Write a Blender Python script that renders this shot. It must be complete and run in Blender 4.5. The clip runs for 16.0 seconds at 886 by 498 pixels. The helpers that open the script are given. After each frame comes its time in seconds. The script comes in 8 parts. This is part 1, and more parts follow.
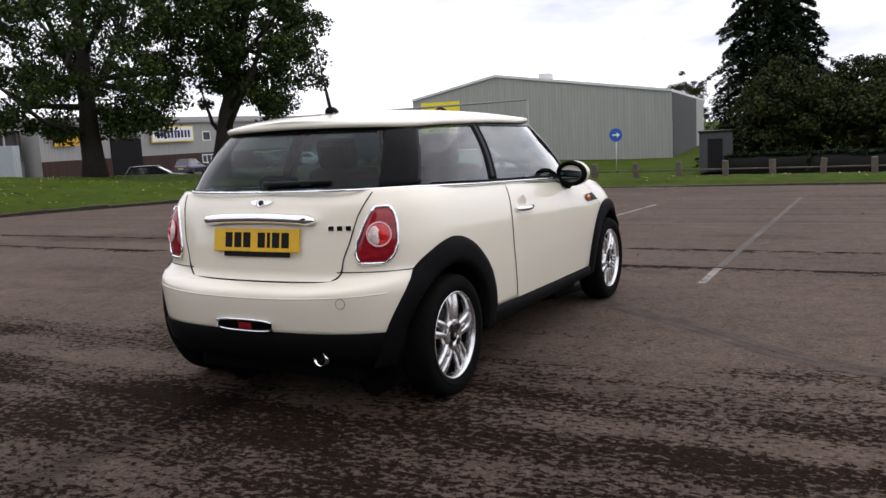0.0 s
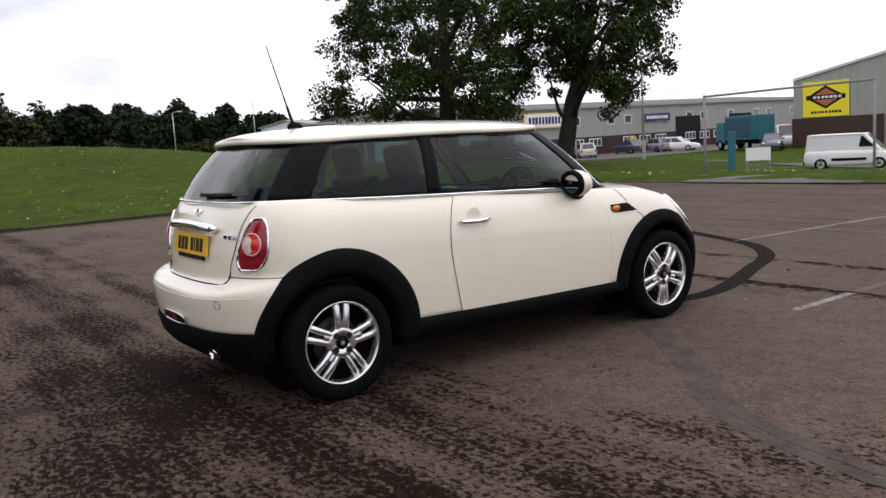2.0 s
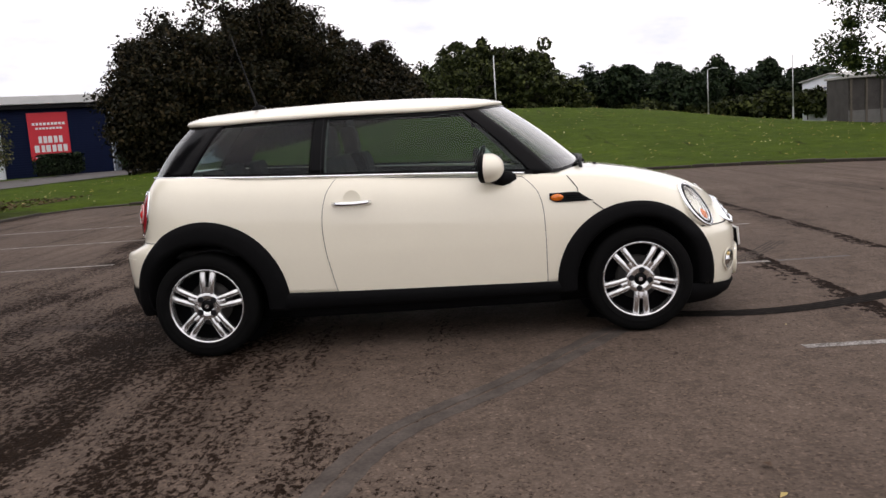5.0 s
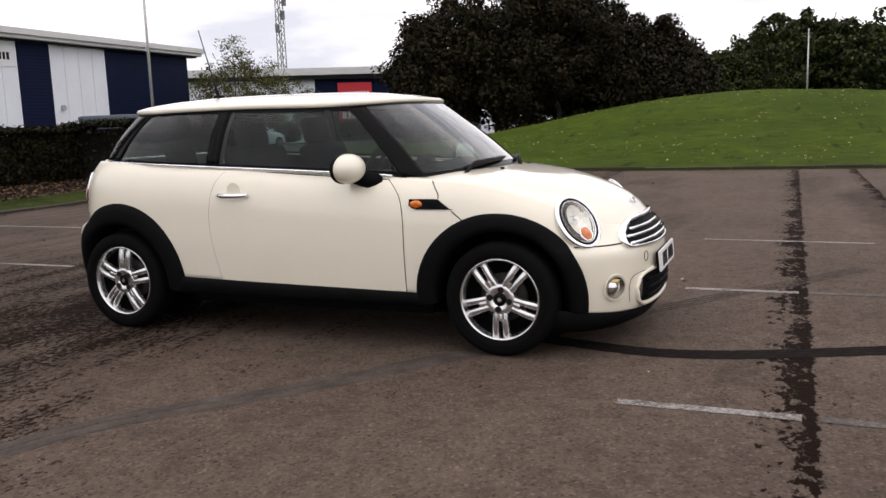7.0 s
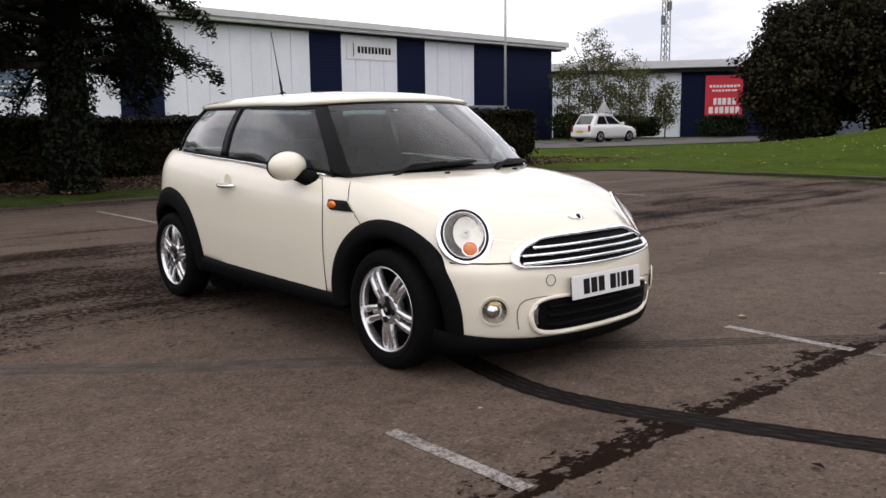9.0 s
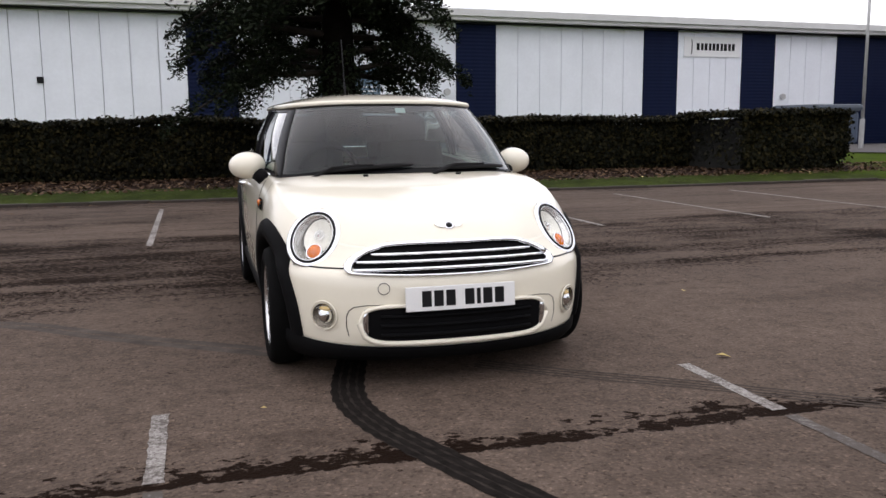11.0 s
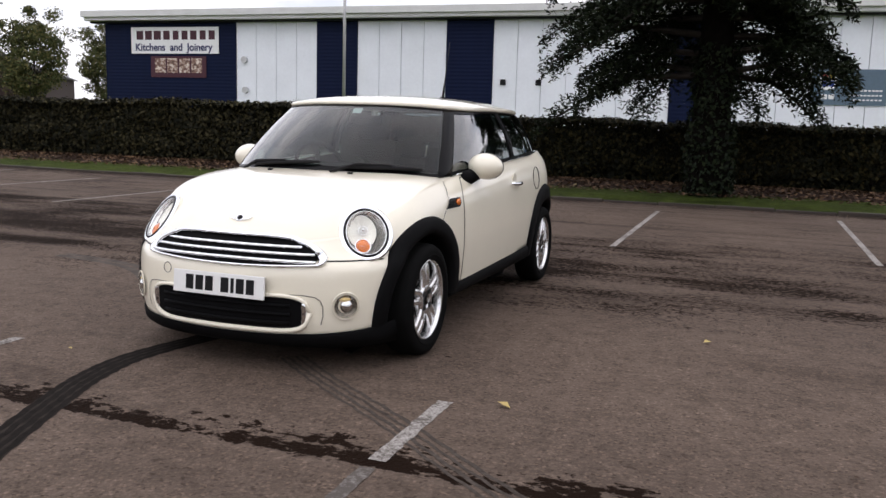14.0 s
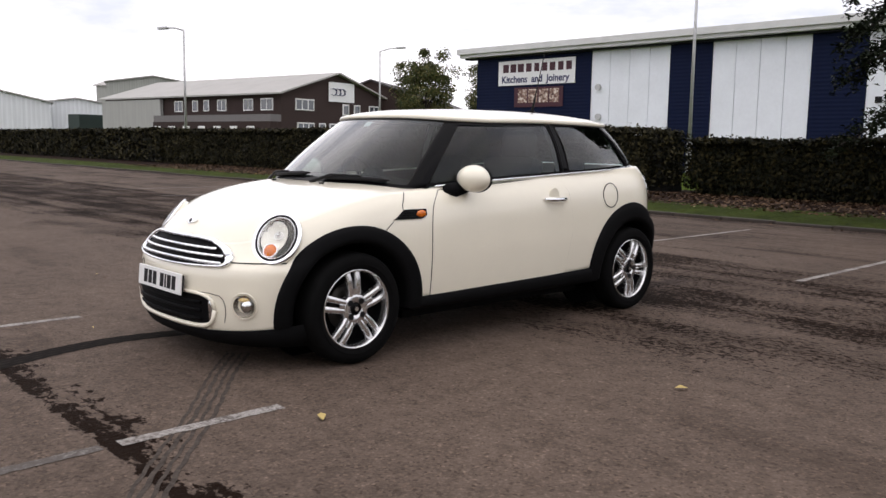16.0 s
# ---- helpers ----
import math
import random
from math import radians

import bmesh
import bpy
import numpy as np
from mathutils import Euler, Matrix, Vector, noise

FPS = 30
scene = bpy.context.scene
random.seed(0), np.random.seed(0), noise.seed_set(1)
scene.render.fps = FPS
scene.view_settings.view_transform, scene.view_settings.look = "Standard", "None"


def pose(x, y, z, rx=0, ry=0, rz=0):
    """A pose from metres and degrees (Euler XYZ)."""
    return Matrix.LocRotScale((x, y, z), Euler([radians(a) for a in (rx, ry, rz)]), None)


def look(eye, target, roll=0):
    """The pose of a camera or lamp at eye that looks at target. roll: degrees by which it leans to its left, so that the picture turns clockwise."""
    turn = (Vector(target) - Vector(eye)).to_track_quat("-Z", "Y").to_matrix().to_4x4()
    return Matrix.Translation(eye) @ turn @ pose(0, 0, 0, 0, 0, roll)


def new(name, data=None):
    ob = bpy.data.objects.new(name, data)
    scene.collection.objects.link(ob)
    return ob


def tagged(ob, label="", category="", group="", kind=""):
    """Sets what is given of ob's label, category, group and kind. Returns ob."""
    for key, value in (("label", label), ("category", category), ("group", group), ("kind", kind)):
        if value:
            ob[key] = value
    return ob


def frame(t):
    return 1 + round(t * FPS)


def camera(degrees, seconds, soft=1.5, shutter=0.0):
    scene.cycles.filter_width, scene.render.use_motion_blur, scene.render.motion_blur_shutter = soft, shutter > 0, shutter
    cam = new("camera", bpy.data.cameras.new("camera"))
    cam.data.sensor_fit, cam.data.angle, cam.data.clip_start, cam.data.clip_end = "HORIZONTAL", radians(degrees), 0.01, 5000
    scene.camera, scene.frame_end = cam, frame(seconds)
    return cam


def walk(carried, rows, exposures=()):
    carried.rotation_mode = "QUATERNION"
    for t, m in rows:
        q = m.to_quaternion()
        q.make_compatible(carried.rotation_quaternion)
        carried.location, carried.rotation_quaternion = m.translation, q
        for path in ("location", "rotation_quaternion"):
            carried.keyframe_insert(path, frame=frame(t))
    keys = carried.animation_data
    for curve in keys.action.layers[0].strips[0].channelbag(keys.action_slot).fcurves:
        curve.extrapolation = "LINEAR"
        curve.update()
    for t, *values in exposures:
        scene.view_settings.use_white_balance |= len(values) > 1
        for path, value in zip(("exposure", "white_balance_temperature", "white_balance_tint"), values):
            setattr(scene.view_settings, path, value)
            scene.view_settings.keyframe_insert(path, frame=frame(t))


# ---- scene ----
cam = camera(55.6, 16.0)
PATH = [
    (0, (2.705, -4.752, 1.273), (1.747, -3.017, 1.001), -2.9),
    (0.5, (3.205, -4.439, 1.272), (2.072, -2.811, 1.015), -3.6),
    (1, (3.648, -4.061, 1.274), (2.345, -2.568, 1.007), -3.0),
    (1.5, (4.103, -3.61, 1.287), (2.615, -2.303, 1.012), -3.2),
    (2, (4.538, -3.193, 1.292), (2.914, -2.055, 1.034), -3.6),
    (2.5, (4.866, -2.673, 1.277), (3.134, -1.705, 1.022), -3.5),
    (3, (5.22, -2.101, 1.206), (3.389, -1.337, 0.957), -3.1),
    (3.2, (5.307, -1.84, 1.17), (3.445, -1.155, 0.915), -3.0),
    (5.3, (5.485, 0.626, 1.2), (3.512, 0.446, 0.93), -4.5),
    (5.5, (5.421, 0.866, 1.207), (3.456, 0.61, 0.939), -4.9),
    (6, (5.323, 1.498, 1.209), (3.388, 1.08, 0.928), -4.9),
    (6.5, (5.107, 2.077, 1.206), (3.211, 1.509, 0.915), -3.1),
    (7, (4.793, 2.602, 1.207), (2.969, 1.838, 0.909), -2.0),
    (7.5, (4.487, 3.11, 1.217), (2.758, 2.154, 0.906), -1.3),
    (8, (4.115, 3.6, 1.219), (2.488, 2.474, 0.932), -2.1),
    (8.5, (3.718, 4.065, 1.202), (2.226, 2.764, 0.919), -1.8),
    (9, (3.262, 4.461, 1.201), (1.957, 2.975, 0.906), -0.6),
    (9.5, (2.801, 4.886, 1.192), (1.673, 3.259, 0.909), -0.7),
    (10, (2.242, 5.16, 1.166), (1.288, 3.425, 0.882), -0.9),
    (10.2, (2.017, 5.257, 1.168), (1.146, 3.478, 0.89), -1.2),
    (12.3, (-0.394, 5.695, 1.229), (-0.375, 3.72, 0.914), 1.2),
    (12.5, (-0.638, 5.669, 1.216), (-0.516, 3.698, 0.901), 0.9),
    (13, (-1.236, 5.645, 1.233), (-0.914, 3.694, 0.936), 0.4),
    (13.5, (-1.841, 5.501, 1.223), (-1.354, 3.582, 0.937), 0.7),
    (14, (-2.423, 5.323, 1.223), (-1.727, 3.471, 0.931), 1.6),
    (14.5, (-2.954, 5.02, 1.204), (-2.043, 3.263, 0.915), 1.3),
    (15, (-3.457, 4.688, 1.201), (-2.335, 3.055, 0.935), 1.5),
    (15.5, (-3.888, 4.279, 1.18), (-2.569, 2.798, 0.926), 1.0),
    (16, (-4.346, 3.87, 1.175), (-2.884, 2.527, 0.928), 0.9),
]
walk(cam, [(t, look(eye, target, roll)) for t, eye, target, roll in PATH], [(0.0, -0.04, 6250, 17), (1.5, -0.06, 6300, 17), (3.0, -0.05, 6450, 17), (5.5, -0.05, 6600, 17), (9.0, -0.03, 6450, 17), (12.5, 0.08, 6300, 17), (14.0, 0.09, 6300, 17), (16.0, 0.06, 6450, 17)])

# ---- world, sun ----
world = bpy.data.worlds.new("overcast_sky")
scene.world = world
world.use_nodes = True
wn, wl = world.node_tree.nodes, world.node_tree.links
wn.clear()
w_out = wn.new("ShaderNodeOutputWorld")
w_bg = wn.new("ShaderNodeBackground")
w_sky = wn.new("ShaderNodeTexSky")
w_sky.sky_type = "NISHITA"
w_sky.sun_disc = False
w_sky.sun_elevation = radians(79)
w_sky.sun_rotation = radians(16)
w_sky.dust_density = 4.0
# a broken overcast deck over the blue: near-white with soft grey bellies
w_geo = wn.new("ShaderNodeTexCoord")
w_map = wn.new("ShaderNodeMapping")
w_map.inputs["Scale"].default_value = (1.0, 1.0, 3.2)
w_n1 = wn.new("ShaderNodeTexNoise")
w_n1.inputs["Scale"].default_value = 3.1
w_n1.inputs["Detail"].default_value = 7.0
w_n1.inputs["Roughness"].default_value = 0.55
w_ramp = wn.new("ShaderNodeValToRGB")
w_ramp.color_ramp.elements[0].position = 0.36
w_ramp.color_ramp.elements[0].color = (8.2, 8.7, 9.4, 1)
w_ramp.color_ramp.elements[1].position = 0.52
w_ramp.color_ramp.elements[1].color = (12.8, 12.8, 12.8, 1)
w_mix = wn.new("ShaderNodeMixRGB")
w_mix.inputs["Fac"].default_value = 0.93
wl.new(w_geo.outputs["Generated"], w_map.inputs["Vector"])
wl.new(w_map.outputs["Vector"], w_n1.inputs["Vector"])
wl.new(w_n1.outputs["Fac"], w_ramp.inputs["Fac"])
wl.new(w_sky.outputs["Color"], w_mix.inputs["Color1"])
wl.new(w_ramp.outputs["Color"], w_mix.inputs["Color2"])
wl.new(w_mix.outputs["Color"], w_bg.inputs["Color"])
w_bg.inputs["Strength"].default_value = 0.105
wl.new(w_bg.outputs["Background"], w_out.inputs["Surface"])

sun_data = bpy.data.lights.new("sun", "SUN")
sun_data.energy = 0.85
sun_data.angle = radians(110)
sun_data.color = (1.0, 0.96, 0.9)
sun = new("sun", sun_data)
sun.matrix_world = look((0, 0, 40), (-2.0, -7.0, 0))

# ---- materials ----
def nodes_of(name):
    m = bpy.data.materials.new(name)
    m.use_nodes = True
    nt = m.node_tree
    bsdf = nt.nodes["Principled BSDF"]
    return m, nt, bsdf


def tex_coord(nt, scale=(1, 1, 1), kind="Object"):
    tc = nt.nodes.new("ShaderNodeTexCoord")
    mp = nt.nodes.new("ShaderNodeMapping")
    mp.inputs["Scale"].default_value = scale
    nt.links.new(tc.outputs[kind], mp.inputs["Vector"])
    return mp.outputs["Vector"]


def world_coord(nt, scale=(1, 1, 1)):
    g = nt.nodes.new("ShaderNodeNewGeometry")
    mp = nt.nodes.new("ShaderNodeMapping")
    mp.inputs["Scale"].default_value = scale
    nt.links.new(g.outputs["Position"], mp.inputs["Vector"])
    return mp.outputs["Vector"]


def noise_tex(nt, vec, scale, detail=4.0, rough=0.55):
    n = nt.nodes.new("ShaderNodeTexNoise")
    n.inputs["Scale"].default_value = scale
    n.inputs["Detail"].default_value = detail
    n.inputs["Roughness"].default_value = rough
    nt.links.new(vec, n.inputs["Vector"])
    return n.outputs["Fac"]


def ramp(nt, fac, stops):
    r = nt.nodes.new("ShaderNodeValToRGB")
    el = r.color_ramp.elements
    while len(el) < len(stops):
        el.new(0.5)
    for e, (p, c) in zip(el, stops):
        e.position = p
        e.color = (*c, 1) if len(c) == 3 else c
    nt.links.new(fac, r.inputs["Fac"])
    return r.outputs["Color"]


def mix(nt, fac, a, b, mode="MIX"):
    n = nt.nodes.new("ShaderNodeMixRGB")
    n.blend_type = mode
    for sock, v in ((n.inputs["Fac"], fac), (n.inputs["Color1"], a), (n.inputs["Color2"], b)):
        if isinstance(v, (int, float)):
            sock.default_value = v
        elif isinstance(v, tuple):
            sock.default_value = (*v, 1)
        else:
            nt.links.new(v, sock)
    return n.outputs["Color"]


def math_node(nt, op, a, b=0.0):
    n = nt.nodes.new("ShaderNodeMath")
    n.operation = op
    for sock, v in ((n.inputs[0], a), (n.inputs[1], b)):
        if isinstance(v, (int, float)):
            sock.default_value = v
        else:
            nt.links.new(v, sock)
    return n.outputs["Value"]


def bump(nt, bsdf, height, strength=0.3, distance=0.01):
    b = nt.nodes.new("ShaderNodeBump")
    b.inputs["Strength"].default_value = strength
    b.inputs["Distance"].default_value = distance
    nt.links.new(height, b.inputs["Height"])
    nt.links.new(b.outputs["Normal"], bsdf.inputs["Normal"])


def simple(name, color, rough=0.5, metal=0.0, vary=0.12, scale=8.0, coat=0.0, bump_amt=0.0, trans=0.0, ior=1.45, spec=0.5):
    """A plain surface with a soft two-scale variation of tone and gloss."""
    m, nt, bsdf = nodes_of(name)
    vec = tex_coord(nt)
    f1 = noise_tex(nt, vec, scale, 5.0)
    f2 = noise_tex(nt, vec, scale * 9.0, 3.0)
    both = math_node(nt, "ADD", math_node(nt, "MULTIPLY", f1, 0.65), math_node(nt, "MULTIPLY", f2, 0.35))
    dark = tuple(c * (1 - vary) for c in color)
    light = tuple(min(1.0, c * (1 + vary)) for c in color)
    nt.links.new(ramp(nt, both, [(0.3, dark), (0.7, light)]), bsdf.inputs["Base Color"])
    nt.links.new(ramp(nt, both, [(0.3, (max(0.0, rough - 0.05),) * 3), (0.7, (min(1.0, rough + 0.05),) * 3)]), bsdf.inputs["Roughness"])
    bsdf.inputs["Metallic"].default_value = metal
    bsdf.inputs["Coat Weight"].default_value = coat
    bsdf.inputs["Coat Roughness"].default_value = 0.03
    bsdf.inputs["Transmission Weight"].default_value = trans
    bsdf.inputs["IOR"].default_value = ior
    bsdf.inputs["Specular IOR Level"].default_value = spec
    if bump_amt:
        bump(nt, bsdf, both, bump_amt, 0.01)
    return m


def car_paint(name, color):
    m, nt, bsdf = nodes_of(name)
    vec = tex_coord(nt)
    f = noise_tex(nt, vec, 3.0, 6.0)
    dust = noise_tex(nt, vec, 60.0, 3.0)
    base = ramp(nt, f, [(0.3, tuple(c * 0.97 for c in color)), (0.7, color)])
    nt.links.new(mix(nt, math_node(nt, "MULTIPLY", dust, 0.06), base, (0.42, 0.36, 0.28)), bsdf.inputs["Base Color"])
    bsdf.inputs["Roughness"].default_value = 0.32
    bsdf.inputs["Coat Weight"].default_value = 1.0
    bsdf.inputs["Coat Roughness"].default_value = 0.035
    peel = noise_tex(nt, vec, 120.0, 2.0)
    bump(nt, bsdf, peel, 0.02, 0.001)
    return m


def tinted_glass(name, tint, gloss=1.0, rim=0.9):
    """Car and window glass: clear through a grey tint, with a mirror film that grows at grazing angles."""
    m, nt, bsdf = nodes_of(name)
    nt.nodes.remove(bsdf)
    out = nt.nodes["Material Output"]
    tr = nt.nodes.new("ShaderNodeBsdfTransparent")
    tr.inputs["Color"].default_value = (*tint, 1)
    gl = nt.nodes.new("ShaderNodeBsdfGlossy")
    gl.inputs["Roughness"].default_value = 0.012
    gl.inputs["Color"].default_value = (1, 1, 1, 1)
    lw = nt.nodes.new("ShaderNodeLayerWeight")
    lw.inputs["Blend"].default_value = 0.5
    f5 = math_node(nt, "POWER", lw.outputs["Facing"], 4.0)
    sm = noise_tex(nt, tex_coord(nt), 5.0, 5.0)
    fac = math_node(nt, "ADD", math_node(nt, "MULTIPLY", f5, rim), math_node(nt, "ADD", 0.04 * gloss, math_node(nt, "MULTIPLY", sm, 0.008)))
    mx = nt.nodes.new("ShaderNodeMixShader")
    nt.links.new(fac, mx.inputs["Fac"])
    nt.links.new(tr.outputs["BSDF"], mx.inputs[1])
    nt.links.new(gl.outputs["BSDF"], mx.inputs[2])
    nt.links.new(mx.outputs["Shader"], out.inputs["Surface"])
    return m


def asphalt_mat():
    m, nt, bsdf = nodes_of("car_park_asphalt")
    p = world_coord(nt)
    sep = nt.nodes.new("ShaderNodeSeparateXYZ")
    nt.links.new(p, sep.inputs["Vector"])
    Y = sep.outputs["Y"]
    agg = nt.nodes.new("ShaderNodeTexVoronoi")
    agg.inputs["Scale"].default_value = 62.0
    nt.links.new(p, agg.inputs["Vector"])
    grain = noise_tex(nt, p, 30.0, 8.0, 0.75)
    patch = noise_tex(nt, p, 0.5, 5.0)
    mott = noise_tex(nt, p, 7.0, 8.0, 0.7)
    base = ramp(nt, grain, [(0.30, (0.052, 0.0415, 0.0340)), (0.5, (0.088, 0.0705, 0.059)), (0.70, (0.140, 0.117, 0.100))])
    stone = ramp(nt, agg.outputs["Distance"], [(0.0, (0.132, 0.110, 0.095)), (0.5, (0.058, 0.046, 0.038))])
    base = mix(nt, 0.40, base, stone)
    base = mix(nt, 1.0, base, ramp(nt, patch, [(0.3, (0.955, 0.875, 0.82)), (0.7, (1.39, 1.28, 1.19))]), "MULTIPLY")
    base = mix(nt, 1.0, base, ramp(nt, mott, [(0.32, (0.72, 0.71, 0.70)), (0.55, (1.06, 1.06, 1.06))]), "MULTIPLY")
    # loose grit: pale and dark specks
    grit = nt.nodes.new("ShaderNodeTexVoronoi")
    grit.inputs["Scale"].default_value = 84.0
    nt.links.new(p, grit.inputs["Vector"])
    gsep = nt.nodes.new("ShaderNodeSeparateColor")
    nt.links.new(grit.outputs["Color"], gsep.inputs["Color"])
    base = mix(nt, 1.0, base, ramp(nt, gsep.outputs["Red"], [(0.0, (0.60, 0.58, 0.56)), (0.07, (0.74, 0.72, 0.70)), (0.13, (1.02, 1.02, 1.02)), (0.90, (1.03, 1.03, 1.03)), (0.96, (1.50, 1.47, 1.43))]), "MULTIPLY")
    # damp flecked zone behind the bays: ragged dark flecks gathered into bands along x, with a pale strip and a sharp edge
    bend = noise_tex(nt, world_coord(nt, (0.55, 0.3, 1.0)), 1.0, 4.0, 0.55)
    yy = math_node(nt, "ADD", Y, math_node(nt, "MULTIPLY", math_node(nt, "SUBTRACT", bend, 0.5), 0.55))
    yn = math_node(nt, "MULTIPLY", math_node(nt, "ADD", yy, 9.0), 0.1)
    cover = ramp(nt, yn, [((y + 9.0) / 10.0, (v,) * 3) for y, v in ((-9.0, 0.505), (-8.3, 0.43), (-4.75, 0.42), (-4.45, 0.40), (-4.20, 0.520), (-3.2, 0.500), (-2.5, 0.520), (-1.75, 0.555), (-1.56, 0.550), (-1.44, 0.475), (-1.16, 0.470), (-1.02, 0.540), (-0.88, 0.520), (-0.70, 0.465), (-0.1, 0.430), (0.5, 0.35))])
    more = ramp(nt, math_node(nt, "MULTIPLY", math_node(nt, "ADD", sep.outputs["X"], 10.0), 0.05), [(0.40, (0.0,) * 3), (0.50, (0.02,) * 3), (0.62, (0.036,) * 3), (0.70, (0.046,) * 3)])
    cover = math_node(nt, "ADD", math_node(nt, "SUBTRACT", cover, 0.010), more)
    fleck = noise_tex(nt, world_coord(nt, (21.0, 31.0, 1.0)), 1.0, 6.0, 0.76)
    bands = noise_tex(nt, world_coord(nt, (0.30, 4.2, 1.0)), 1.0, 5.0, 0.62)
    drift = noise_tex(nt, world_coord(nt, (0.8, 1.3, 1.0)), 1.0, 4.0, 0.6)
    field = math_node(nt, "ADD", math_node(nt, "MULTIPLY", fleck, 0.58), math_node(nt, "ADD", math_node(nt, "MULTIPLY", bands, 0.20), math_node(nt, "MULTIPLY", drift, 0.25)))
    field = math_node(nt, "ADD", math_node(nt, "MULTIPLY", math_node(nt, "SUBTRACT", field, 0.5), 1.6), 0.5)
    wetness = ramp(nt, math_node(nt, "ADD", math_node(nt, "SUBTRACT", cover, field), 0.5), [(0.494, (0.0,) * 3), (0.514, (1.0,) * 3)])
    damp = ramp(nt, cover, [(0.44, (1.0,) * 3), (0.56, (0.80, 0.78, 0.76))])
    base = mix(nt, 1.0, base, damp, "MULTIPLY")
    base = mix(nt, wetness, base, mix(nt, 1.0, base, (0.18, 0.160, 0.152), "MULTIPLY"))
    # long thin tide lines across the bays and the far half of the park
    streak = ramp(nt, noise_tex(nt, world_coord(nt, (0.16, 5.5, 1.0)), 1.0, 4.0, 0.6), [(0.50, (0.0,) * 3), (0.58, (0.62,) * 3)])
    side = ramp(nt, math_node(nt, "MULTIPLY", math_node(nt, "ADD", yy, 9.0), 0.05), [(0.0, (0.75,) * 3), (0.22, (0.6,) * 3), (0.26, (0.12,) * 3), (0.66, (0.12,) * 3), (0.76, (0.75,) * 3), (1.0, (0.85,) * 3)])
    base = mix(nt, mix(nt, 1.0, streak, side, "MULTIPLY"), base, mix(nt, 1.0, base, (0.42, 0.38, 0.35), "MULTIPLY"))
    # a narrow darker run behind the tail
    ox = math_node(nt, "ABSOLUTE", math_node(nt, "ADD", math_node(nt, "ADD", sep.outputs["X"], 0.26), math_node(nt, "MULTIPLY", math_node(nt, "SUBTRACT", drift, 0.5), 0.5)))
    tail_run = math_node(nt, "MULTIPLY", ramp(nt, ox, [(0.04, (1.0,) * 3), (0.16, (0.0,) * 3)]), ramp(nt, yn, [(0.58, (0.0,) * 3), (0.64, (0.8,) * 3), (0.76, (0.8,) * 3), (0.79, (0.0,) * 3)]))
    base = mix(nt, tail_run, base, mix(nt, 1.0, base, (0.36, 0.34, 0.36), "MULTIPLY"))
    # a broad soft stain beyond the second joint
    sy = math_node(nt, "ABSOLUTE", math_node(nt, "ADD", math_node(nt, "SUBTRACT", Y, 3.62), math_node(nt, "MULTIPLY", math_node(nt, "SUBTRACT", drift, 0.5), 1.5)))
    stain = math_node(nt, "MULTIPLY", ramp(nt, sy, [(0.10, (1.0,) * 3), (0.42, (0.0,) * 3)]), ramp(nt, math_node(nt, "MULTIPLY", math_node(nt, "ADD", sep.outputs["X"], 10.0), 0.1), [(0.02, (0.0,) * 3), (0.14, (0.75,) * 3), (0.62, (0.75,) * 3), (0.76, (0.0,) * 3)]))
    base = mix(nt, stain, base, mix(nt, 1.0, base, (0.50, 0.47, 0.45), "MULTIPLY"))
    # two open joints across the bays: crumbled, dark, broken edges
    crumb = noise_tex(nt, p, 34.0, 6.0, 0.72)
    wob = noise_tex(nt, p, 2.2, 5.0, 0.6)
    swell = noise_tex(nt, p, 3.7, 3.0, 0.5)
    lumps = noise_tex(nt, world_coord(nt, (1.0, 1.7, 1.0)), 13.0, 5.0, 0.62)
    for y0, w in ((2.70, 1.0), (3.75, 0.8)):
        s = math_node(nt, "ADD", math_node(nt, "SUBTRACT", Y, y0), math_node(nt, "MULTIPLY", math_node(nt, "SUBTRACT", wob, 0.5), 0.07))
        d = math_node(nt, "MAXIMUM", math_node(nt, "MULTIPLY", s, 16.0), math_node(nt, "MULTIPLY", s, -2.5 / w))
        rough = math_node(nt, "ADD", math_node(nt, "MULTIPLY", math_node(nt, "SUBTRACT", crumb, 0.5), 1.1), math_node(nt, "MULTIPLY", math_node(nt, "SUBTRACT", lumps, 0.5), 1.9))
        rough = math_node(nt, "ADD", rough, math_node(nt, "MULTIPLY", math_node(nt, "SUBTRACT", swell, 0.5), 1.5))
        line = ramp(nt, math_node(nt, "ADD", d, rough), [(0.21 * w, (0.97,) * 3), (0.31 * w, (0.0,) * 3)])
        far = math_node(nt, "MAXIMUM", math_node(nt, "MULTIPLY", s, 16.0), math_node(nt, "MULTIPLY", s, -1.3 / w))
        loose = math_node(nt, "ADD", math_node(nt, "MULTIPLY", math_node(nt, "SUBTRACT", lumps, 0.5), 4.2), math_node(nt, "MULTIPLY", math_node(nt, "SUBTRACT", crumb, 0.5), 1.6))
        line = math_node(nt, "MAXIMUM", line, ramp(nt, math_node(nt, "ADD", math_node(nt, "ADD", far, loose), 0.7), [(0.10, (0.9,) * 3), (0.20, (0.0,) * 3)]))
        base = mix(nt, line, base, (0.0095, 0.0052, 0.0036))
        wetness = math_node(nt, "MAXIMUM", wetness, line)
    # soft broad stains, and old rubber arcs swept round the entrance
    blot = ramp(nt, noise_tex(nt, world_coord(nt, (0.22, 0.6, 1.0)), 1.0, 7.0, 0.62), [(0.55, (0.0,) * 3), (0.62, (0.55,) * 3)])
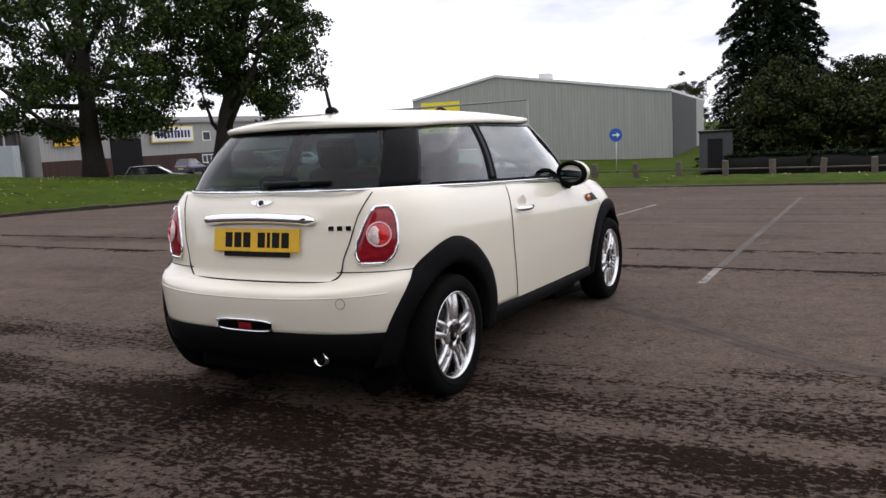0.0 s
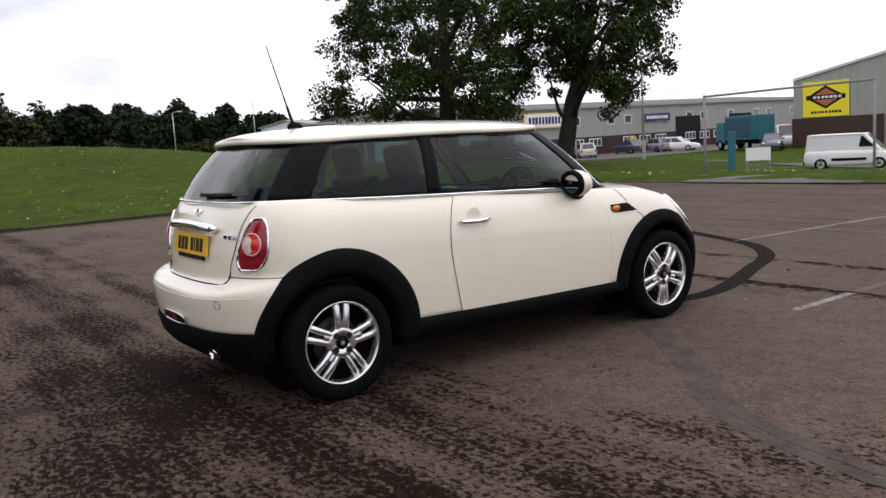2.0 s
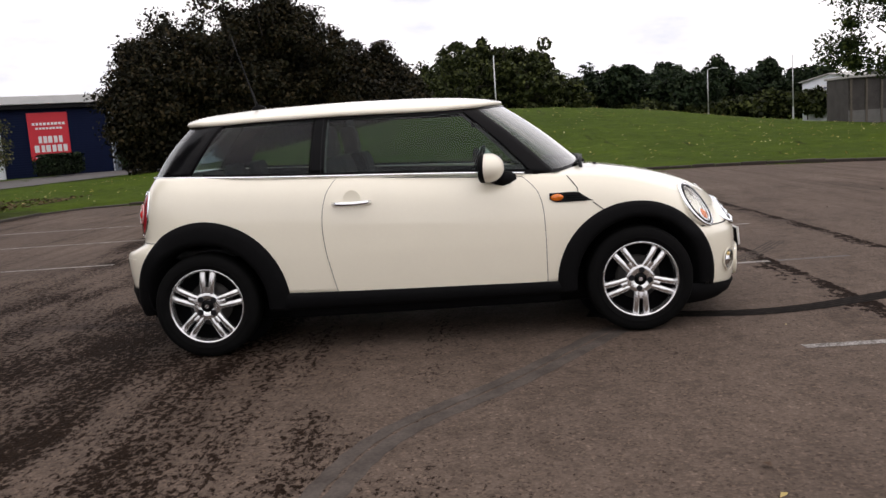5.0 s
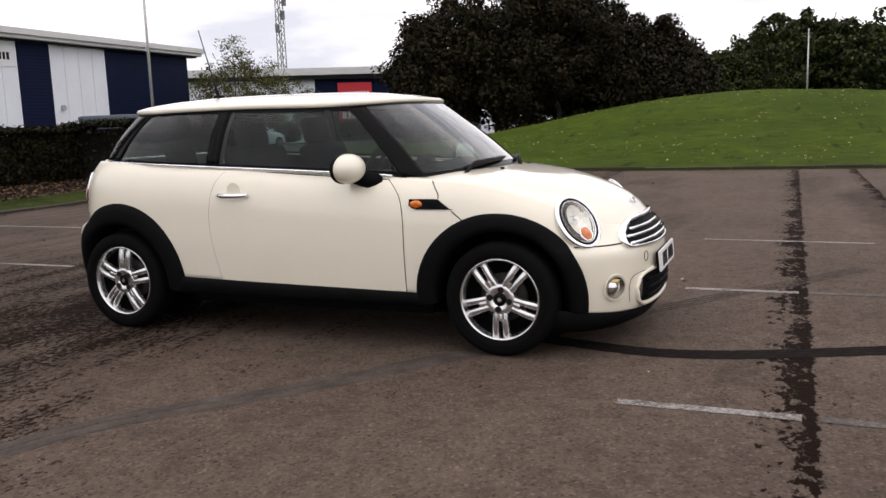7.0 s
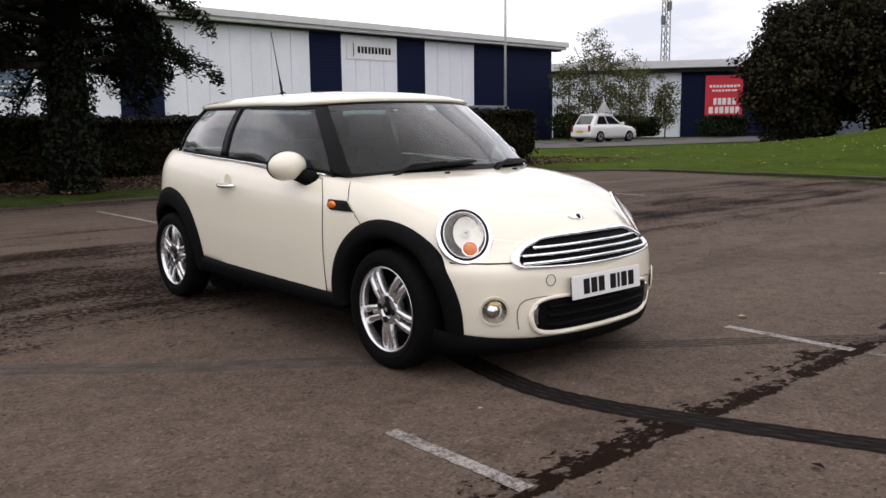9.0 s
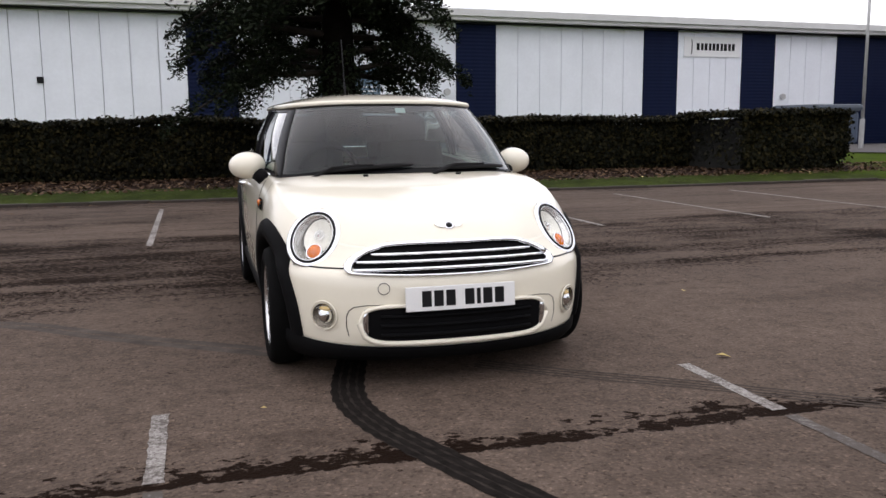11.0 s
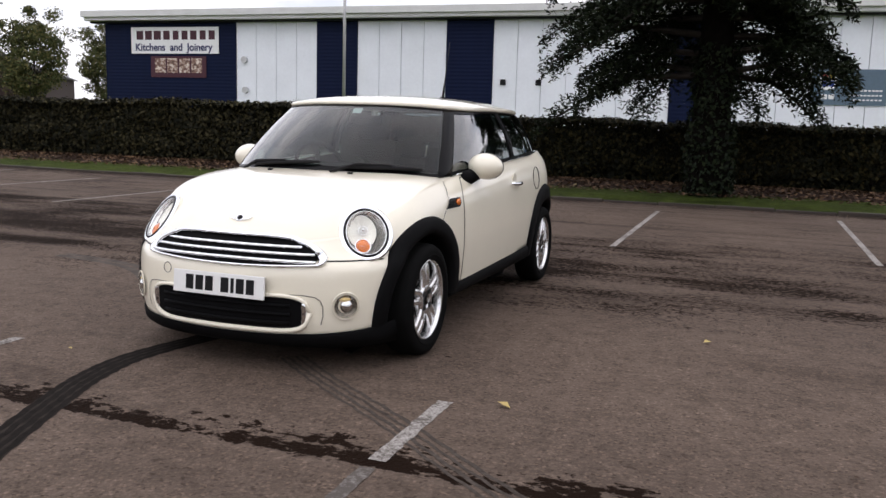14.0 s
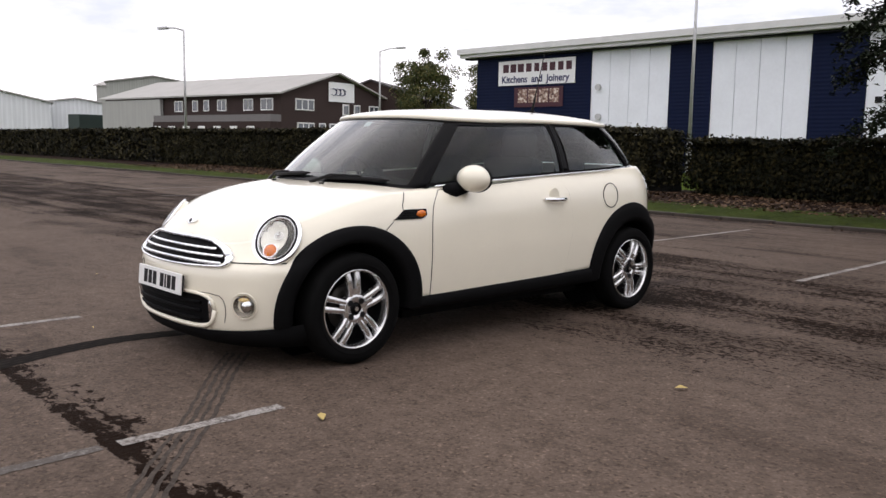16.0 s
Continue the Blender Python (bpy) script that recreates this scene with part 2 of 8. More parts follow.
    base = mix(nt, blot, base, mix(nt, 1.0, base, (0.52, 0.49, 0.47), "MULTIPLY"))
    nt.links.new(base, bsdf.inputs["Base Color"])
    rgh = mix(nt, wetness, ramp(nt, grain, [(0.3, (0.80,) * 3), (0.7, (0.95,) * 3)]), (0.72, 0.72, 0.72))
    nt.links.new(rgh, bsdf.inputs["Roughness"])
    nt.links.new(mix(nt, wetness, (0.12, 0.12, 0.12), (0.01, 0.01, 0.01)), bsdf.inputs["Specular IOR Level"])
    h = math_node(nt, "ADD", math_node(nt, "MULTIPLY", agg.outputs["Distance"], -0.6), math_node(nt, "SUBTRACT", grain, math_node(nt, "MULTIPLY", wetness, 0.25)))
    bump(nt, bsdf, h, 0.7, 0.008)
    return m


def worn_paint_mat(name="worn_white_paint", lo=0.50, hi=0.60, under=(0.078, 0.064, 0.054)):
    m, nt, bsdf = nodes_of(name)
    p = world_coord(nt)
    g = noise_tex(nt, p, 34.0, 7.0, 0.75)
    w = noise_tex(nt, p, 2.6, 5.0)
    keep = ramp(nt, math_node(nt, "ADD", math_node(nt, "MULTIPLY", g, 0.75), math_node(nt, "MULTIPLY", w, 0.4)), [(lo, (0.0,) * 3), (hi, (1.0,) * 3)])
    flake = noise_tex(nt, p, 90.0, 4.0, 0.7)
    white = ramp(nt, flake, [(0.36, (0.15, 0.13, 0.115)), (0.50, (0.27, 0.25, 0.23)), (0.66, (0.36, 0.34, 0.32))])
    col = mix(nt, keep, under, white)
    nt.links.new(col, bsdf.inputs["Base Color"])
    bsdf.inputs["Roughness"].default_value = 0.85
    bump(nt, bsdf, g, 0.4, 0.004)
    return m


def grass_mat(name, a, b, c):
    m, nt, bsdf = nodes_of(name)
    p = world_coord(nt)
    f = noise_tex(nt, p, 26.0, 6.0, 0.75)
    g = noise_tex(nt, p, 0.35, 5.0)
    st = noise_tex(nt, world_coord(nt, (0.6, 2.2, 1.0)), 1.3, 6.0)
    col = ramp(nt, f, [(0.25, a), (0.5, b), (0.8, c)])
    col = mix(nt, 1.0, col, ramp(nt, g, [(0.3, (0.8, 0.82, 0.78)), (0.7, (1.15, 1.12, 1.1))]), "MULTIPLY")
    tuft = noise_tex(nt, world_coord(nt, (1.0, 0.7, 1.0)), 2.6, 7.0, 0.68)
    col = mix(nt, 1.0, col, ramp(nt, tuft, [(0.30, (0.62, 0.64, 0.6)), (0.5, (1.0, 1.0, 1.0)), (0.70, (1.42, 1.36, 1.3))]), "MULTIPLY")
    bare = ramp(nt, st, [(0.60, (0.0,) * 3), (0.72, (0.8,) * 3)])
    col = mix(nt, bare, col, tuple(v * 0.45 for v in a))
    nt.links.new(col, bsdf.inputs["Base Color"])
    bsdf.inputs["Roughness"].default_value = 0.9
    bsdf.inputs["Specular IOR Level"].default_value = 0.05
    bump(nt, bsdf, f, 0.9, 0.04)
    return m


def leaf_mat(name, dark, mid, light):
    m, nt, bsdf = nodes_of(name)
    geo = nt.nodes.new("ShaderNodeNewGeometry")
    col = ramp(nt, geo.outputs["Random Per Island"], [(0.0, dark), (0.55, mid), (1.0, light)])
    big = noise_tex(nt, world_coord(nt), 0.45, 4.0)
    col = mix(nt, 1.0, col, ramp(nt, big, [(0.3, (0.75, 0.75, 0.75)), (0.7, (1.2, 1.18, 1.1))]), "MULTIPLY")
    nt.links.new(col, bsdf.inputs["Base Color"])
    bsdf.inputs["Roughness"].default_value = 0.65
    bsdf.inputs["Specular IOR Level"].default_value = 0.10
    return m


def cladding_mat(name, color, pitch, axis_z, depth=0.5, spec=0.3):
    """Profiled sheet: ribs by bump and painted groove shade, with faint streaks of dirt."""
    m, nt, bsdf = nodes_of(name)
    p = tex_coord(nt)
    sep = nt.nodes.new("ShaderNodeSeparateXYZ")
    nt.links.new(p, sep.inputs["Vector"])
    wv = math_node(nt, "SINE", math_node(nt, "MULTIPLY", sep.outputs["Z" if axis_z else "X"], 6.2832 / pitch))
    st = noise_tex(nt, tex_coord(nt, (1.3, 1.3, 0.12)), 2.0, 6.0)
    col = ramp(nt, st, [(0.3, tuple(c * 0.86 for c in color)), (0.7, color)])
    # rib grooves slightly darker: their shade is put into the colour
    col = mix(nt, 1.0, col, ramp(nt, wv, [(0.0, (0.92,) * 3), (0.6, (1.0,) * 3)]), "MULTIPLY")
    nt.links.new(col, bsdf.inputs["Base Color"])
    bsdf.inputs["Specular IOR Level"].default_value = spec
    bsdf.inputs["Roughness"].default_value = 0.6
    bump(nt, bsdf, wv, depth, 0.03)
    return m


def brick_mat(name, a, b):
    m, nt, bsdf = nodes_of(name)
    br = nt.nodes.new("ShaderNodeTexBrick")
    nt.links.new(tex_coord(nt, (1, 1, 1)), br.inputs["Vector"])
    br.inputs["Scale"].default_value = 4.5
    br.inputs["Color1"].default_value = (*a, 1)
    br.inputs["Color2"].default_value = (*b, 1)
    br.inputs["Mortar"].default_value = (a[0] * 1.5, a[1] * 1.7, a[2] * 1.8, 1)
    nt.links.new(br.outputs["Color"], bsdf.inputs["Base Color"])
    bsdf.inputs["Roughness"].default_value = 0.9
    return m


M = {}
M["asphalt"] = asphalt_mat()
M["road"] = simple("road_asphalt", (0.085, 0.078, 0.075), 0.85, vary=0.25, scale=0.6)
M["grass"] = grass_mat("mown_grass", (0.021, 0.032, 0.003), (0.046, 0.076, 0.005), (0.088, 0.120, 0.012))
# verge: a darker, duller version of the mown grass
M["verge"] = grass_mat("dull_verge_grass", (0.012, 0.016, 0.003), (0.034, 0.050, 0.008), (0.078, 0.092, 0.020))
M["kerb"] = simple("kerb_concrete", (0.036, 0.028, 0.022), 0.9, vary=0.35, scale=4.0, bump_amt=0.4)
M["soil"] = simple("leaf_litter_soil", (0.020, 0.012, 0.009), 0.95, vary=0.5, scale=6.0, bump_amt=0.8, spec=0.04)
# bark set near black so the trunk merges with the hedge behind
M["bark_dark"] = simple("near_black_bark", (0.0055, 0.0048, 0.0038), 0.95, vary=0.5, scale=9.0, bump_amt=0.6, spec=0.05)
M["line"] = worn_paint_mat()
M["line_faint"] = worn_paint_mat("nearly_gone_white_paint", 0.60, 0.86, (0.062, 0.050, 0.042))
M["paint"] = car_paint("pepper_white_paint", (0.862, 0.81, 0.665))
M["black_plastic"] = simple("black_plastic", (0.0045, 0.0045, 0.005), 0.6, vary=0.2, scale=12.0, spec=0.06)
M["arch_plastic"] = simple("grained_arch_plastic", (0.0048, 0.0048, 0.0052), 0.66, vary=0.25, scale=20.0, bump_amt=0.05, spec=0.07)
M["gloss_black"] = simple("gloss_black_trim", (0.003, 0.003, 0.0034), 0.18, vary=0.1, spec=0.10)
M["rubber"] = simple("tyre_rubber", (0.005, 0.005, 0.005), 0.8, vary=0.3, scale=15.0, bump_amt=0.15, spec=0.06)
M["alloy"] = simple("silver_alloy", (0.74, 0.74, 0.74), 0.24, 0.92, vary=0.12, scale=10.0)
M["dark_metal"] = simple("brake_dark_metal", (0.012, 0.011, 0.010), 0.6, 0.2, vary=0.3, spec=0.1)
M["chrome"] = simple("chrome", (0.85, 0.86, 0.88), 0.06, 1.0, vary=0.03)
# mirror coloured dark teal: a dim reflection put into the base colour
M["mirror_glass"] = simple("dark_reflection_glass", (0.10, 0.13, 0.13), 0.03, 1.0, vary=0.05)
M["glass_clear"] = tinted_glass("windscreen_glass", (0.44, 0.55, 0.53), 0.45, 1.45)
M["glass_dark"] = tinted_glass("tinted_side_glass", (0.42, 0.53, 0.51), 0.4, 1.75)
M["glass_rear"] = tinted_glass("tailgate_glass", (0.30, 0.38, 0.40), 0.35, 0.8)
M["lens"] = tinted_glass("headlamp_lens", (0.97, 0.97, 0.96), 0.8, 0.6)
M["red_lens"] = simple("red_lamp_lens", (0.27, 0.008, 0.016), 0.16, vary=0.45, scale=34.0, coat=0.35)
M["pink_lens"] = simple("pale_red_lens", (0.80, 0.46, 0.45), 0.1, vary=0.25, scale=60.0, coat=1.0)
M["amber"] = simple("amber_lens", (0.80, 0.155, 0.008), 0.15, vary=0.55, scale=40.0, coat=0.6)
M["reflector"] = simple("lamp_reflector", (0.80, 0.79, 0.76), 0.10, 0.85, vary=0.15, scale=25.0, bump_amt=0.5)
M["white_plate"] = simple("white_plate", (0.80, 0.80, 0.78), 0.35, vary=0.03)
M["yellow_plate"] = simple("yellow_plate", (0.78, 0.47, 0.02), 0.35, vary=0.05)
M["ink"] = simple("black_ink", (0.008, 0.008, 0.009), 0.5, vary=0.1, spec=0.2)
M["seat"] = simple("charcoal_seat_cloth", (0.03, 0.03, 0.032), 0.9, vary=0.25, scale=60.0)
M["cabin"] = simple("cabin_grey_plastic", (0.022, 0.022, 0.023), 0.7, vary=0.2)
M["headlining"] = simple("headlining", (0.20, 0.195, 0.185), 0.95, vary=0.1)
M["blue_clad"] = cladding_mat("navy_ribbed_cladding", (0.0058, 0.0105, 0.036), 0.16, True, 0.15, 0.08)
M["white_clad"] = simple("white_wall_panel", (0.80, 0.83, 0.88), 0.5, vary=0.06, scale=0.8)
M["fascia"] = simple("pale_fascia", (0.62, 0.62, 0.61), 0.6, vary=0.08, scale=1.5)
M["grey_clad"] = cladding_mat("sage_grey_ribbed_cladding", (0.355, 0.365, 0.335), 0.3, False, 0.08)
M["lt_grey_clad"] = cladding_mat("pale_grey_cladding", (0.38, 0.38, 0.36), 0.3, False, 0.25)
M["roof_sheet"] = simple("roof_sheet", (0.35, 0.34, 0.32), 0.7, vary=0.12, scale=0.5)
M["brick"] = brick_mat("brown_brick", (0.036, 0.018, 0.014), (0.054, 0.028, 0.021))
M["dark_brick"] = brick_mat("dark_brown_cladding", (0.024, 0.012, 0.010), (0.033, 0.017, 0.014))
M["pane"] = simple("office_window_glass", (0.06, 0.07, 0.08), 0.08, vary=0.2, coat=1.0)
M["upvc"] = simple("white_window_frame", (0.75, 0.75, 0.74), 0.5, vary=0.05)
M["yellow_sign"] = simple("yellow_banner", (0.85, 0.72, 0.02), 0.5, vary=0.05)
M["white_sign"] = simple("white_sign_board", (0.80, 0.80, 0.80), 0.5, vary=0.03)
M["red_sign"] = simple("red_banner", (0.62, 0.03, 0.045), 0.5, vary=0.08)
M["blue_sign"] = simple("road_sign_blue", (0.02, 0.10, 0.42), 0.4, vary=0.05)
M["maroon"] = simple("maroon_lettering", (0.050, 0.006, 0.016), 0.5, vary=0.05)
M["navy_ink"] = simple("navy_ink", (0.015, 0.02, 0.09), 0.5, vary=0.05)
def photo_mat():
    m, nt, bsdf = nodes_of("brown_photo_print")
    f = noise_tex(nt, tex_coord(nt, (1.0, 1.0, 1.4)), 5.0, 4.0, 0.6)
    nt.links.new(ramp(nt, f, [(0.36, (0.045, 0.018, 0.014)), (0.50, (0.26, 0.15, 0.11)), (0.62, (0.70, 0.62, 0.54))]), bsdf.inputs["Base Color"])
    bsdf.inputs["Roughness"].default_value = 0.5
    return m


M["brown_photo"] = photo_mat()
M["steel"] = simple("galvanised_steel", (0.48, 0.48, 0.48), 0.5, 0.5, vary=0.15, scale=5.0)
M["timber"] = simple("weathered_timber", (0.10, 0.085, 0.068), 0.9, vary=0.35, scale=6.0, bump_amt=0.4)
M["bark"] = simple("tree_bark", (0.022, 0.017, 0.013), 0.95, vary=0.5, scale=5.0, bump_amt=1.0)
M["teal"] = simple("teal_skip_paint", (0.02, 0.13, 0.17), 0.6, vary=0.2, scale=1.0)
M["car_white"] = car_paint("white_car_paint", (0.80, 0.80, 0.80))
M["car_silver"] = car_paint("silver_car_paint", (0.50, 0.51, 0.52))
M["car_dark"] = car_paint("dark_blue_car_paint", (0.02, 0.03, 0.06))
M["leaf_green"] = leaf_mat("broad_leaves", (0.012, 0.022, 0.008), (0.030, 0.050, 0.014), (0.075, 0.095, 0.022))
M["leaf_maroon"] = leaf_mat("purple_green_leaves", (0.006, 0.0062, 0.0038), (0.0165, 0.0165, 0.0075), (0.043, 0.031, 0.014))
M["leaf_dark"] = leaf_mat("dark_needles", (0.006, 0.012, 0.006), (0.014, 0.026, 0.011), (0.032, 0.046, 0.02))
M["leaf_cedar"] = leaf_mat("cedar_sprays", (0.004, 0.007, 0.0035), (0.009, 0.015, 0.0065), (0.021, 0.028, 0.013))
# leaf tones darkened: the shade on the hedge face is put into them
M["leaf_hedge"] = leaf_mat("shaded_hedge_leaves", (0.0026, 0.0034, 0.0015), (0.0080, 0.0088, 0.0036), (0.040, 0.033, 0.012))
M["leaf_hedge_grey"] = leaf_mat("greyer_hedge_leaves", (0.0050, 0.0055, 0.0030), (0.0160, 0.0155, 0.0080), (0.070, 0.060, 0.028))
M["leaf_birch"] = leaf_mat("birch_leaves", (0.035, 0.05, 0.02), (0.085, 0.095, 0.035), (0.16, 0.14, 0.055))
M["leaf_yellow"] = leaf_mat("fallen_yellow_leaves", (0.24, 0.16, 0.04), (0.42, 0.32, 0.12), (0.62, 0.56, 0.36))

# ---- mesh helpers ----
def mesh_from(name, verts, faces, mat=None, smooth=False):
    me = bpy.data.meshes.new(name)
    me.from_pydata([tuple(v) for v in verts], [], faces)
    if mat:
        me.materials.append(mat)
    if smooth:
        me.polygons.foreach_set("use_smooth", [True] * len(me.polygons))
    me.update()
    return me


def bm_mesh(name, bm, mat=None, smooth=False):
    me = bpy.data.meshes.new(name)
    bmesh.ops.recalc_face_normals(bm, faces=bm.faces)
    bm.to_mesh(me)
    bm.free()
    if mat:
        me.materials.append(mat)
    if smooth:
        me.polygons.foreach_set("use_smooth", [True] * len(me.polygons))
    return me


def part(name, me, parent, label="", m=None):
    """Links a mesh (or a bmesh) as one object under a thing or a part."""
    ob = new(name, me)
    ob.parent = parent
    if m is not None:
        ob.matrix_basis = m
    if label:
        ob["label"] = label
    return ob


def thing(name, label, category, m=None, group="", kind="", data=None):
    ob = new(name, data)
    if m is not None:
        ob.matrix_basis = m
    return tagged(ob, label, category, group, kind)


def box_bm(bm, x0, x1, y0, y1, z0, z1, bevel=0.0):
    r = bmesh.ops.create_cube(bm, size=1.0)
    bmesh.ops.scale(bm, vec=(x1 - x0, y1 - y0, z1 - z0), verts=r["verts"])
    bmesh.ops.translate(bm, vec=((x0 + x1) / 2, (y0 + y1) / 2, (z0 + z1) / 2), verts=r["verts"])
    if bevel:
        es = list({e for v in r["verts"] for e in v.link_edges})
        bmesh.ops.bevel(bm, geom=es, offset=bevel, segments=2, affect="EDGES", profile=0.6)
    return r


def box_mesh(name, x0, x1, y0, y1, z0, z1, mat, bevel=0.0):
    bm = bmesh.new()
    box_bm(bm, x0, x1, y0, y1, z0, z1, bevel)
    return bm_mesh(name, bm, mat)


def tube_mesh(name, pts, radii, mat, seg=10, cap=True, flat=1.0):
    """A tube along points, with a radius for each."""
    pts = [Vector(p) for p in pts]
    verts, faces = [], []
    for i, p in enumerate(pts):
        d = (pts[min(i + 1, len(pts) - 1)] - pts[max(i - 1, 0)]).normalized()
        a = d.orthogonal().normalized() if abs(d.z) > 0.95 else d.cross(Vector((0, 0, 1))).normalized()
        b = d.cross(a)
        for k in range(seg):
            t = 2 * math.pi * k / seg
            verts.append(p + radii[i] * (math.cos(t) * a + flat * math.sin(t) * b))
    for i in range(len(pts) - 1):
        for k in range(seg):
            faces.append((i * seg + k, i * seg + (k + 1) % seg, (i + 1) * seg + (k + 1) % seg, (i + 1) * seg + k))
    if cap:
        faces.append(tuple(range(seg))[::-1])
        faces.append(tuple((len(pts) - 1) * seg + k for k in range(seg)))
    return mesh_from(name, verts, faces, mat, True)


def cyl_mesh(name, r, depth, mat, seg=24, r2=None, axis="Z", smooth=True):
    bm = bmesh.new()
    bmesh.ops.create_cone(bm, cap_ends=True, segments=seg, radius1=r, radius2=r if r2 is None else r2, depth=depth)
    if axis == "X":
        bmesh.ops.rotate(bm, cent=(0, 0, 0), matrix=Matrix.Rotation(radians(90), 3, "Y"), verts=bm.verts)
    if axis == "Y":
        bmesh.ops.rotate(bm, cent=(0, 0, 0), matrix=Matrix.Rotation(radians(90), 3, "X"), verts=bm.verts)
    me = bm_mesh(name, bm, mat)
    return me


def grid_mesh(name, rows, mat, smooth=True, closed=False, both=False):
    """Quads over a list of equal rows of points."""
    n = len(rows[0])
    verts = [p for r in rows for p in r]
    faces = []
    for i in range(len(rows) - 1):
        for k in range(n if closed else n - 1):
            faces.append((i * n + k, i * n + (k + 1) % n, (i + 1) * n + (k + 1) % n, (i + 1) * n + k))
    return mesh_from(name, verts, faces, mat, smooth)


def interp(x, pts):
    """Smooth monotone-ish interpolation through (x, y) pairs."""
    xs, ys = [p[0] for p in pts], [p[1] for p in pts]
    return float(np.interp(x, xs, ys))


def leaf_cloud(name, centres, normals, size, mat, rng, aspect=0.6, jitter=0.9):
    """Many small leaf quads, each bent along its middle, in one mesh."""
    n = len(centres)
    c = np.asarray(centres, float)
    d = np.asarray(normals, float) + rng.normal(0, jitter, (n, 3))
    d /= np.linalg.norm(d, axis=1)[:, None] + 1e-9
    t = np.cross(d, rng.normal(0, 1, (n, 3)))
    t /= np.linalg.norm(t, axis=1)[:, None] + 1e-9
    b = np.cross(d, t)
    s = (size * rng.uniform(0.6, 1.35, n))[:, None]
    w = s * aspect
    v = np.empty((n, 4, 3))
    v[:, 0] = c - t * s
    v[:, 1] = c - b * w + d * s * 0.25
    v[:, 2] = c + t * s
    v[:, 3] = c + b * w + d * s * 0.25
    me = bpy.data.meshes.new(name)
    me.vertices.add(n * 4)
    me.vertices.foreach_set("co", v.reshape(-1).astype(np.float32))
    me.loops.add(n * 4)
    me.loops.foreach_set("vertex_index", np.arange(n * 4, dtype=np.int32))
    me.polygons.add(n)
    me.polygons.foreach_set("loop_start", np.arange(0, n * 4, 4, dtype=np.int32))
    me.materials.append(mat)
    me.update(calc_edges=True)
    return me


def text_mesh(body, size, mat, depth=0.004, bold=0.0):
    """Lettering in the built-in font as a mesh, centred, in the xz plane facing -y."""
    cu = bpy.data.curves.new("lettering", "FONT")
    cu.body, cu.size, cu.extrude, cu.offset = body, size, depth, bold
    cu.align_x, cu.align_y = "CENTER", "CENTER"
    ob = bpy.data.objects.new("lettering", cu)
    me = bpy.data.meshes.new_from_object(ob)
    bpy.data.objects.remove(ob)
    me.transform(Matrix.Rotation(radians(90), 4, "X"))
    me.materials.clear()
    me.materials.append(mat)
    return me

# ---- ground ----
def smooth01(t):
    t = min(1.0, max(0.0, t))
    return t * t * (3 - 2 * t)


KERB_W, KERB_N, KERB_S = -14.0, 12.0, -9.0


def inside_park(x, y):
    """How far a place lies inside the car park's kerb line (negative: outside)."""
    west = KERB_W + 3.2 * smooth01((y - 5.0) / 7.0)
    d = min(x - west, KERB_N - y, y - KERB_S, 95.0 - x)
    # rounded corner to the south-west
    return d


def ground_height(x, y):
    """The lie of the land round the car park."""
    west = -x - 14.0
    z = 0.0
    # mown mound to the west
    if west > 0:
        crest = 1.75 * math.exp(-((y - 1.0) / (13.0 if y > 1.0 else 10.3)) ** 2) + 0.28 * smooth01((y + 25) / 20) * (1 - smooth01((y - 8) / 12))
        crest *= 1.0 if y > -4 else math.exp(-((y + 4) / 11.0) ** 2)
        up = smooth01(west / 21.0)
        down = 1.0 - 0.75 * smooth01((west - 26.0) / 30.0)
        z += crest * up * down
    # fall to the north, beyond the kerb
    north = y - 14.0
    if north > 0:
        fall = -0.062 * min(north, 36.0) + 0.02 * max(0.0, min(north - 36.0, 16.0))
        keep = smooth01((x + 34.0) / 16.0)
        z += fall * keep - 1.5 * (1 - keep) * smooth01((north - 4) / 40.0)
    return z


def ground_z(x, y):
    d = inside_park(x, y)
    if d > 0:
        return -0.06
    return ground_height(x, y) + (0.04 if y > 11.0 else 0.09) * smooth01(-d / 0.25)


def axis_steps():
    a = [-1600, -900, -500, -320, -230, -170, -130, -105]
    a += list(np.arange(-90, -40, 2.5)) + list(np.arange(-40, 40, 0.8)) + list(np.arange(40, 92, 2.5))
    a += [105, 130, 170, 230, 320, 500, 900, 1600]
    return [float(v) for v in a]


gx, gy = axis_steps(), axis_steps()
rng = np.random.default_rng(5)
rows = []
for yy in gy:
    rows.append([(xx, yy, ground_z(xx, yy) + (0.02 * float(rng.normal()) if inside_park(xx, yy) < -0.6 and not (-16 < yy < -9 and xx > -16) and abs(xx) < 45 and abs(yy) < 45 else 0.0)) for xx in gx])
ground = thing("ground", "mown grass ground with a low mound, falling away northwards", "ground", kind="structure", data=grid_mesh("ground", rows, M["grass"]))


def outline_park():
    pts = [(95.0, KERB_S), (95.0, KERB_N), (-5.6, KERB_N)]
    for i in range(0, 15):
        y = KERB_N - i * 0.5
        x = KERB_W + 3.2 * smooth01((y - 5.0) / 7.0)
        if i == 0:
            pts.append((x + 1.2, y))
        elif i > 1:
            pts.append((x, y))
    pts += [(KERB_W, KERB_S + 1.4), (KERB_W + 0.35, KERB_S + 0.45), (KERB_W + 1.3, KERB_S)]
    return pts


park = outline_park()
bm = bmesh.new()
f = bm.faces.new([bm.verts.new((x, y, 0.0)) for x, y in park])
bmesh.ops.triangulate(bm, faces=[f])
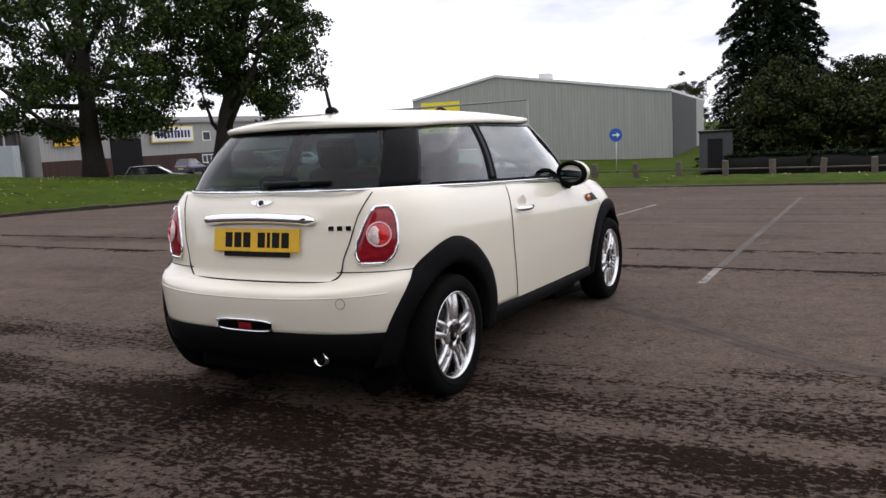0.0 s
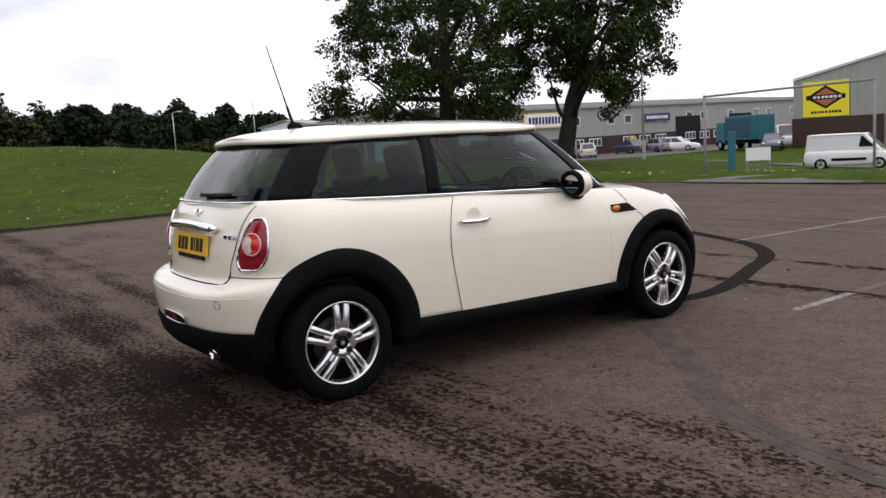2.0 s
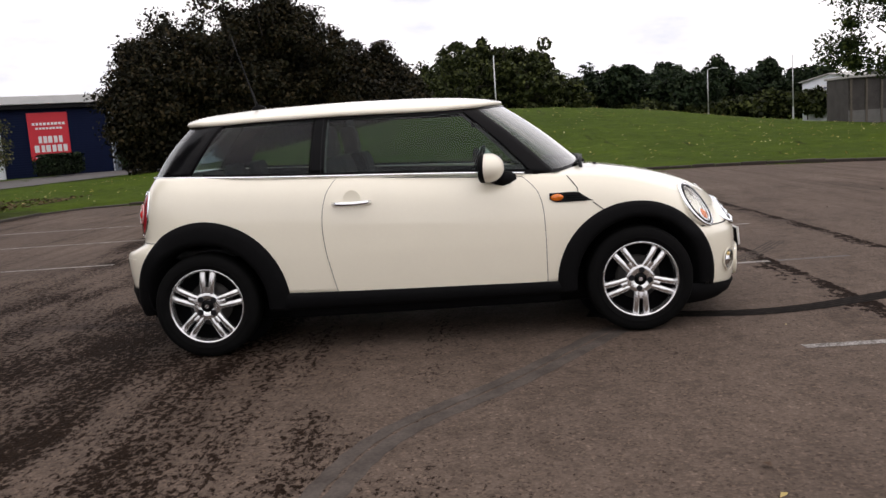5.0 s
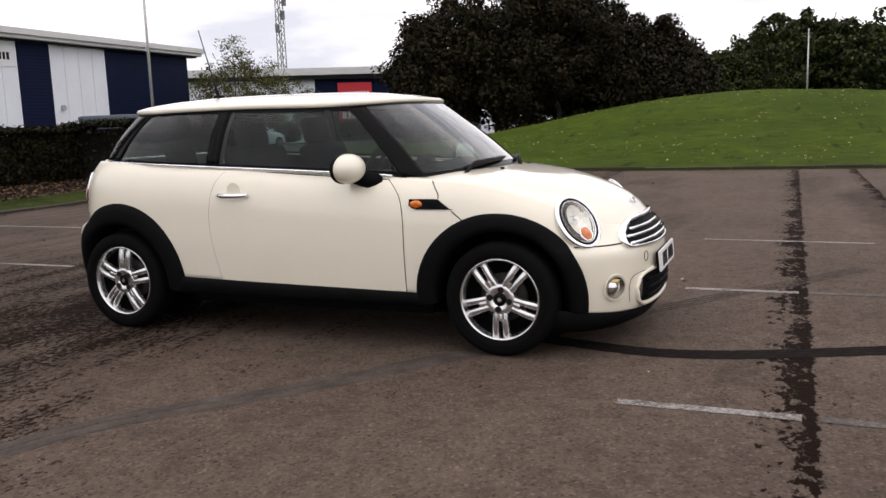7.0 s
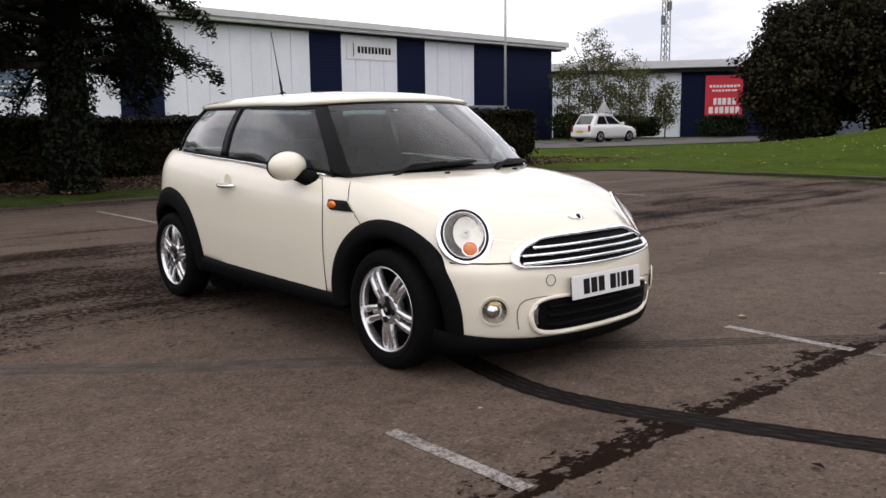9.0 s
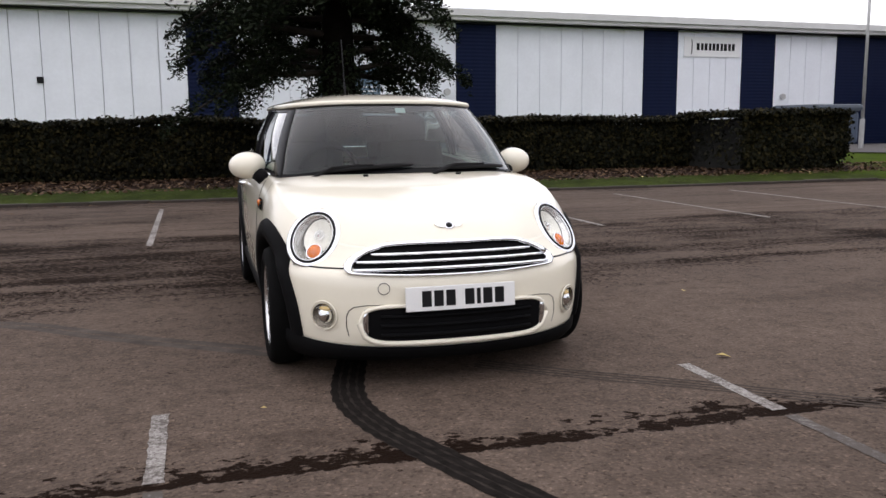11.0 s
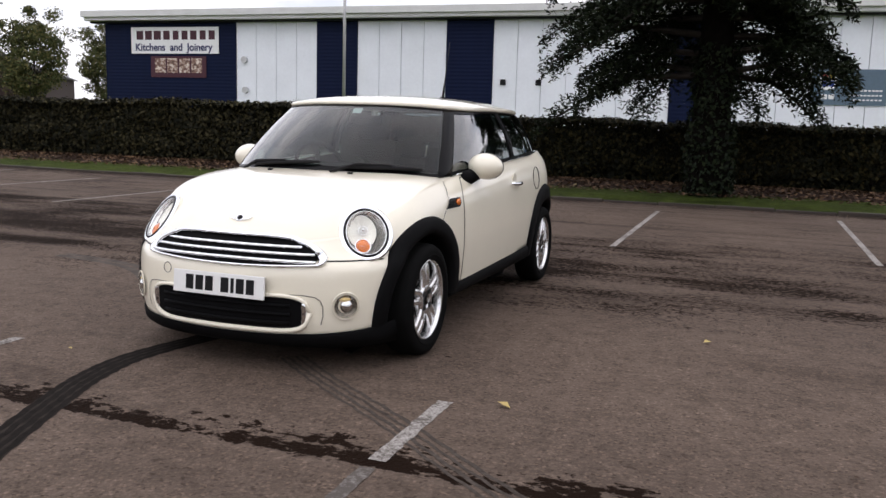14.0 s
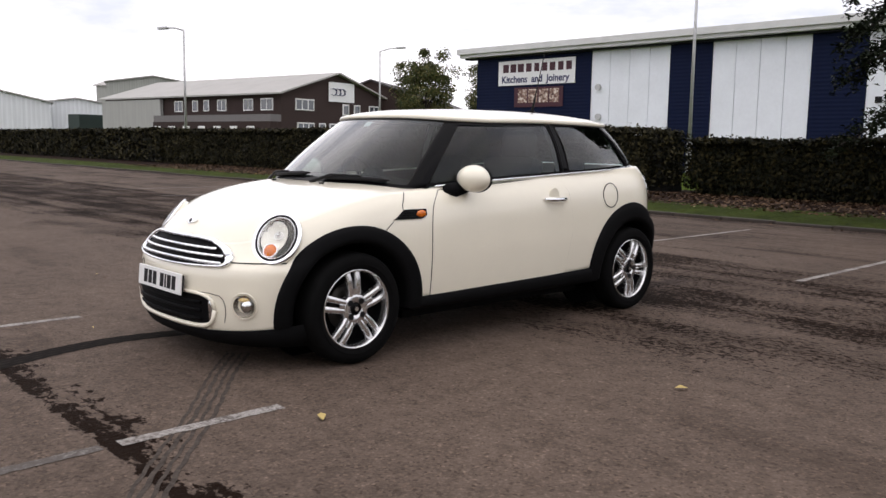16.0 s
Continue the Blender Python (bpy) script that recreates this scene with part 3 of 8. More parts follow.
car_park = thing("car_park", "worn brown-grey asphalt car park with damp streaks", "car park", kind="structure", data=bm_mesh("car_park", bm, M["asphalt"]))

# kerb: low worn concrete edge, one stone after another round the park
def kerb_stones():
    stones = []
    for (x0, y0), (x1, y1) in zip(park[1:], park[2:] + park[:1]):
        L = math.hypot(x1 - x0, y1 - y0)
        if L < 0.05:
            continue
        n = max(1, round(L / 0.915))
        for k in range(n):
            a, b = k / n, (k + 1) / n
            stones.append(((x0 + (x1 - x0) * a, y0 + (y1 - y0) * a), (x0 + (x1 - x0) * b, y0 + (y1 - y0) * b)))
    return stones


kerb = thing("kerb", "low worn concrete kerb, dirty, round the car park", "kerb", kind="structure")
stone_me = {}
krng = random.Random(3)
for (x0, y0), (x1, y1) in kerb_stones():
    L = math.hypot(x1 - x0, y1 - y0)
    yaw = math.degrees(math.atan2(y1 - y0, x1 - x0))
    cx, cy = (x0 + x1) / 2, (y0 + y1) / 2
    if x0 > 60 or x1 > 60:
        continue
    key = round(L, 2)
    if key not in stone_me:
        stone_me[key] = box_mesh("kerb_stone", -key / 2 + 0.004, key / 2 - 0.004, -0.13, 0.005, -0.1, 0.085, M["kerb"], 0.018)
    part("kerb_stone", stone_me[key], kerb, m=pose(cx, cy, krng.uniform(-0.02, 0.008) - (0.05 if cy > 11 else 0.03 if cy < -8 else 0.0), krng.uniform(-3, 3), 0, yaw + krng.uniform(-0.6, 0.6)))

# painted bay lines, worn thin
def painted_line(x0, y0, x1, y1, w=0.09, seed=1, mat="line"):
    w *= 0.80
    r = random.Random(seed)
    L = math.hypot(x1 - x0, y1 - y0)
    n = max(2, int(L / 0.035))
    ux, uy = (x1 - x0) / L, (y1 - y0) / L
    rows_ = []
    for i in range(n + 1):
        t = L * i / n
        a, b = w / 2 * r.uniform(0.84, 1.06), w / 2 * r.uniform(0.84, 1.06)
        rows_.append([(x0 + ux * t + uy * a, y0 + uy * t - ux * a, 0.0025), (x0 + ux * t - uy * b, y0 + uy * t + ux * b, 0.0025)])
    me = grid_mesh("bay_line", rows_, M[mat], False)
    thing("bay_line", "thin worn white parking bay line on asphalt", "road marking", group="parking bay lines", kind="structure", data=me)


lseed = 0
for x in (1.325, -1.18):
    lseed += 1
    painted_line(x, 1.93, x - 0.006, 2.66, 0.09, lseed)
    painted_line(x - 0.006, 2.73, x - 0.02, 9.5 if x > 0 else 3.3, 0.085, lseed + 40, "line_faint")
painted_line(-3.62, 1.83, -3.55, 3.3, 0.08, 8)
painted_line(-1.05, 4.6, -0.70, 8.4, 0.07, 9)
painted_line(-1.1, 5.88, 3.4, 6.02, 0.06, 10, "line_faint")
for x, y0, y1 in ((-8.3, -7.9, -3.7), (-5.95, -7.95, -3.7), (-3.52, -8.1, -3.62), (-0.97, -7.9, -3.56), (1.68, -7.8, -3.6), (4.1, -7.95, -3.6), (6.9, -8.6, -3.75), (9.8, -7.8, -3.75), (12.9, -8.6, -3.8), (15.6, -8.3, -3.8)):
    lseed += 1
    painted_line(x, y0, x - 0.03, y1, 0.085, 20 + lseed)

# tyre marks, in lugs
M["tyre_mark"] = simple("burnt_rubber_mark", (0.0125, 0.0105, 0.0093), 0.85, vary=0.6, scale=26.0, spec=0.03)
M["tyre_faint"] = simple("faint_rubber_mark", (0.060, 0.050, 0.043), 0.9, vary=0.6, scale=34.0, spec=0.03)


def spline(pts, n):
    """Catmull-Rom through plan points."""
    out = []
    P = [Vector((*pts[0], 0)) * 2 - Vector((*pts[1], 0))] + [Vector((*p, 0)) for p in pts] + [Vector((*pts[-1], 0)) * 2 - Vector((*pts[-2], 0))]
    for i in range(1, len(P) - 2):
        for k in range(n):
            t = k / n
            a, b, c, d = P[i - 1], P[i], P[i + 1], P[i + 2]
            out.append(0.5 * ((2 * b) + (c - a) * t + (2 * a - 5 * b + 4 * c - d) * t * t + (3 * b - a - 3 * c + d) * t ** 3))
    out.append(P[-2])
    return out


def tyre_track(name, label, pts, tracks, mat, z=0.003):
    c = spline(pts, 14)
    verts, faces = [], []
    for off, w in tracks:
        base = len(verts)
        for i, p in enumerate(c):
            d = (c[min(i + 1, len(c) - 1)] - c[max(i - 1, 0)]).normalized()
            nrm = Vector((-d.y, d.x, 0))
            for s in (-w / 2, w / 2):
                q = p + nrm * (off + s + 0.004 * math.sin(i * 1.7 + off * 90))
                verts.append((q.x, q.y, z))
        for i in range(len(c) - 1):
            faces.append((base + 2 * i, base + 2 * i + 1, base + 2 * i + 3, base + 2 * i + 2))
    thing(name, label, "tyre mark", kind="structure", data=mesh_from(name, verts, faces, mat))


tyre_track("tyre_mark", "black curved tyre skid mark on asphalt", [(0.30, 1.0), (0.44, 1.5), (0.52, 1.95), (0.47, 2.32), (0.34, 2.68), (0.12, 3.2), (-0.20, 3.9), (-0.75, 4.45), (-1.6, 4.85), (-2.9, 5.4), (-4.6, 5.8)],
           [(-0.060, 0.030), (-0.020, 0.028), (0.021, 0.030), (0.060, 0.028)], M["tyre_mark"])
M["tyre_film"] = simple("thin_rubber_film", (0.029, 0.024, 0.021), 0.9, vary=0.6, scale=9.0, spec=0.02)
tyre_track("tyre_mark", "dark rubber film under a tyre skid mark", [(0.30, 1.0), (0.44, 1.5), (0.52, 1.95), (0.47, 2.32), (0.34, 2.68), (0.12, 3.2), (-0.20, 3.9), (-0.75, 4.45), (-1.6, 4.85), (-2.9, 5.4), (-4.6, 5.8)], [(0.0, 0.158)], M["tyre_film"], 0.0015)
tyre_track("tyre_mark", "faint grey tyre mark on asphalt", [(-0.2, 1.6), (-0.53, 1.87), (-1.08, 2.27), (-1.62, 2.7), (-2.2, 3.1)],
           [(-0.062, 0.016), (-0.024, 0.020), (0.016, 0.016), (0.056, 0.020)], M["tyre_faint"], 0.0016)

M["tyre_ghost"] = simple("worn_rubber_film", (0.072, 0.060, 0.052), 0.85, vary=0.5, scale=7.0, spec=0.08)
tyre_track("tyre_mark", "broad faint dark tyre arc on asphalt", [(0.62, 1.20), (0.85, 1.01), (1.59, 0.47), (2.19, -0.04), (2.68, -0.24), (3.3, -0.34)], [(-0.05, 0.07), (0.04, 0.08)], M["tyre_ghost"], 0.0014)


def sheet(name, label, pts, mat, lift, cat, drop=0.0):
    """A road or path that follows the land."""
    a = [Vector((*p, 0)) for p in pts[0]]
    b = [Vector((*p, 0)) for p in pts[1]]
    rows_ = []
    for i in range(len(a) - 1):
        for k in range(10 if i < len(a) - 2 else 11):
            t = k / 10
            p, q = a[i].lerp(a[i + 1], t), b[i].lerp(b[i + 1], t)
            row = []
            for j in range(7):
                r = p.lerp(q, j / 6)
                row.append((r.x, r.y, max(ground_height(r.x, r.y), -9) + lift - (drop if j == 0 else 0.0)))
            rows_.append(row)
    return thing(name, label, cat, kind="structure", data=grid_mesh(name, rows_, mat))


sheet("road", "grey asphalt entrance road out of the car park", ([(-7.6, 11.9), (-9.2, 15), (-12.8, 20.4), (-17, 28), (-27, 40), (-48, 52)], [(-3.6, 11.9), (-5.0, 15), (-8.5, 20.9), (-11.5, 28), (-17, 43), (-46, 62)]), M["road"], 0.03, "road")
sheet("road", "grey asphalt estate road behind the fence", ([(-25, 40.5), (0, 40.5), (40, 40.5), (120, 42)], [(-25, 46.5), (0, 46.5), (40, 46.5), (120, 48)]), M["road"], 0.09, "road")
sheet("road", "grey asphalt estate road beside the hedge", ([(-19.5, -60), (-20, -26), (-24, -19.5), (-38, -17), (-70, -9)], [(-48, -60), (-34, -33), (-37, -29), (-44, -27), (-75, -22)]), M["road"], 0.12, "road")
sheet("road", "grey asphalt forecourt in front of the low units", ([(-44, 36), (-48, 52), (-47, 70), (-44, 110)], [(-62.2, 36), (-62.2, 52), (-62.2, 70), (-62.2, 110)]), M["road"], 0.10, "road")
sheet("planting_bed", "bare brown soil bed with leaf litter under the hedge", ([(-15.5, -11.2), (-8, -10.9), (0, -11.1), (8, -11.0), (20, -11.1), (90, -11.2)], [(-15.5, -15.6), (-8, -15.6), (0, -15.6), (8, -15.6), (20, -15.6), (90, -15.6)]), M["soil"], 0.097, "soil")
sheet("grass_verge", "narrow dull olive grass verge between kerb and hedge", ([(-13.0, -9.09), (0, -9.09), (20, -9.09), (92, -9.09)], [(-13.0, -11.3), (0, -11.2), (20, -11.3), (92, -11.4)]), M["verge"], 0.0935, "verge", 0.047)

# ---- buildings ----
def wall_panel(name, parent, x0, x1, z0, z1, mat, proud=0.0, thick=0.3, label=""):
    return part(name, box_mesh(name, x0, x1, -thick, proud, z0, z1, mat), parent, label)


def shed_roof_building():
    """The long navy and white unit behind the hedge; local x runs along the front, y = 0 is the front, which faces +y."""
    b = thing("industrial_unit", "long navy and white clad industrial unit with flat pale fascia", "building", pose(0, -30.3, 0, 0, 0, 3.15))
    bays = BLUE_BAYS
    z_eave = 5.75
    part("wall_core", box_mesh("wall_core", bays[0][0] + 0.05, bays[-1][1] - 0.05, -26, -0.32, -0.2, 5.9, M["white_clad"]), b)
    for x0, x1, kind in bays:
        if kind == "b":
            wall_panel("navy_panel", b, x0, x1, -0.2, z_eave, M["blue_clad"], 0.05, 0.35, "navy horizontally ribbed cladding")
        else:
            n = max(1, round((x1 - x0) / 1.05))
            for k in range(n):
                a, c = x0 + (x1 - x0) * k / n, x0 + (x1 - x0) * (k + 1) / n
                wall_panel("white_panel", b, a + 0.012, c - 0.012, -0.2, z_eave, M["white_clad"], 0.0, 0.3)
    x0, x1 = bays[0][0] - 0.9, bays[-1][1] + 0.9
    part("fascia", box_mesh("fascia", x0, x1, -27, 0.75, z_eave + 0.22, z_eave + 0.52, M["fascia"], 0.02), b, "pale grey roof fascia")
    part("gutter", box_mesh("gutter", x0 + 0.1, x1 - 0.1, 0.3, 0.62, z_eave + 0.05, z_eave + 0.22, M["fascia"], 0.02), b)
    # black strip between the wall head and the gutter
    part("black_eave_strip", box_mesh("black_eave_strip", x0 + 0.2, x1 - 0.2, -0.2, 0.3, z_eave - 0.03, z_eave + 0.2, M["ink"]), b)
    return b


BLUE_BAYS = [(-38.6, -31.4, "b"), (-31.4, -27.4, "w"), (-27.4, -25.4, "b"), (-25.4, -21.6, "w"), (-21.6, -19.7, "b"), (-19.7, -12.0, "w"),
             (-12.0, -10.1, "b"), (-10.1, -0.6, "w"), (-0.6, 1.35, "b"), (1.35, 8.75, "w"), (8.75, 10.85, "b"), (10.85, 15.05, "w"), (15.05, 17.05, "b"), (17.05, 21.25, "w"), (21.25, 28.6, "b")]
unit = shed_roof_building()


def sign_board(name, label, w, h, m, mat):
    """A flat board with a thin frame; its face looks along local +y."""
    s = thing(name, label, "sign", m)
    part("board", box_mesh("board", -w / 2, w / 2, -0.03, 0.0, -h / 2, h / 2, mat), s)
    return s


def bars(parent, x0, x1, z, h, mat, n, seed, y=0.004):
    """Unreadable lettering as plain bars."""
    r = random.Random(seed)
    x = x0
    k = 0
    step = (x1 - x0) / n
    while k < n:
        w = step * r.uniform(0.62, 0.82)
        part("bar", box_mesh("bar", x, x + w, y - 0.004, y + 0.004, z - h / 2, z + h / 2, mat), parent)
        x += step
        k += 1


UM = unit.matrix_basis
def on_unit(x, z, y=0.06):
    return UM @ pose(x, y, z)


def face_text(parent, body, size, mat, x, z, y=0.01, bold=0.0):
    me = text_mesh(body, size, mat, 0.004, bold)
    me.transform(Matrix.Rotation(radians(180), 4, "Z"))
    return part("lettering", me, parent, m=pose(x, y, z))


# joinery showroom sign: the name as bars, the readable line lettered
s = sign_board("shop_sign", "white shop sign board with maroon lettering on navy wall", 4.9, 1.25, on_unit(24.6, 4.9, 0.10), M["white_sign"])
bars(s, -2.25, 2.25, 0.24, 0.42, M["maroon"], 9, 4)
for word, x in (("Kitchens", 1.36), ("and", -0.12), ("Joinery", -1.42)):
    face_text(s, word, 0.49, M["navy_ink"], x, -0.34, bold=0.012)
s = sign_board("photo_banner", "dark red banner with four brown kitchen photographs", 3.1, 1.0, on_unit(24.4, 3.65, 0.09), M["maroon"])
for k in range(4):
    part("photo", box_mesh("photo", -1.32 + 0.68 * k, -0.74 + 0.68 * k, 0.0, 0.006, -0.28, 0.40, M["brown_photo"]), s)
s = sign_board("company_sign", "white company sign with a dark line logo on white wall", 3.3, 0.95, on_unit(-23.6, 5.0, 0.05), M["white_sign"])
bars(s, -1.3, 1.0, 0.0, 0.34, M["ink"], 10, 7)
part("logo", tube_mesh("logo", [(1.25 - 0.05 * math.cos(a), 0.0, 0.36 * math.sin(a)) for a in np.linspace(-1.5, 1.5, 9)], [0.025] * 9, M["ink"], 6), s)
s = sign_board("wall_sign", "dull blue-grey sign board with white lettering", 2.65, 1.35, on_unit(-5.27, 3.06, 0.05), simple("slate_blue_board", (0.10, 0.15, 0.20), 0.6))
part("emblem", cyl_mesh("emblem", 0.36, 0.02, M["white_sign"], 24, axis="Y"), s, "round emblem in four colours", pose(0.76, 0.01, 0.25))
for k, c in enumerate(((0.55, 0.42, 0.03), (0.45, 0.03, 0.03), (0.03, 0.07, 0.35), (0.03, 0.07, 0.35))):
    part("patch", box_mesh("patch", -0.22 + 0.24 * (k % 2), -0.02 + 0.24 * (k % 2), 0.0, 0.006, 0.02 if k < 2 else -0.22, 0.22 if k < 2 else -0.02, simple("emblem_colour", c, 0.5)), s, m=pose(0.76, 0.02, 0.25))
bars(s, 0.5, 1.0, -0.36, 0.18, M["white_sign"], 2, 2)
bars(s, -1.15, -0.35, -0.12, 0.06, M["white_sign"], 6, 2)
bars(s, -1.15, 0.05, -0.30, 0.055, M["white_sign"], 9, 3)
bars(s, -1.15, -0.15, -0.47, 0.055, M["white_sign"], 7, 4)

# small wall fixtures
for x, z in ((6.73, 3.1), (8.27, 3.1)):
    v = thing("wall_vent", "small dark square wall vent on white panel", "vent", on_unit(x, z, 0.0))
    part("cover", box_mesh("cover", -0.12, 0.12, 0.0, 0.08, -0.12, 0.12, M["ink"], 0.02), v)
for x, z in ((20.8, 4.0), (20.75, 2.6), (-9.65, 2.75), (-28.0, 2.6)):
    v = thing("wall_alarm", "small round grey wall alarm box", "alarm box", on_unit(x, z, 0.0))
    part("cover", cyl_mesh("cover", 0.15, 0.12, M["steel"], 16, axis="Y"), v, m=pose(0, 0.06, 0))


def pitched_building(name, label, m, L, W, z0, eave, ridge, wall_mat, roof_mat, ridge_along_x=True, over=0.3):
    """A pitched shed: local x length L, y depth W from 0 back to -W."""
    b = thing(name, label, "building", m)
    if ridge_along_x:
        prof = [(0, z0), (0, eave), (-W / 2, ridge), (-W, eave), (-W, z0)]
        v = [(-L / 2, y, z) for y, z in prof] + [(L / 2, y, z) for y, z in prof]
    else:
        prof = [(-L / 2, z0), (-L / 2, eave), (0, ridge), (L / 2, eave), (L / 2, z0)]
        v = [(x, 0, z) for x, z in prof] + [(x, -W, z) for x, z in prof]
    n = 5
    f = [tuple(range(n)), tuple(range(2 * n - 1, n - 1, -1))] + [(i, (i + 1) % n, n + (i + 1) % n, n + i) for i in range(n)]
    bm = bmesh.new()
    vs = [bm.verts.new(p) for p in v]
    for q in f:
        bm.faces.new([vs[i] for i in q])
    part("wall", bm_mesh("wall", bm, wall_mat), b)
    t = 0.16
    for side in (0, 1):
        if ridge_along_x:
            y0, y1 = (over, -W / 2) if side == 0 else (-W - over, -W / 2)
            ze = eave - (ridge - eave) / (W / 2) * over
            p = [(-L / 2 - over, y0, ze), (L / 2 + over, y0, ze), (L / 2 + over, y1, ridge), (-L / 2 - over, y1, ridge)]
        else:
            x0, x1 = (-L / 2 - over, 0) if side == 0 else (L / 2 + over, 0)
            ze = eave - (ridge - eave) / (L / 2) * over
            p = [(x0, over, ze), (x1, over, ridge), (x1, -W - over, ridge), (x0, -W - over, ze)]
        v = [(x, y, z + 0.02) for x, y, z in p] + [(x, y, z + t) for x, y, z in p]
        f = [(0, 1, 2, 3), (7, 6, 5, 4)] + [(i, (i + 1) % 4, 4 + (i + 1) % 4, 4 + i) for i in range(4)]
        bm = bmesh.new()
        vs = [bm.verts.new(q) for q in v]
        for q in f:
            bm.faces.new([vs[i] for i in q])
        part("roof", bm_mesh("roof", bm, roof_mat), b)
    return b


def window(parent, x, z, w, h, lights=2, y=0.0):
    fr = part("window", box_mesh("window", x - w / 2, x + w / 2, y - 0.05, y + 0.06, z - h / 2, z + h / 2, M["upvc"]), parent, "white framed window")
    lw = (w - 0.08) / lights
    for k in range(lights):
        x0 = x - w / 2 + 0.04 + k * lw
        part("pane", box_mesh("pane", x0 + 0.06, x0 + lw - 0.06, y + 0.05, y + 0.07, z - h / 2 + 0.1, z + h / 2 - 0.1, M["pane"]), fr)


def frame_matrix(p, q):
    """Local x from p to q, y the outward normal to the left of that, so that a front built at y = 0 faces it."""
    d = Vector((q[0] - p[0], q[1] - p[1], 0)).normalized()
    n = Vector((-d.y, d.x, 0))
    m = Matrix.Identity(4)
    m.col[0][:3], m.col[1][:3], m.col[2][:3] = d, n, (0, 0, 1)
    m.col[3][:3] = ((p[0] + q[0]) / 2, (p[1] + q[1]) / 2, 0)
    return m, (Vector((q[0], q[1], 0)) - Vector((p[0], p[1], 0))).length


# sage-grey warehouse to the north
m, L = frame_matrix((2.69 - 78 * math.sin(radians(13.4)), -4.68 + 78 * math.cos(radians(13.4))), (2.69 - 84 * math.sin(radians(30.45)), -4.68 + 84 * math.cos(radians(30.45))))
GB = m
b = thing("warehouse", "large sage-grey ribbed metal warehouse with shallow gable", "building", m)
x_ap = L / 2 - L * 0.345
prof = [(-L / 2, -2.0), (-L / 2, 3.95), (x_ap, 6.3), (L / 2, 4.5), (L / 2, -2.0)]
bm = bmesh.new()
fr_v = [bm.verts.new((x, 0, z)) for x, z in prof]
bk_v = [bm.verts.new((x, -45, z)) for x, z in prof]
bm.faces.new(fr_v)
bm.faces.new(bk_v[::-1])
for i in range(5):
    bm.faces.new((fr_v[i], fr_v[(i + 1) % 5], bk_v[(i + 1) % 5], bk_v[i]))
part("wall", bm_mesh("wall", bm, M["grey_clad"]), b)
for i in (1, 2):
    (xa, za), (xb, zb) = prof[i], prof[i + 1]
    v = [(xa, 0.15, za), (xb, 0.15, zb), (xb, -45.2, zb), (xa, -45.2, za)]
    v = v + [(x, y, z + 0.22) for x, y, z in v]
    part("roof", mesh_from("roof", v, [(3, 2, 1, 0), (4, 5, 6, 7), (0, 1, 5, 4), (1, 2, 6, 5), (2, 3, 7, 6), (3, 0, 4, 7)], M["fascia"]), b)
part("base_wall", box_mesh("base_wall", x_ap + 0.8, L / 2 + 0.06, 0.02, 0.22, -2.0, 1.15, M["brick"]), b, "brown brick base wall")
for z in (6.45, ):
    part("roof_vent", box_mesh("roof_vent", x_ap - 4.2, x_ap - 3.1, -6, -4.5, 6.0, 6.6, M["fascia"], 0.05), b)
part("door_panel", box_mesh("door_panel", -L / 2 - 0.05, -L / 2 + 0.25, -30, -0.3, -2.0, 3.9, simple("dark_shutter", (0.055, 0.055, 0.058), 0.7, vary=0.2, scale=1.0, spec=0.2)), b)
s = sign_board("banner", "yellow banner with a black and brown diamond emblem", 4.0, 3.1, GB @ pose(L / 2 - 2.9, 0.12, 2.75), M["yellow_sign"])
for w, mat, y in ((1.75, M["ink"], 0.006), (1.35, simple("copper_print", (0.45, 0.13, 0.05), 0.5), 0.010)):
    v = [(-w, y, 0.15), (0, y, 0.15 - w * 0.58), (w, y, 0.15), (0, y, 0.15 + w * 0.58)]
    part("emblem", mesh_from("emblem", v + [(a, y - 0.006, c) for a, _, c in v], [(0, 1, 2, 3), (0, 4, 5, 1), (1, 5, 6, 2), (2, 6, 7, 3), (3, 7, 4, 0)], mat), s)
part("emblem_band", box_mesh("emblem_band", -1.7, 1.7, 0.012, 0.02, -0.05, 0.36, M["ink"]), s)
bars(s, -1.35, 1.35, -1.15, 0.2, M["ink"], 9, 12)
bars(s, -1.35, 1.2, 0.155, 0.2, M["white_sign"], 7, 13, 0.024)

# low tool-merchant units to the north-west: long two-storey front facing east
m, L = frame_matrix((-63.0, 108.0), (-63.0, 43.0))
TB = m
b = pitched_building("trade_units", "long grey two-storey trade units with brown brick base", m, L, 24, -2.0, 3.9, 4.75, M["lt_grey_clad"], simple("dark_roof_sheet", (0.13, 0.125, 0.12), 0.8, vary=0.15, scale=0.5))
part("fascia", box_mesh("fascia", -L / 2 - 0.3, L / 2 + 0.3, 0.0, 0.35, 3.75, 4.05, M["roof_sheet"]), b)
part("brick_base", box_mesh("brick_base", -L / 2, L / 2, 0.0, 0.12, -2.0, 0.55, M["brick"]), b, "brown brick lower wall")
for k in range(17):
    x = L / 2 - 20 - k * 2.75
    if x < -L / 2 + 2:
        break
    if k % 5 not in (1, 4):
        window(b, x, 2.3, 1.15, 1.0, 1, 0.02)
    if k % 4 != 2:
        window(b, x, -0.1, 1.9, 0.9, 3, 0.12)
for x, w in ((L / 2 - 9.2, 3.6), (-6.5, 4.5), (-17.0, 4.5)):
    part("roller_door", box_mesh("roller_door", x - w / 2, x + w / 2, 0.0, 0.16, -2.0, 2.3, M["ink"]), b, "dark open loading door")
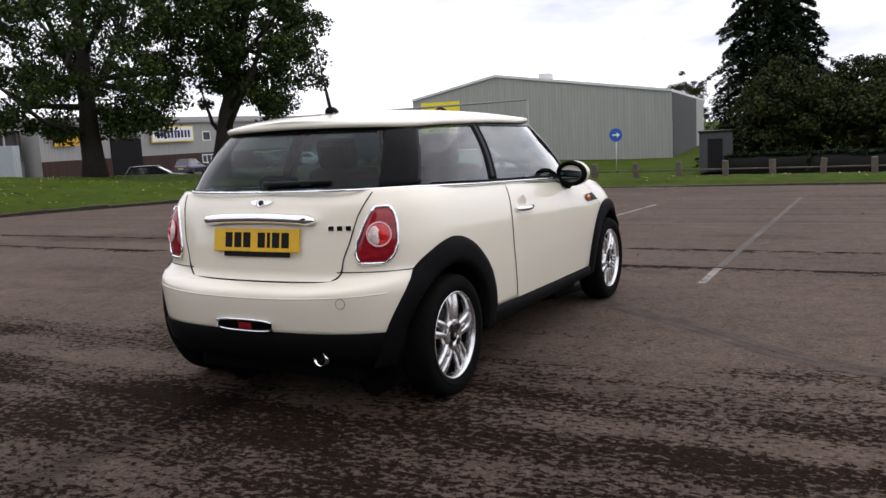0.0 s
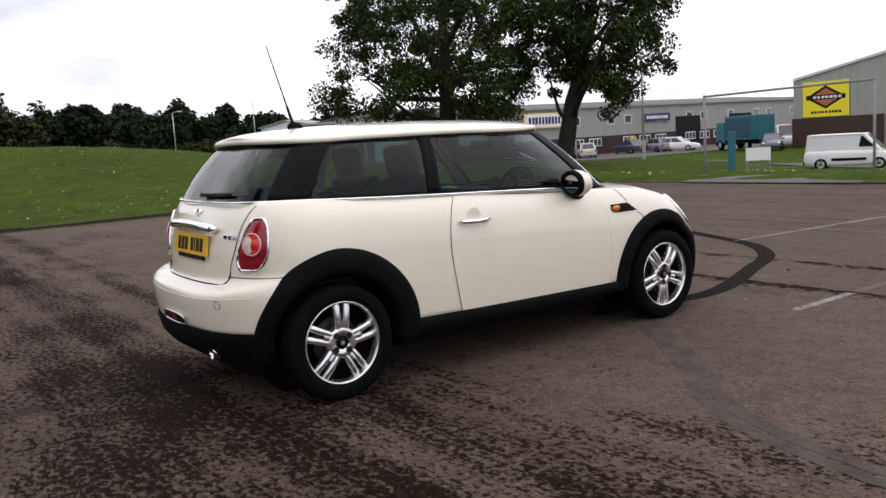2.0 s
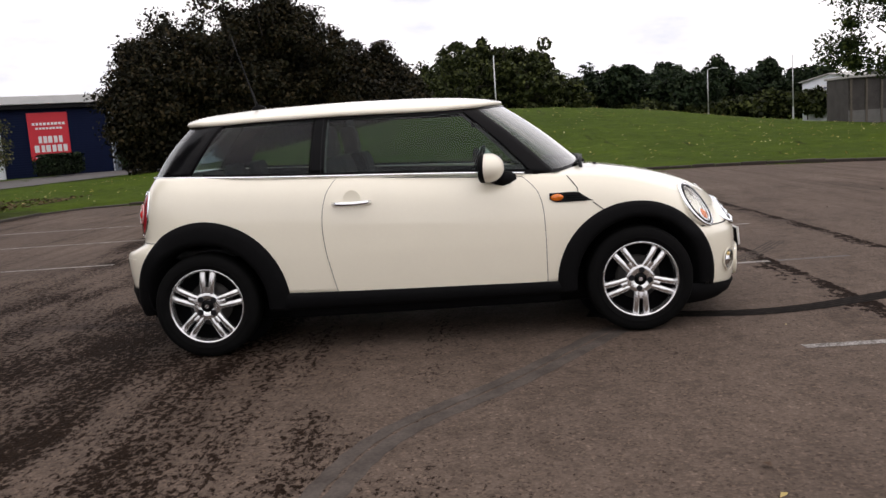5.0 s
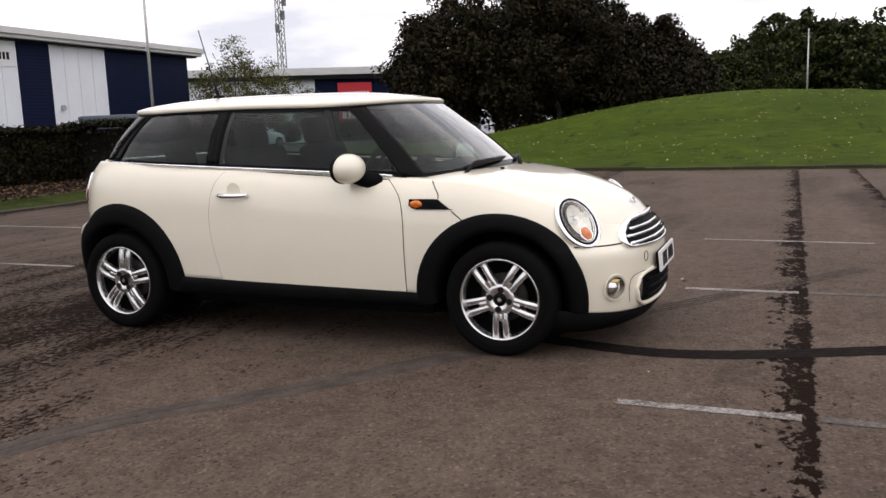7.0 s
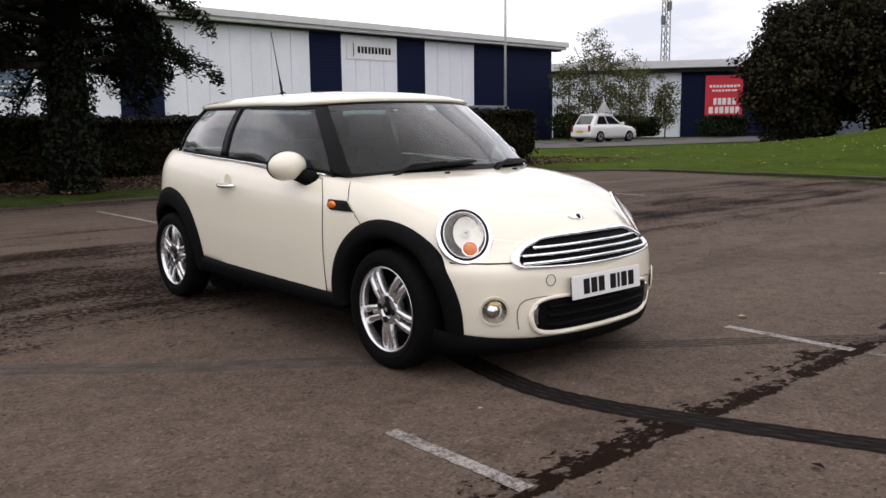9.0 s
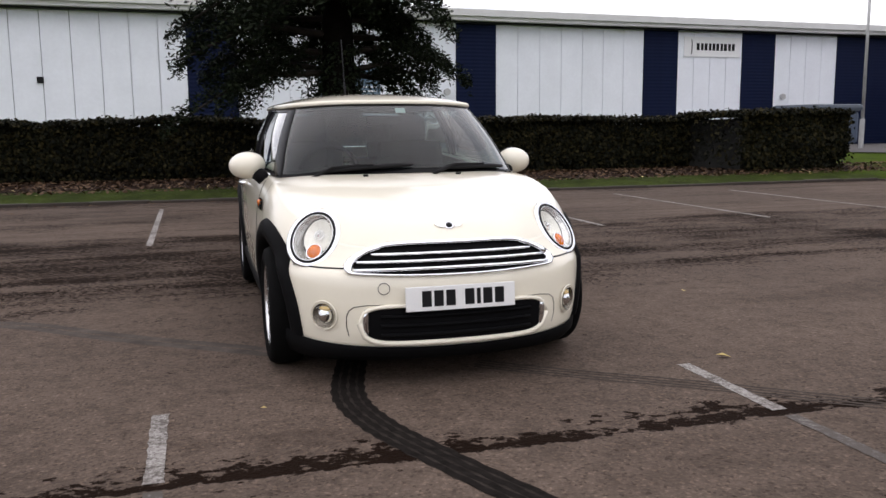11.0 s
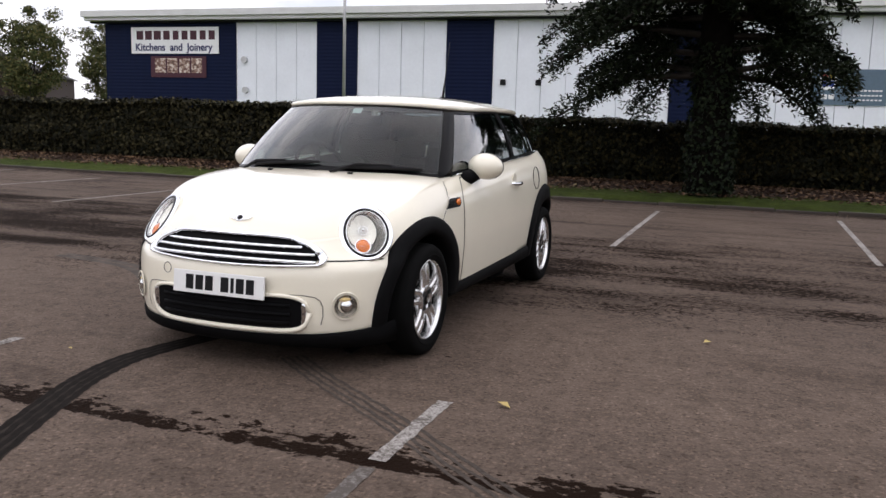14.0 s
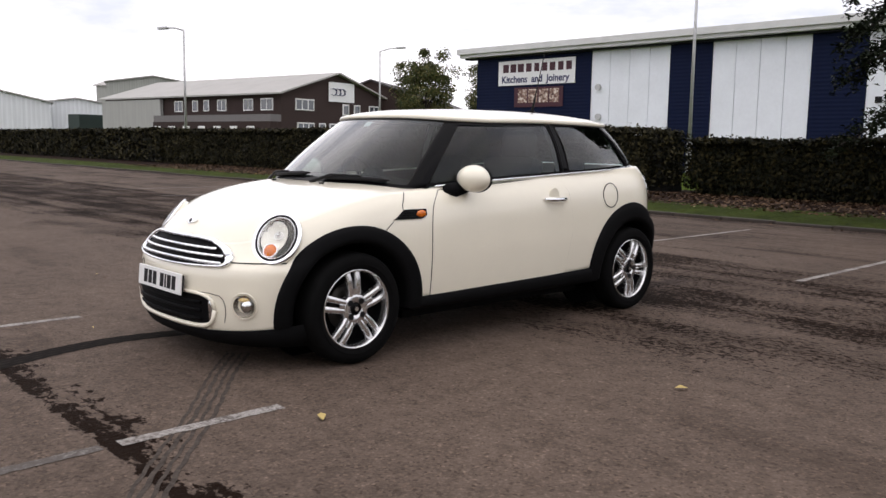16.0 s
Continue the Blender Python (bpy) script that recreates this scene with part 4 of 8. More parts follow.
s = sign_board("shop_sign", "white shop sign with blue lettering and yellow border", 5.4, 1.35, TB @ pose(L / 2 - 15.0, 0.4, 2.6), M["white_sign"])
bars(s, -2.3, 2.3, 0.0, 0.75, M["navy_ink"], 10, 31)
part("border", box_mesh("border", -2.84, 2.84, -0.05, -0.03, -0.80, 0.80, simple("pale_yellow_board", (0.75, 0.62, 0.10), 0.5)), s)
s = sign_board("wall_sign", "small orange-yellow wall sign", 2.6, 1.5, TB @ pose(L / 2 - 2.5, 0.3, 2.6), simple("orange_board", (0.75, 0.42, 0.02), 0.5))
bars(s, -0.9, 0.9, 0.2, 0.22, M["ink"], 6, 41)
s = sign_board("wall_sign", "dark purple strip sign on grey wall", 4.8, 0.9, TB @ pose(-0.5, 0.3, 2.35), simple("purple_board", (0.06, 0.03, 0.13), 0.5))
bars(s, -1.9, 1.9, 0.0, 0.35, M["white_sign"], 9, 42)
s = sign_board("a_board", "yellow pavement sign board", 1.0, 1.7, pose(-57.5, 66.0, -0.55, 0, 0, -90), simple("amber_board", (0.80, 0.45, 0.03), 0.5))
bars(s, -0.3, 0.3, 0.25, 0.16, M["ink"], 3, 43)

# white shed with a grey side, beyond the mound, and a dark storage building next to it
m, L = frame_matrix((4.06 - 112 * math.sin(radians(63.0)), -3.55 + 112 * math.cos(radians(63.0))), (4.06 - 118 * math.sin(radians(66.3)), -3.55 + 118 * math.cos(radians(66.3))))
b = pitched_building("white_shed", "small white gabled shed with a pale roof", m, L, 4, -0.6, 4.3, 5.0, M["white_clad"], M["roof_sheet"], False)
s = sign_board("wall_sign", "small white and blue sign on the shed", 2.6, 0.8, m @ pose(0, 0.06, 3.4), M["white_sign"])
bars(s, -0.9, 0.9, 0, 0.3, M["navy_ink"], 6, 51)
dark_sheet = simple("dark_grey_sheet", (0.060, 0.055, 0.052), 0.85, vary=0.35, scale=1.0, spec=0.2)
b = thing("storage_shed", "long dark grey-brown sheeted storage shed with pale roof edge", "building", pose(-64.2, 36.7, 0))
part("wall", box_mesh("wall", -4, 0, -5.0, 5.4, -0.6, 3.3, dark_sheet), b)
part("roof", box_mesh("roof", -4.3, 0.35, -5.1, 5.5, 3.3, 3.48, M["roof_sheet"], 0.02), b)
for k in range(9):
    part("post", box_mesh("post", 0.02, 0.16, -4.8 + 1.22 * k - 0.07, -4.8 + 1.22 * k + 0.07, -0.6, 3.28, M["steel"] if k in (4, 7) else M["timber"]), b)
part("base_band", box_mesh("base_band", 0.01, 0.09, -5.0, 5.4, -0.6, 0.7, simple("grey_block_band", (0.13, 0.125, 0.12), 0.9, vary=0.2, scale=2.0)), b)
b = thing("storage_container", "pale blue-white metal storage container on grass", "container", pose(-53.85, 34.4, ground_height(-53.85, 34.4), 0, 0, -50))
part("body", box_mesh("body", -0.85, 0.85, -2.2, 0, 0, 2.5, simple("pale_blue_steel", (0.36, 0.40, 0.42), 0.6, vary=0.1), 0.04), b)
part("door", box_mesh("door", 0.05, 0.45, 0.0, 0.05, 1.0, 1.6, M["steel"]), b)

# red-sign showroom to the south-west, half behind trees
m, L = frame_matrix((-58.0, -17.0), (-42.5, -41.0))
RB = m
b = thing("showroom", "navy and white showroom unit with a pale flat roof", "building", m)
part("wall", box_mesh("wall", -L / 2, L / 2, -18, 0, -0.2, 4.9, M["white_clad"]), b)
for x0, x1 in ((-L / 2 + 8.6, -L / 2 + 15.4), (L / 2 - 4.0, L / 2)):
    part("navy_panel", box_mesh("navy_panel", x0, x1, 0.0, 0.08, -0.2, 4.8, M["blue_clad"]), b)
part("roof", box_mesh("roof", -L / 2 - 0.8, L / 2 + 0.8, -18.5, 0.7, 4.9, 5.45, M["fascia"], 0.05), b)
# black strip filling the space below the roof edge
part("black_eave_strip", box_mesh("black_eave_strip", -L / 2 - 0.6, L / 2 + 0.6, 0.0, 0.5, 4.62, 4.88, M["ink"]), b)
part("slate_panel", box_mesh("slate_panel", -L / 2 + 3.0, -L / 2 + 8.5, 0.0, 0.06, -0.2, 4.6, simple("slate_panel", (0.12, 0.14, 0.17), 0.6)), b)
s = sign_board("banner", "large red hanging banner with white lettering", 2.5, 3.2, RB @ pose(-L / 2 + 12.5, 0.15, 2.75), M["red_sign"])
bars(s, -1.05, 1.05, 0.85, 0.17, M["white_sign"], 9, 61)
bars(s, -0.85, 0.85, 0.55, 0.13, M["white_sign"], 8, 62)
bars(s, -0.80, 0.80, -0.20, 0.46, M["white_sign"], 5, 63)
bars(s, -1.05, 1.05, -0.80, 0.46, M["white_sign"], 6, 64)
bars(s, -1.05, 1.05, -1.35, 0.10, M["white_sign"], 11, 65)

# brown office block to the south-east with a pitched roof and low annexe
m, L = frame_matrix((60.9, -48.0), (58.7, -35.0))
OB = m
b = pitched_building("office_block", "dark brown brick office block with pale pitched roof", m, L, 27.5, -0.5, 5.35, 7.35, M["dark_brick"], M["roof_sheet"], False, 0.5)
for x, z, w, n in ((3.9, 4.45, 2.2, 3), (-1.2, 4.2, 0.8, 1), (-2.7, 4.2, 0.8, 1), (-5.0, 4.2, 1.3, 2), (3.8, 2.4, 2.0, 3), (1.8, 2.4, 0.8, 1), (0.5, 2.4, 0.8, 1)):
    window(b, x, z, w, 1.0, n, 0.03)
s = sign_board("company_sign", "white sign with blue swirl lettering on brown gable", 3.3, 1.75, OB @ pose(-0.6, 0.12, 5.75), M["white_sign"])
for k in range(3):
    part("logo", tube_mesh("logo", [(1.1 - 0.55 * k - 0.42 * math.cos(a), 0.02, 0.30 * math.sin(a)) for a in np.linspace(-2.2, 2.2, 9)], [0.04, 0.10, 0.14, 0.15, 0.15, 0.15, 0.14, 0.10, 0.04], M["navy_ink"], 6, flat=0.3), s)


def flank_window(x, z, w, n):
    fr = part("window", box_mesh("window", -w / 2, w / 2, -0.05, 0.06, -0.52, 0.52, M["upvc"]), b, "white framed window", pose(L / 2, -x, z, 0, 0, -90))
    for k in range(n):
        a = -w / 2 + 0.06 + k * (w - 0.12) / n
        part("pane", box_mesh("pane", a + 0.05, a + (w - 0.12) / n - 0.05, 0.05, 0.075, -0.43, 0.43, M["pane"]), fr)
for k, (x, w, n) in enumerate(((1.8, 1.6, 2), (4.3, 1.3, 2), (8.0, 1.3, 2), (10.3, 0.8, 1), (12.0, 0.8, 1), (14.6, 1.3, 2))):
    flank_window(x, 4.4, w, n)
    if k != 3:
        flank_window(x + 0.4, 2.4, w * 0.9, n)
part("annexe", box_mesh("annexe", L / 2, L / 2 + 1.2, -17.0, 0.0, -0.5, 3.5, simple("grey_flat_roof_band", (0.16, 0.15, 0.15), 0.8, vary=0.2)), b)
part("annexe_wall", box_mesh("annexe_wall", L / 2 + 0.02, L / 2 + 1.26, -17.05, 0.05, -0.5, 2.9, M["dark_brick"]), b)
for k in range(7):
    part("window", box_mesh("window", L / 2 + 1.2, L / 2 + 1.3, -2.0 - 2.3 * k - 1.0, -2.0 - 2.3 * k, 1.4, 2.5, M["upvc"]), b, "white framed window")
part("grey_wing", box_mesh("grey_wing", L / 2 + 0.05, L / 2 + 0.4, -27.5, -17.1, -0.5, 5.1, M["lt_grey_clad"]), b, "pale grey-green cladding")

# further sheds beyond
M["pale_clad"] = cladding_mat("white_grey_cladding", (0.76, 0.78, 0.80), 0.5, False, 0.4)
def bearing(az, d):
    return -4.35 + d * math.sin(radians(az)), 3.87 + d * math.cos(radians(az))


for (px, py), (qx, qy), W, e, r, mat, nm, lab in (
        (bearing(116.4, 120), bearing(110.9, 120), 20, 8.6, 9.5, M["grey_clad"], "far_shed", "distant green-grey metal shed"),
        (bearing(107.7, 110), bearing(102.0, 110), 26, 5.3, 6.5, M["pale_clad"], "far_shed", "distant white gabled metal shed"),
        (bearing(111.0, 118), bearing(107.2, 118), 26, 5.6, 6.2, M["pale_clad"], "far_shed", "distant low white shed"),
        ((104, -62), (100, -58), 24, 8.6, 9.2, M["grey_clad"], "far_shed", "distant grey metal shed behind trees")):
    m, L2 = frame_matrix((px, py), (qx, qy))
    pitched_building(nm, lab, m, L2, W, -0.5, e, r, mat, M["roof_sheet"], False)
m, L2 = frame_matrix((65, -64), (56, -51))
pitched_building("far_house", "low dark-roofed building behind the hedge", m, L2, 14, -0.3, 4.7, 7.2, M["dark_brick"], simple("slate_roof", (0.05, 0.045, 0.045), 0.8), True)
dk = thing("storage_container", "dark green storage container in a far yard", "container", pose(93.2, -32.0, 0, 0, 0, 100))
part("body", box_mesh("body", -1.9, 1.9, -2.4, 0, 0, 3.9, simple("dark_green_steel", (0.02, 0.035, 0.03), 0.6), 0.05), dk)

cb = thing("steel_cabin", "grey-blue steel cabin beside the warehouse", "cabin", pose(2.71 - 56 * math.sin(radians(10.7)), -4.75 + 56 * math.cos(radians(10.7)), -2.0, 0, 0, 12))
part("body", box_mesh("body", -1.0, 1.0, 0, 3.0, 0.0, 2.5, simple("slate_steel", (0.045, 0.047, 0.05), 0.6, vary=0.2, scale=1.0), 0.03), cb)
part("roof", box_mesh("roof", -1.08, 1.08, -0.1, 3.1, 2.5, 2.6, M["ink"], 0.02), cb)
part("door", box_mesh("door", -0.5, 0.4, -0.04, 0.0, 0.05, 2.1, M["ink"]), cb)

# ---- street furniture ----
def lamp_post(x, y, h, arm=0.0, yaw=0.0, z=0.0):
    p = thing("street_lamp", "tall slim grey steel lamp post", "lamp post", pose(x, y, z, 0, 0, yaw), group="lamp posts")
    part("base", cyl_mesh("base", 0.11, 1.4, M["steel"], 12), p, m=pose(0, 0, 0.7))
    part("pole", tube_mesh("pole", [(0, 0, 1.2), (0, 0, h)], [0.075, 0.05], M["steel"], 10), p)
    if arm:
        part("arm", tube_mesh("arm", [(0, 0, h - 0.05), (arm * 0.5, 0, h + 0.12), (arm, 0, h + 0.15)], [0.045, 0.04, 0.04], M["steel"], 8), p)
        part("lantern", box_mesh("lantern", arm - 0.1, arm + 0.6, -0.12, 0.12, h + 0.08, h + 0.22, M["steel"], 0.04), p)
    return p


lamp_post(-27.2, -25.4, 10.0)
lamp_post(14.2, -26.6, 10.0)
lamp_post(-69.0, 3.5, 7.4, z=0.1)
lamp_post(-104.0, 32.0, 6.8, 0.7, 90)
lamp_post(-97.0, 40.0, 7.5, 0.0)
lamp_post(-4.25 + 50 * math.sin(radians(115.6)), 3.84 + 50 * math.cos(radians(115.6)), 7.3, 1.3, 20)
lamp_post(-4.25 + 62 * math.sin(radians(128.2)), 3.84 + 62 * math.cos(radians(128.2)), 7.8, 1.5, 200)
lamp_post(-34.0, 40.8, 8.6, z=ground_height(-34.0, 40.8) - 0.05)

# height barrier at the entrance
M["gate_steel"] = simple("dull_gate_steel", (0.26, 0.26, 0.25), 0.7, 0.2, vary=0.2, scale=3.0)
hb = thing("height_barrier", "grey steel goalpost height barrier at the entrance", "height barrier")
ax, ay, bx, by = -13.4, 20.3, -8.2, 21.2
for x, y in ((ax, ay), (bx, by)):
    part("post", tube_mesh("post", [(x, y, -0.7), (x, y, 2.20)], [0.042, 0.042], M["gate_steel"], 10), hb)
part("crossbar", tube_mesh("crossbar", [(ax, ay, 2.15), (bx, by, 2.24)], [0.036, 0.036], M["gate_steel"], 10), hb)

# timber post-and-rail fence beyond the north kerb
fence = thing("post_and_rail_fence", "low weathered timber post and rail fence on grass", "fence", kind="")
fr = random.Random(9)
last = None
for k in range(20):
    x = -7.3 + 1.33 * k
    y = 21.3 + 0.05 * k
    z = ground_height(x, y) + 0.08
    part("post", box_mesh("post", -0.085, 0.085, -0.08, 0.08, -0.3, 0.56, M["timber"], 0.025), fence, m=pose(x, y, z - 0.12, fr.uniform(-3, 3), fr.uniform(-5, 5), fr.uniform(-8, 8)))
    if last:
        part("rail", tube_mesh("rail", [(last[0], last[1], last[2] + 0.18), (x, y, z + 0.18)], [0.028, 0.028], M["timber"], 6), fence)
    last = (x, y, z)

# round blue road sign, triangular sign, small white board
def on_pole(x, y, z, h, name, label):
    t = thing(name, label, "road sign", pose(x, y, z))
    part("pole", tube_mesh("pole", [(0, 0, -0.3), (0, 0, h)], [0.045, 0.04], M["steel"], 8), t)
    return t


x, y = 2.69 - 60 * math.sin(radians(17.0)), -4.68 + 60 * math.cos(radians(17.0))
gz = ground_height(x, y)
t = on_pole(x, y, gz, 2.9, "road_sign", "round blue direction sign with white arrow on pole")
part("disc", cyl_mesh("disc", 0.46, 0.03, M["blue_sign"], 28, axis="Y"), t, m=pose(0, -0.07, 2.75))
part("arrow", box_mesh("arrow", -0.26, 0.15, -0.012, 0.0, -0.05, 0.05, M["white_sign"]), t, m=pose(0, -0.09, 2.75))
part("arrow_head", mesh_from("arrow_head", [(0.08, 0, 0.2), (0.3, 0, 0.0), (0.08, 0, -0.2), (0.08, 0.01, 0.2), (0.3, 0.01, 0), (0.08, 0.01, -0.2)], [(0, 1, 2), (5, 4, 3), (0, 3, 4, 1), (1, 4, 5, 2), (2, 5, 3, 0)], M["white_sign"]), t, m=pose(0, -0.1, 2.75))
t = on_pole(-36.6, -26.6, 0.2, 2.4, "road_sign", "triangular warning road sign seen from behind on pole")
part("plate", mesh_from("plate", [(-0.42, 0, 1.55), (0.42, 0, 1.55), (0, 0, 2.25), (-0.42, 0.03, 1.55), (0.42, 0.03, 1.55), (0, 0.03, 2.25)], [(0, 1, 2), (5, 4, 3), (0, 3, 4, 1), (1, 4, 5, 2), (2, 5, 3, 0)], M["steel"]), t, m=pose(0, 0, 0, 0, 0, -45))
t = thing("notice_board", "small blank white board on two legs", "sign", pose(-15.0, 25.6, ground_height(-15.0, 25.6), 0, 0, 36))
part("board", box_mesh("board", -0.45, 0.45, -0.02, 0.02, 0.45, 0.95, M["white_sign"], 0.01), t)
for x in (-0.4, 0.4):
    part("leg", tube_mesh("leg", [(x, 0.03, -0.1), (x, 0.03, 0.9)], [0.025, 0.025], M["steel"], 6), t)
t = thing("sign_post", "blue steel totem post on grass", "sign", pose(-18.2, 28.4, ground_height(-18.2, 28.4), 0, 0, 38))
part("panel", box_mesh("panel", -0.16, 0.16, -0.08, 0.08, -0.2, 1.75, M["teal"], 0.02), t)
lorry = thing("lorry", "teal blue curtain-sided lorry parked on the forecourt", "lorry", pose(-44.2, 66.4, ground_height(-44.2, 66.4) + 0.1, 0, 0, 62))
M["teal_dark"] = simple("faded_blue_curtain", (0.012, 0.065, 0.10), 0.7, vary=0.35, scale=1.2, bump_amt=0.3)
part("load_body", box_mesh("load_body", -1.15, 1.15, -3.6, 1.5, 0.95, 3.15, M["teal"], 0.05), lorry)
for sd in (-1, 1):
    part("curtain", box_mesh("curtain", sd * 1.15 - 0.02, sd * 1.15 + 0.02, -3.5, 1.4, 1.15, 2.95, M["teal_dark"], 0.01), lorry, "faded blue side curtain")
    for y in (-2.7, 2.6):
        w = part("wheel", cyl_mesh("wheel", 0.46, 0.28, M["rubber"], 20, axis="X"), lorry, "black lorry tyre", pose(sd * 0.98, y, 0.46))
        part("rim", cyl_mesh("rim", 0.26, 0.04, M["steel"], 16, axis="X"), w, m=pose(sd * 0.14, 0, 0))
part("chassis", box_mesh("chassis", -0.5, 0.5, -3.6, 3.4, 0.55, 0.95, M["ink"], 0.02), lorry)
part("cab", box_mesh("cab", -1.08, 1.08, 1.75, 3.55, 0.6, 2.65, M["teal"], 0.16), lorry, "teal driver's cab")
part("windscreen", box_mesh("windscreen", -0.95, 0.95, 3.50, 3.57, 1.55, 2.35, M["ink"], 0.02), lorry)
part("bumper", box_mesh("bumper", -1.08, 1.08, 3.45, 3.65, 0.4, 0.8, M["ink"], 0.04), lorry)

# lattice mast
M["mast"] = simple("weathered_mast_steel", (0.16, 0.155, 0.15), 0.7, vary=0.25, scale=1.0)
mast = thing("lattice_mast", "tall dark grey steel lattice radio mast", "mast", pose(-92.0, -60.0, 0))
for sx, sy in ((-1, -1), (1, -1), (1, 1), (-1, 1)):
    part("leg", tube_mesh("leg", [(sx * 0.45, sy * 0.45, 0), (sx * 0.32, sy * 0.32, 24)], [0.07, 0.05], M["mast"], 6), mast)
for k in range(24):
    w0, w1 = 0.45 - 0.13 * k / 24, 0.45 - 0.13 * (k + 1) / 24
    for sx, sy, tx, ty in ((-1, -1, 1, -1), (1, -1, 1, 1), (1, 1, -1, 1), (-1, 1, -1, -1)):
        part("brace", tube_mesh("brace", [(sx * w0, sy * w0, k), (tx * w1, ty * w1, k + 1)], [0.04, 0.04], M["mast"], 4), mast)
for k, z in enumerate((13.5, 15.2, 17.0, 18.8, 20.5, 22.0)):
    part("antenna", box_mesh("antenna", 0.4, 0.95, -0.15, 0.15, z, z + 1.1, M["mast"], 0.03), mast, m=pose(0, 0, 0, 0, 0, 70 * k))

# covered trailer behind the hedge
sh = thing("trailer", "dark blue covered trailer behind the hedge", "trailer", pose(-23.6, -24.0, 0, 0, 0, 8))
part("body", box_mesh("body", -1.2, 1.2, -1.1, 1.1, 0.4, 1.7, simple("dull_blue_cover", (0.06, 0.08, 0.12), 0.6), 0.15), sh)
part("lid", box_mesh("lid", -1.3, 1.3, -1.2, 1.2, 1.7, 1.98, simple("grey_blue_cover", (0.07, 0.085, 0.11), 0.5), 0.12), sh)

# ---- parked vehicles round about ----
def profile_body(name, stations, mat):
    """A body lofted along y: each station is (y, half width, floor, shoulder)."""
    rows_ = []
    for y, w, z0, z1 in stations:
        h = z1 - z0
        half = [(w * 0.93, z0), (w * 0.99, z0 + 0.22 * h), (w, z0 + 0.5 * h), (w * 0.985, z0 + 0.78 * h), (w * 0.95, z1 - 0.03), (w * 0.88, z1)]
        rows_.append([(x, y, z) for x, z in half] + [(-x, y, z) for x, z in half[::-1]])
    me = grid_mesh(name, rows_, mat, True, closed=True)
    bm = bmesh.new()
    bm.from_mesh(me)
    bmesh.ops.holes_fill(bm, edges=[e for e in bm.edges if e.is_boundary])
    return bm_mesh(name, bm, mat, True)


def parked_vehicle(name, label, m, paint, L=3.9, W=1.68, H=1.48, kind="hatch", lower=None):
    """A small car or van; local y is forward, the origin on the ground under its middle."""
    v = thing(name, label, "van" if kind == "van" else "car", m)
    a, b, hw = -L / 2, L / 2, W / 2
    sh = 0.60 * H if kind != "van" else 0.54 * H
    wb0, wb1 = a + 0.19 * L, b - 0.20 * L
    part("body", profile_body("body", [(a, hw * 0.86, 0.34, sh * 0.86), (a + 0.06, hw * 0.94, 0.26, sh * 0.97), (a + 0.35, hw, 0.2, sh), (-0.2, hw, 0.19, sh * 1.01), (b - 1.15, hw, 0.2, sh * 0.99),
                                       (b - 0.5, hw * 0.97, 0.2, sh * 0.90), (b - 0.14, hw * 0.90, 0.22, sh * 0.76), (b, hw * 0.78, 0.28, sh * 0.58)], paint), v)
    if kind == "hatch":
        base, top = (a + 0.16, b - 1.02), (a + 0.55, b - 1.95)
    elif kind == "saloon":
        base, top = (a + 0.45, b - 1.10), (a + 1.15, b - 2.05)
    else:
        base, top = (a + 0.05, b - 0.72), (a + 0.16, b - 1.45)
    wt, wbm = hw * 0.78, hw * 0.90
    if kind == "van":
        wt = hw * 0.88
    z0, z1 = sh - 0.03, H - 0.05
    g = []
    for f, zz in ((0.0, z0), (0.5, (z0 + z1) / 2), (1.0, z1)):
        y0, y1, w = base[0] + (top[0] - base[0]) * f, base[1] + (top[1] - base[1]) * f, wbm + (wt - wbm) * f
        g.append([(w, y0 + 0.06, zz), (w, y1 - 0.1, zz), (w * 0.82, y1, zz), (-w * 0.82, y1, zz), (-w, y1 - 0.1, zz), (-w, y0 + 0.06, zz), (-w * 0.82, y0, zz), (w * 0.82, y0, zz)])
    part("upper_body", grid_mesh("upper_body", g, paint, False, closed=True), v)
    if kind != "van":
        def pane(name, q, flip):
            part(name, mesh_from(name, q, [(3, 2, 1, 0)] if flip else [(0, 1, 2, 3)], M["dark_pane"]), v, "dark glass")
        for sgn in (-1, 1):
            def at(f, u):
                y0, y1 = base[0] + 0.06 + (top[0] - base[0]) * f, base[1] - 0.1 + (top[1] - base[1]) * f
                return (sgn * (wbm + (wt - wbm) * f + 0.012), y0 + (y1 - y0) * u, z0 + (z1 - z0) * f)
            for u0, u1, v0, v1 in ((0.09, 0.47, 0.12, 0.46), (0.51, 0.93, 0.50, 0.90)):
                pane("side_window", [at(0.14, u0), at(0.14, u1), at(0.86, v1), at(0.86, v0)], sgn < 0)
        for nm, e0, e1, off_y in (("rear_window", base[0], top[0], -0.012), ("windscreen", base[1], top[1], 0.012)):
            q = [(sx * (wbm + (wt - wbm) * f) * 0.76, e0 + (e1 - e0) * f + off_y, z0 + (z1 - z0) * f) for sx, f in ((-1, 0.12), (1, 0.12), (1, 0.9), (-1, 0.9))]
            pane(nm, q, off_y > 0)
    # roof with rounded edge
    r = []
    for f, zz in ((1.0, z1 - 0.02), (1.0, z1 + 0.02), (0.9, H), (0.4, H + 0.025)):
        cy = (top[0] + top[1]) / 2
        hl = (top[1] - top[0]) / 2 + 0.03
        w = wt + 0.02
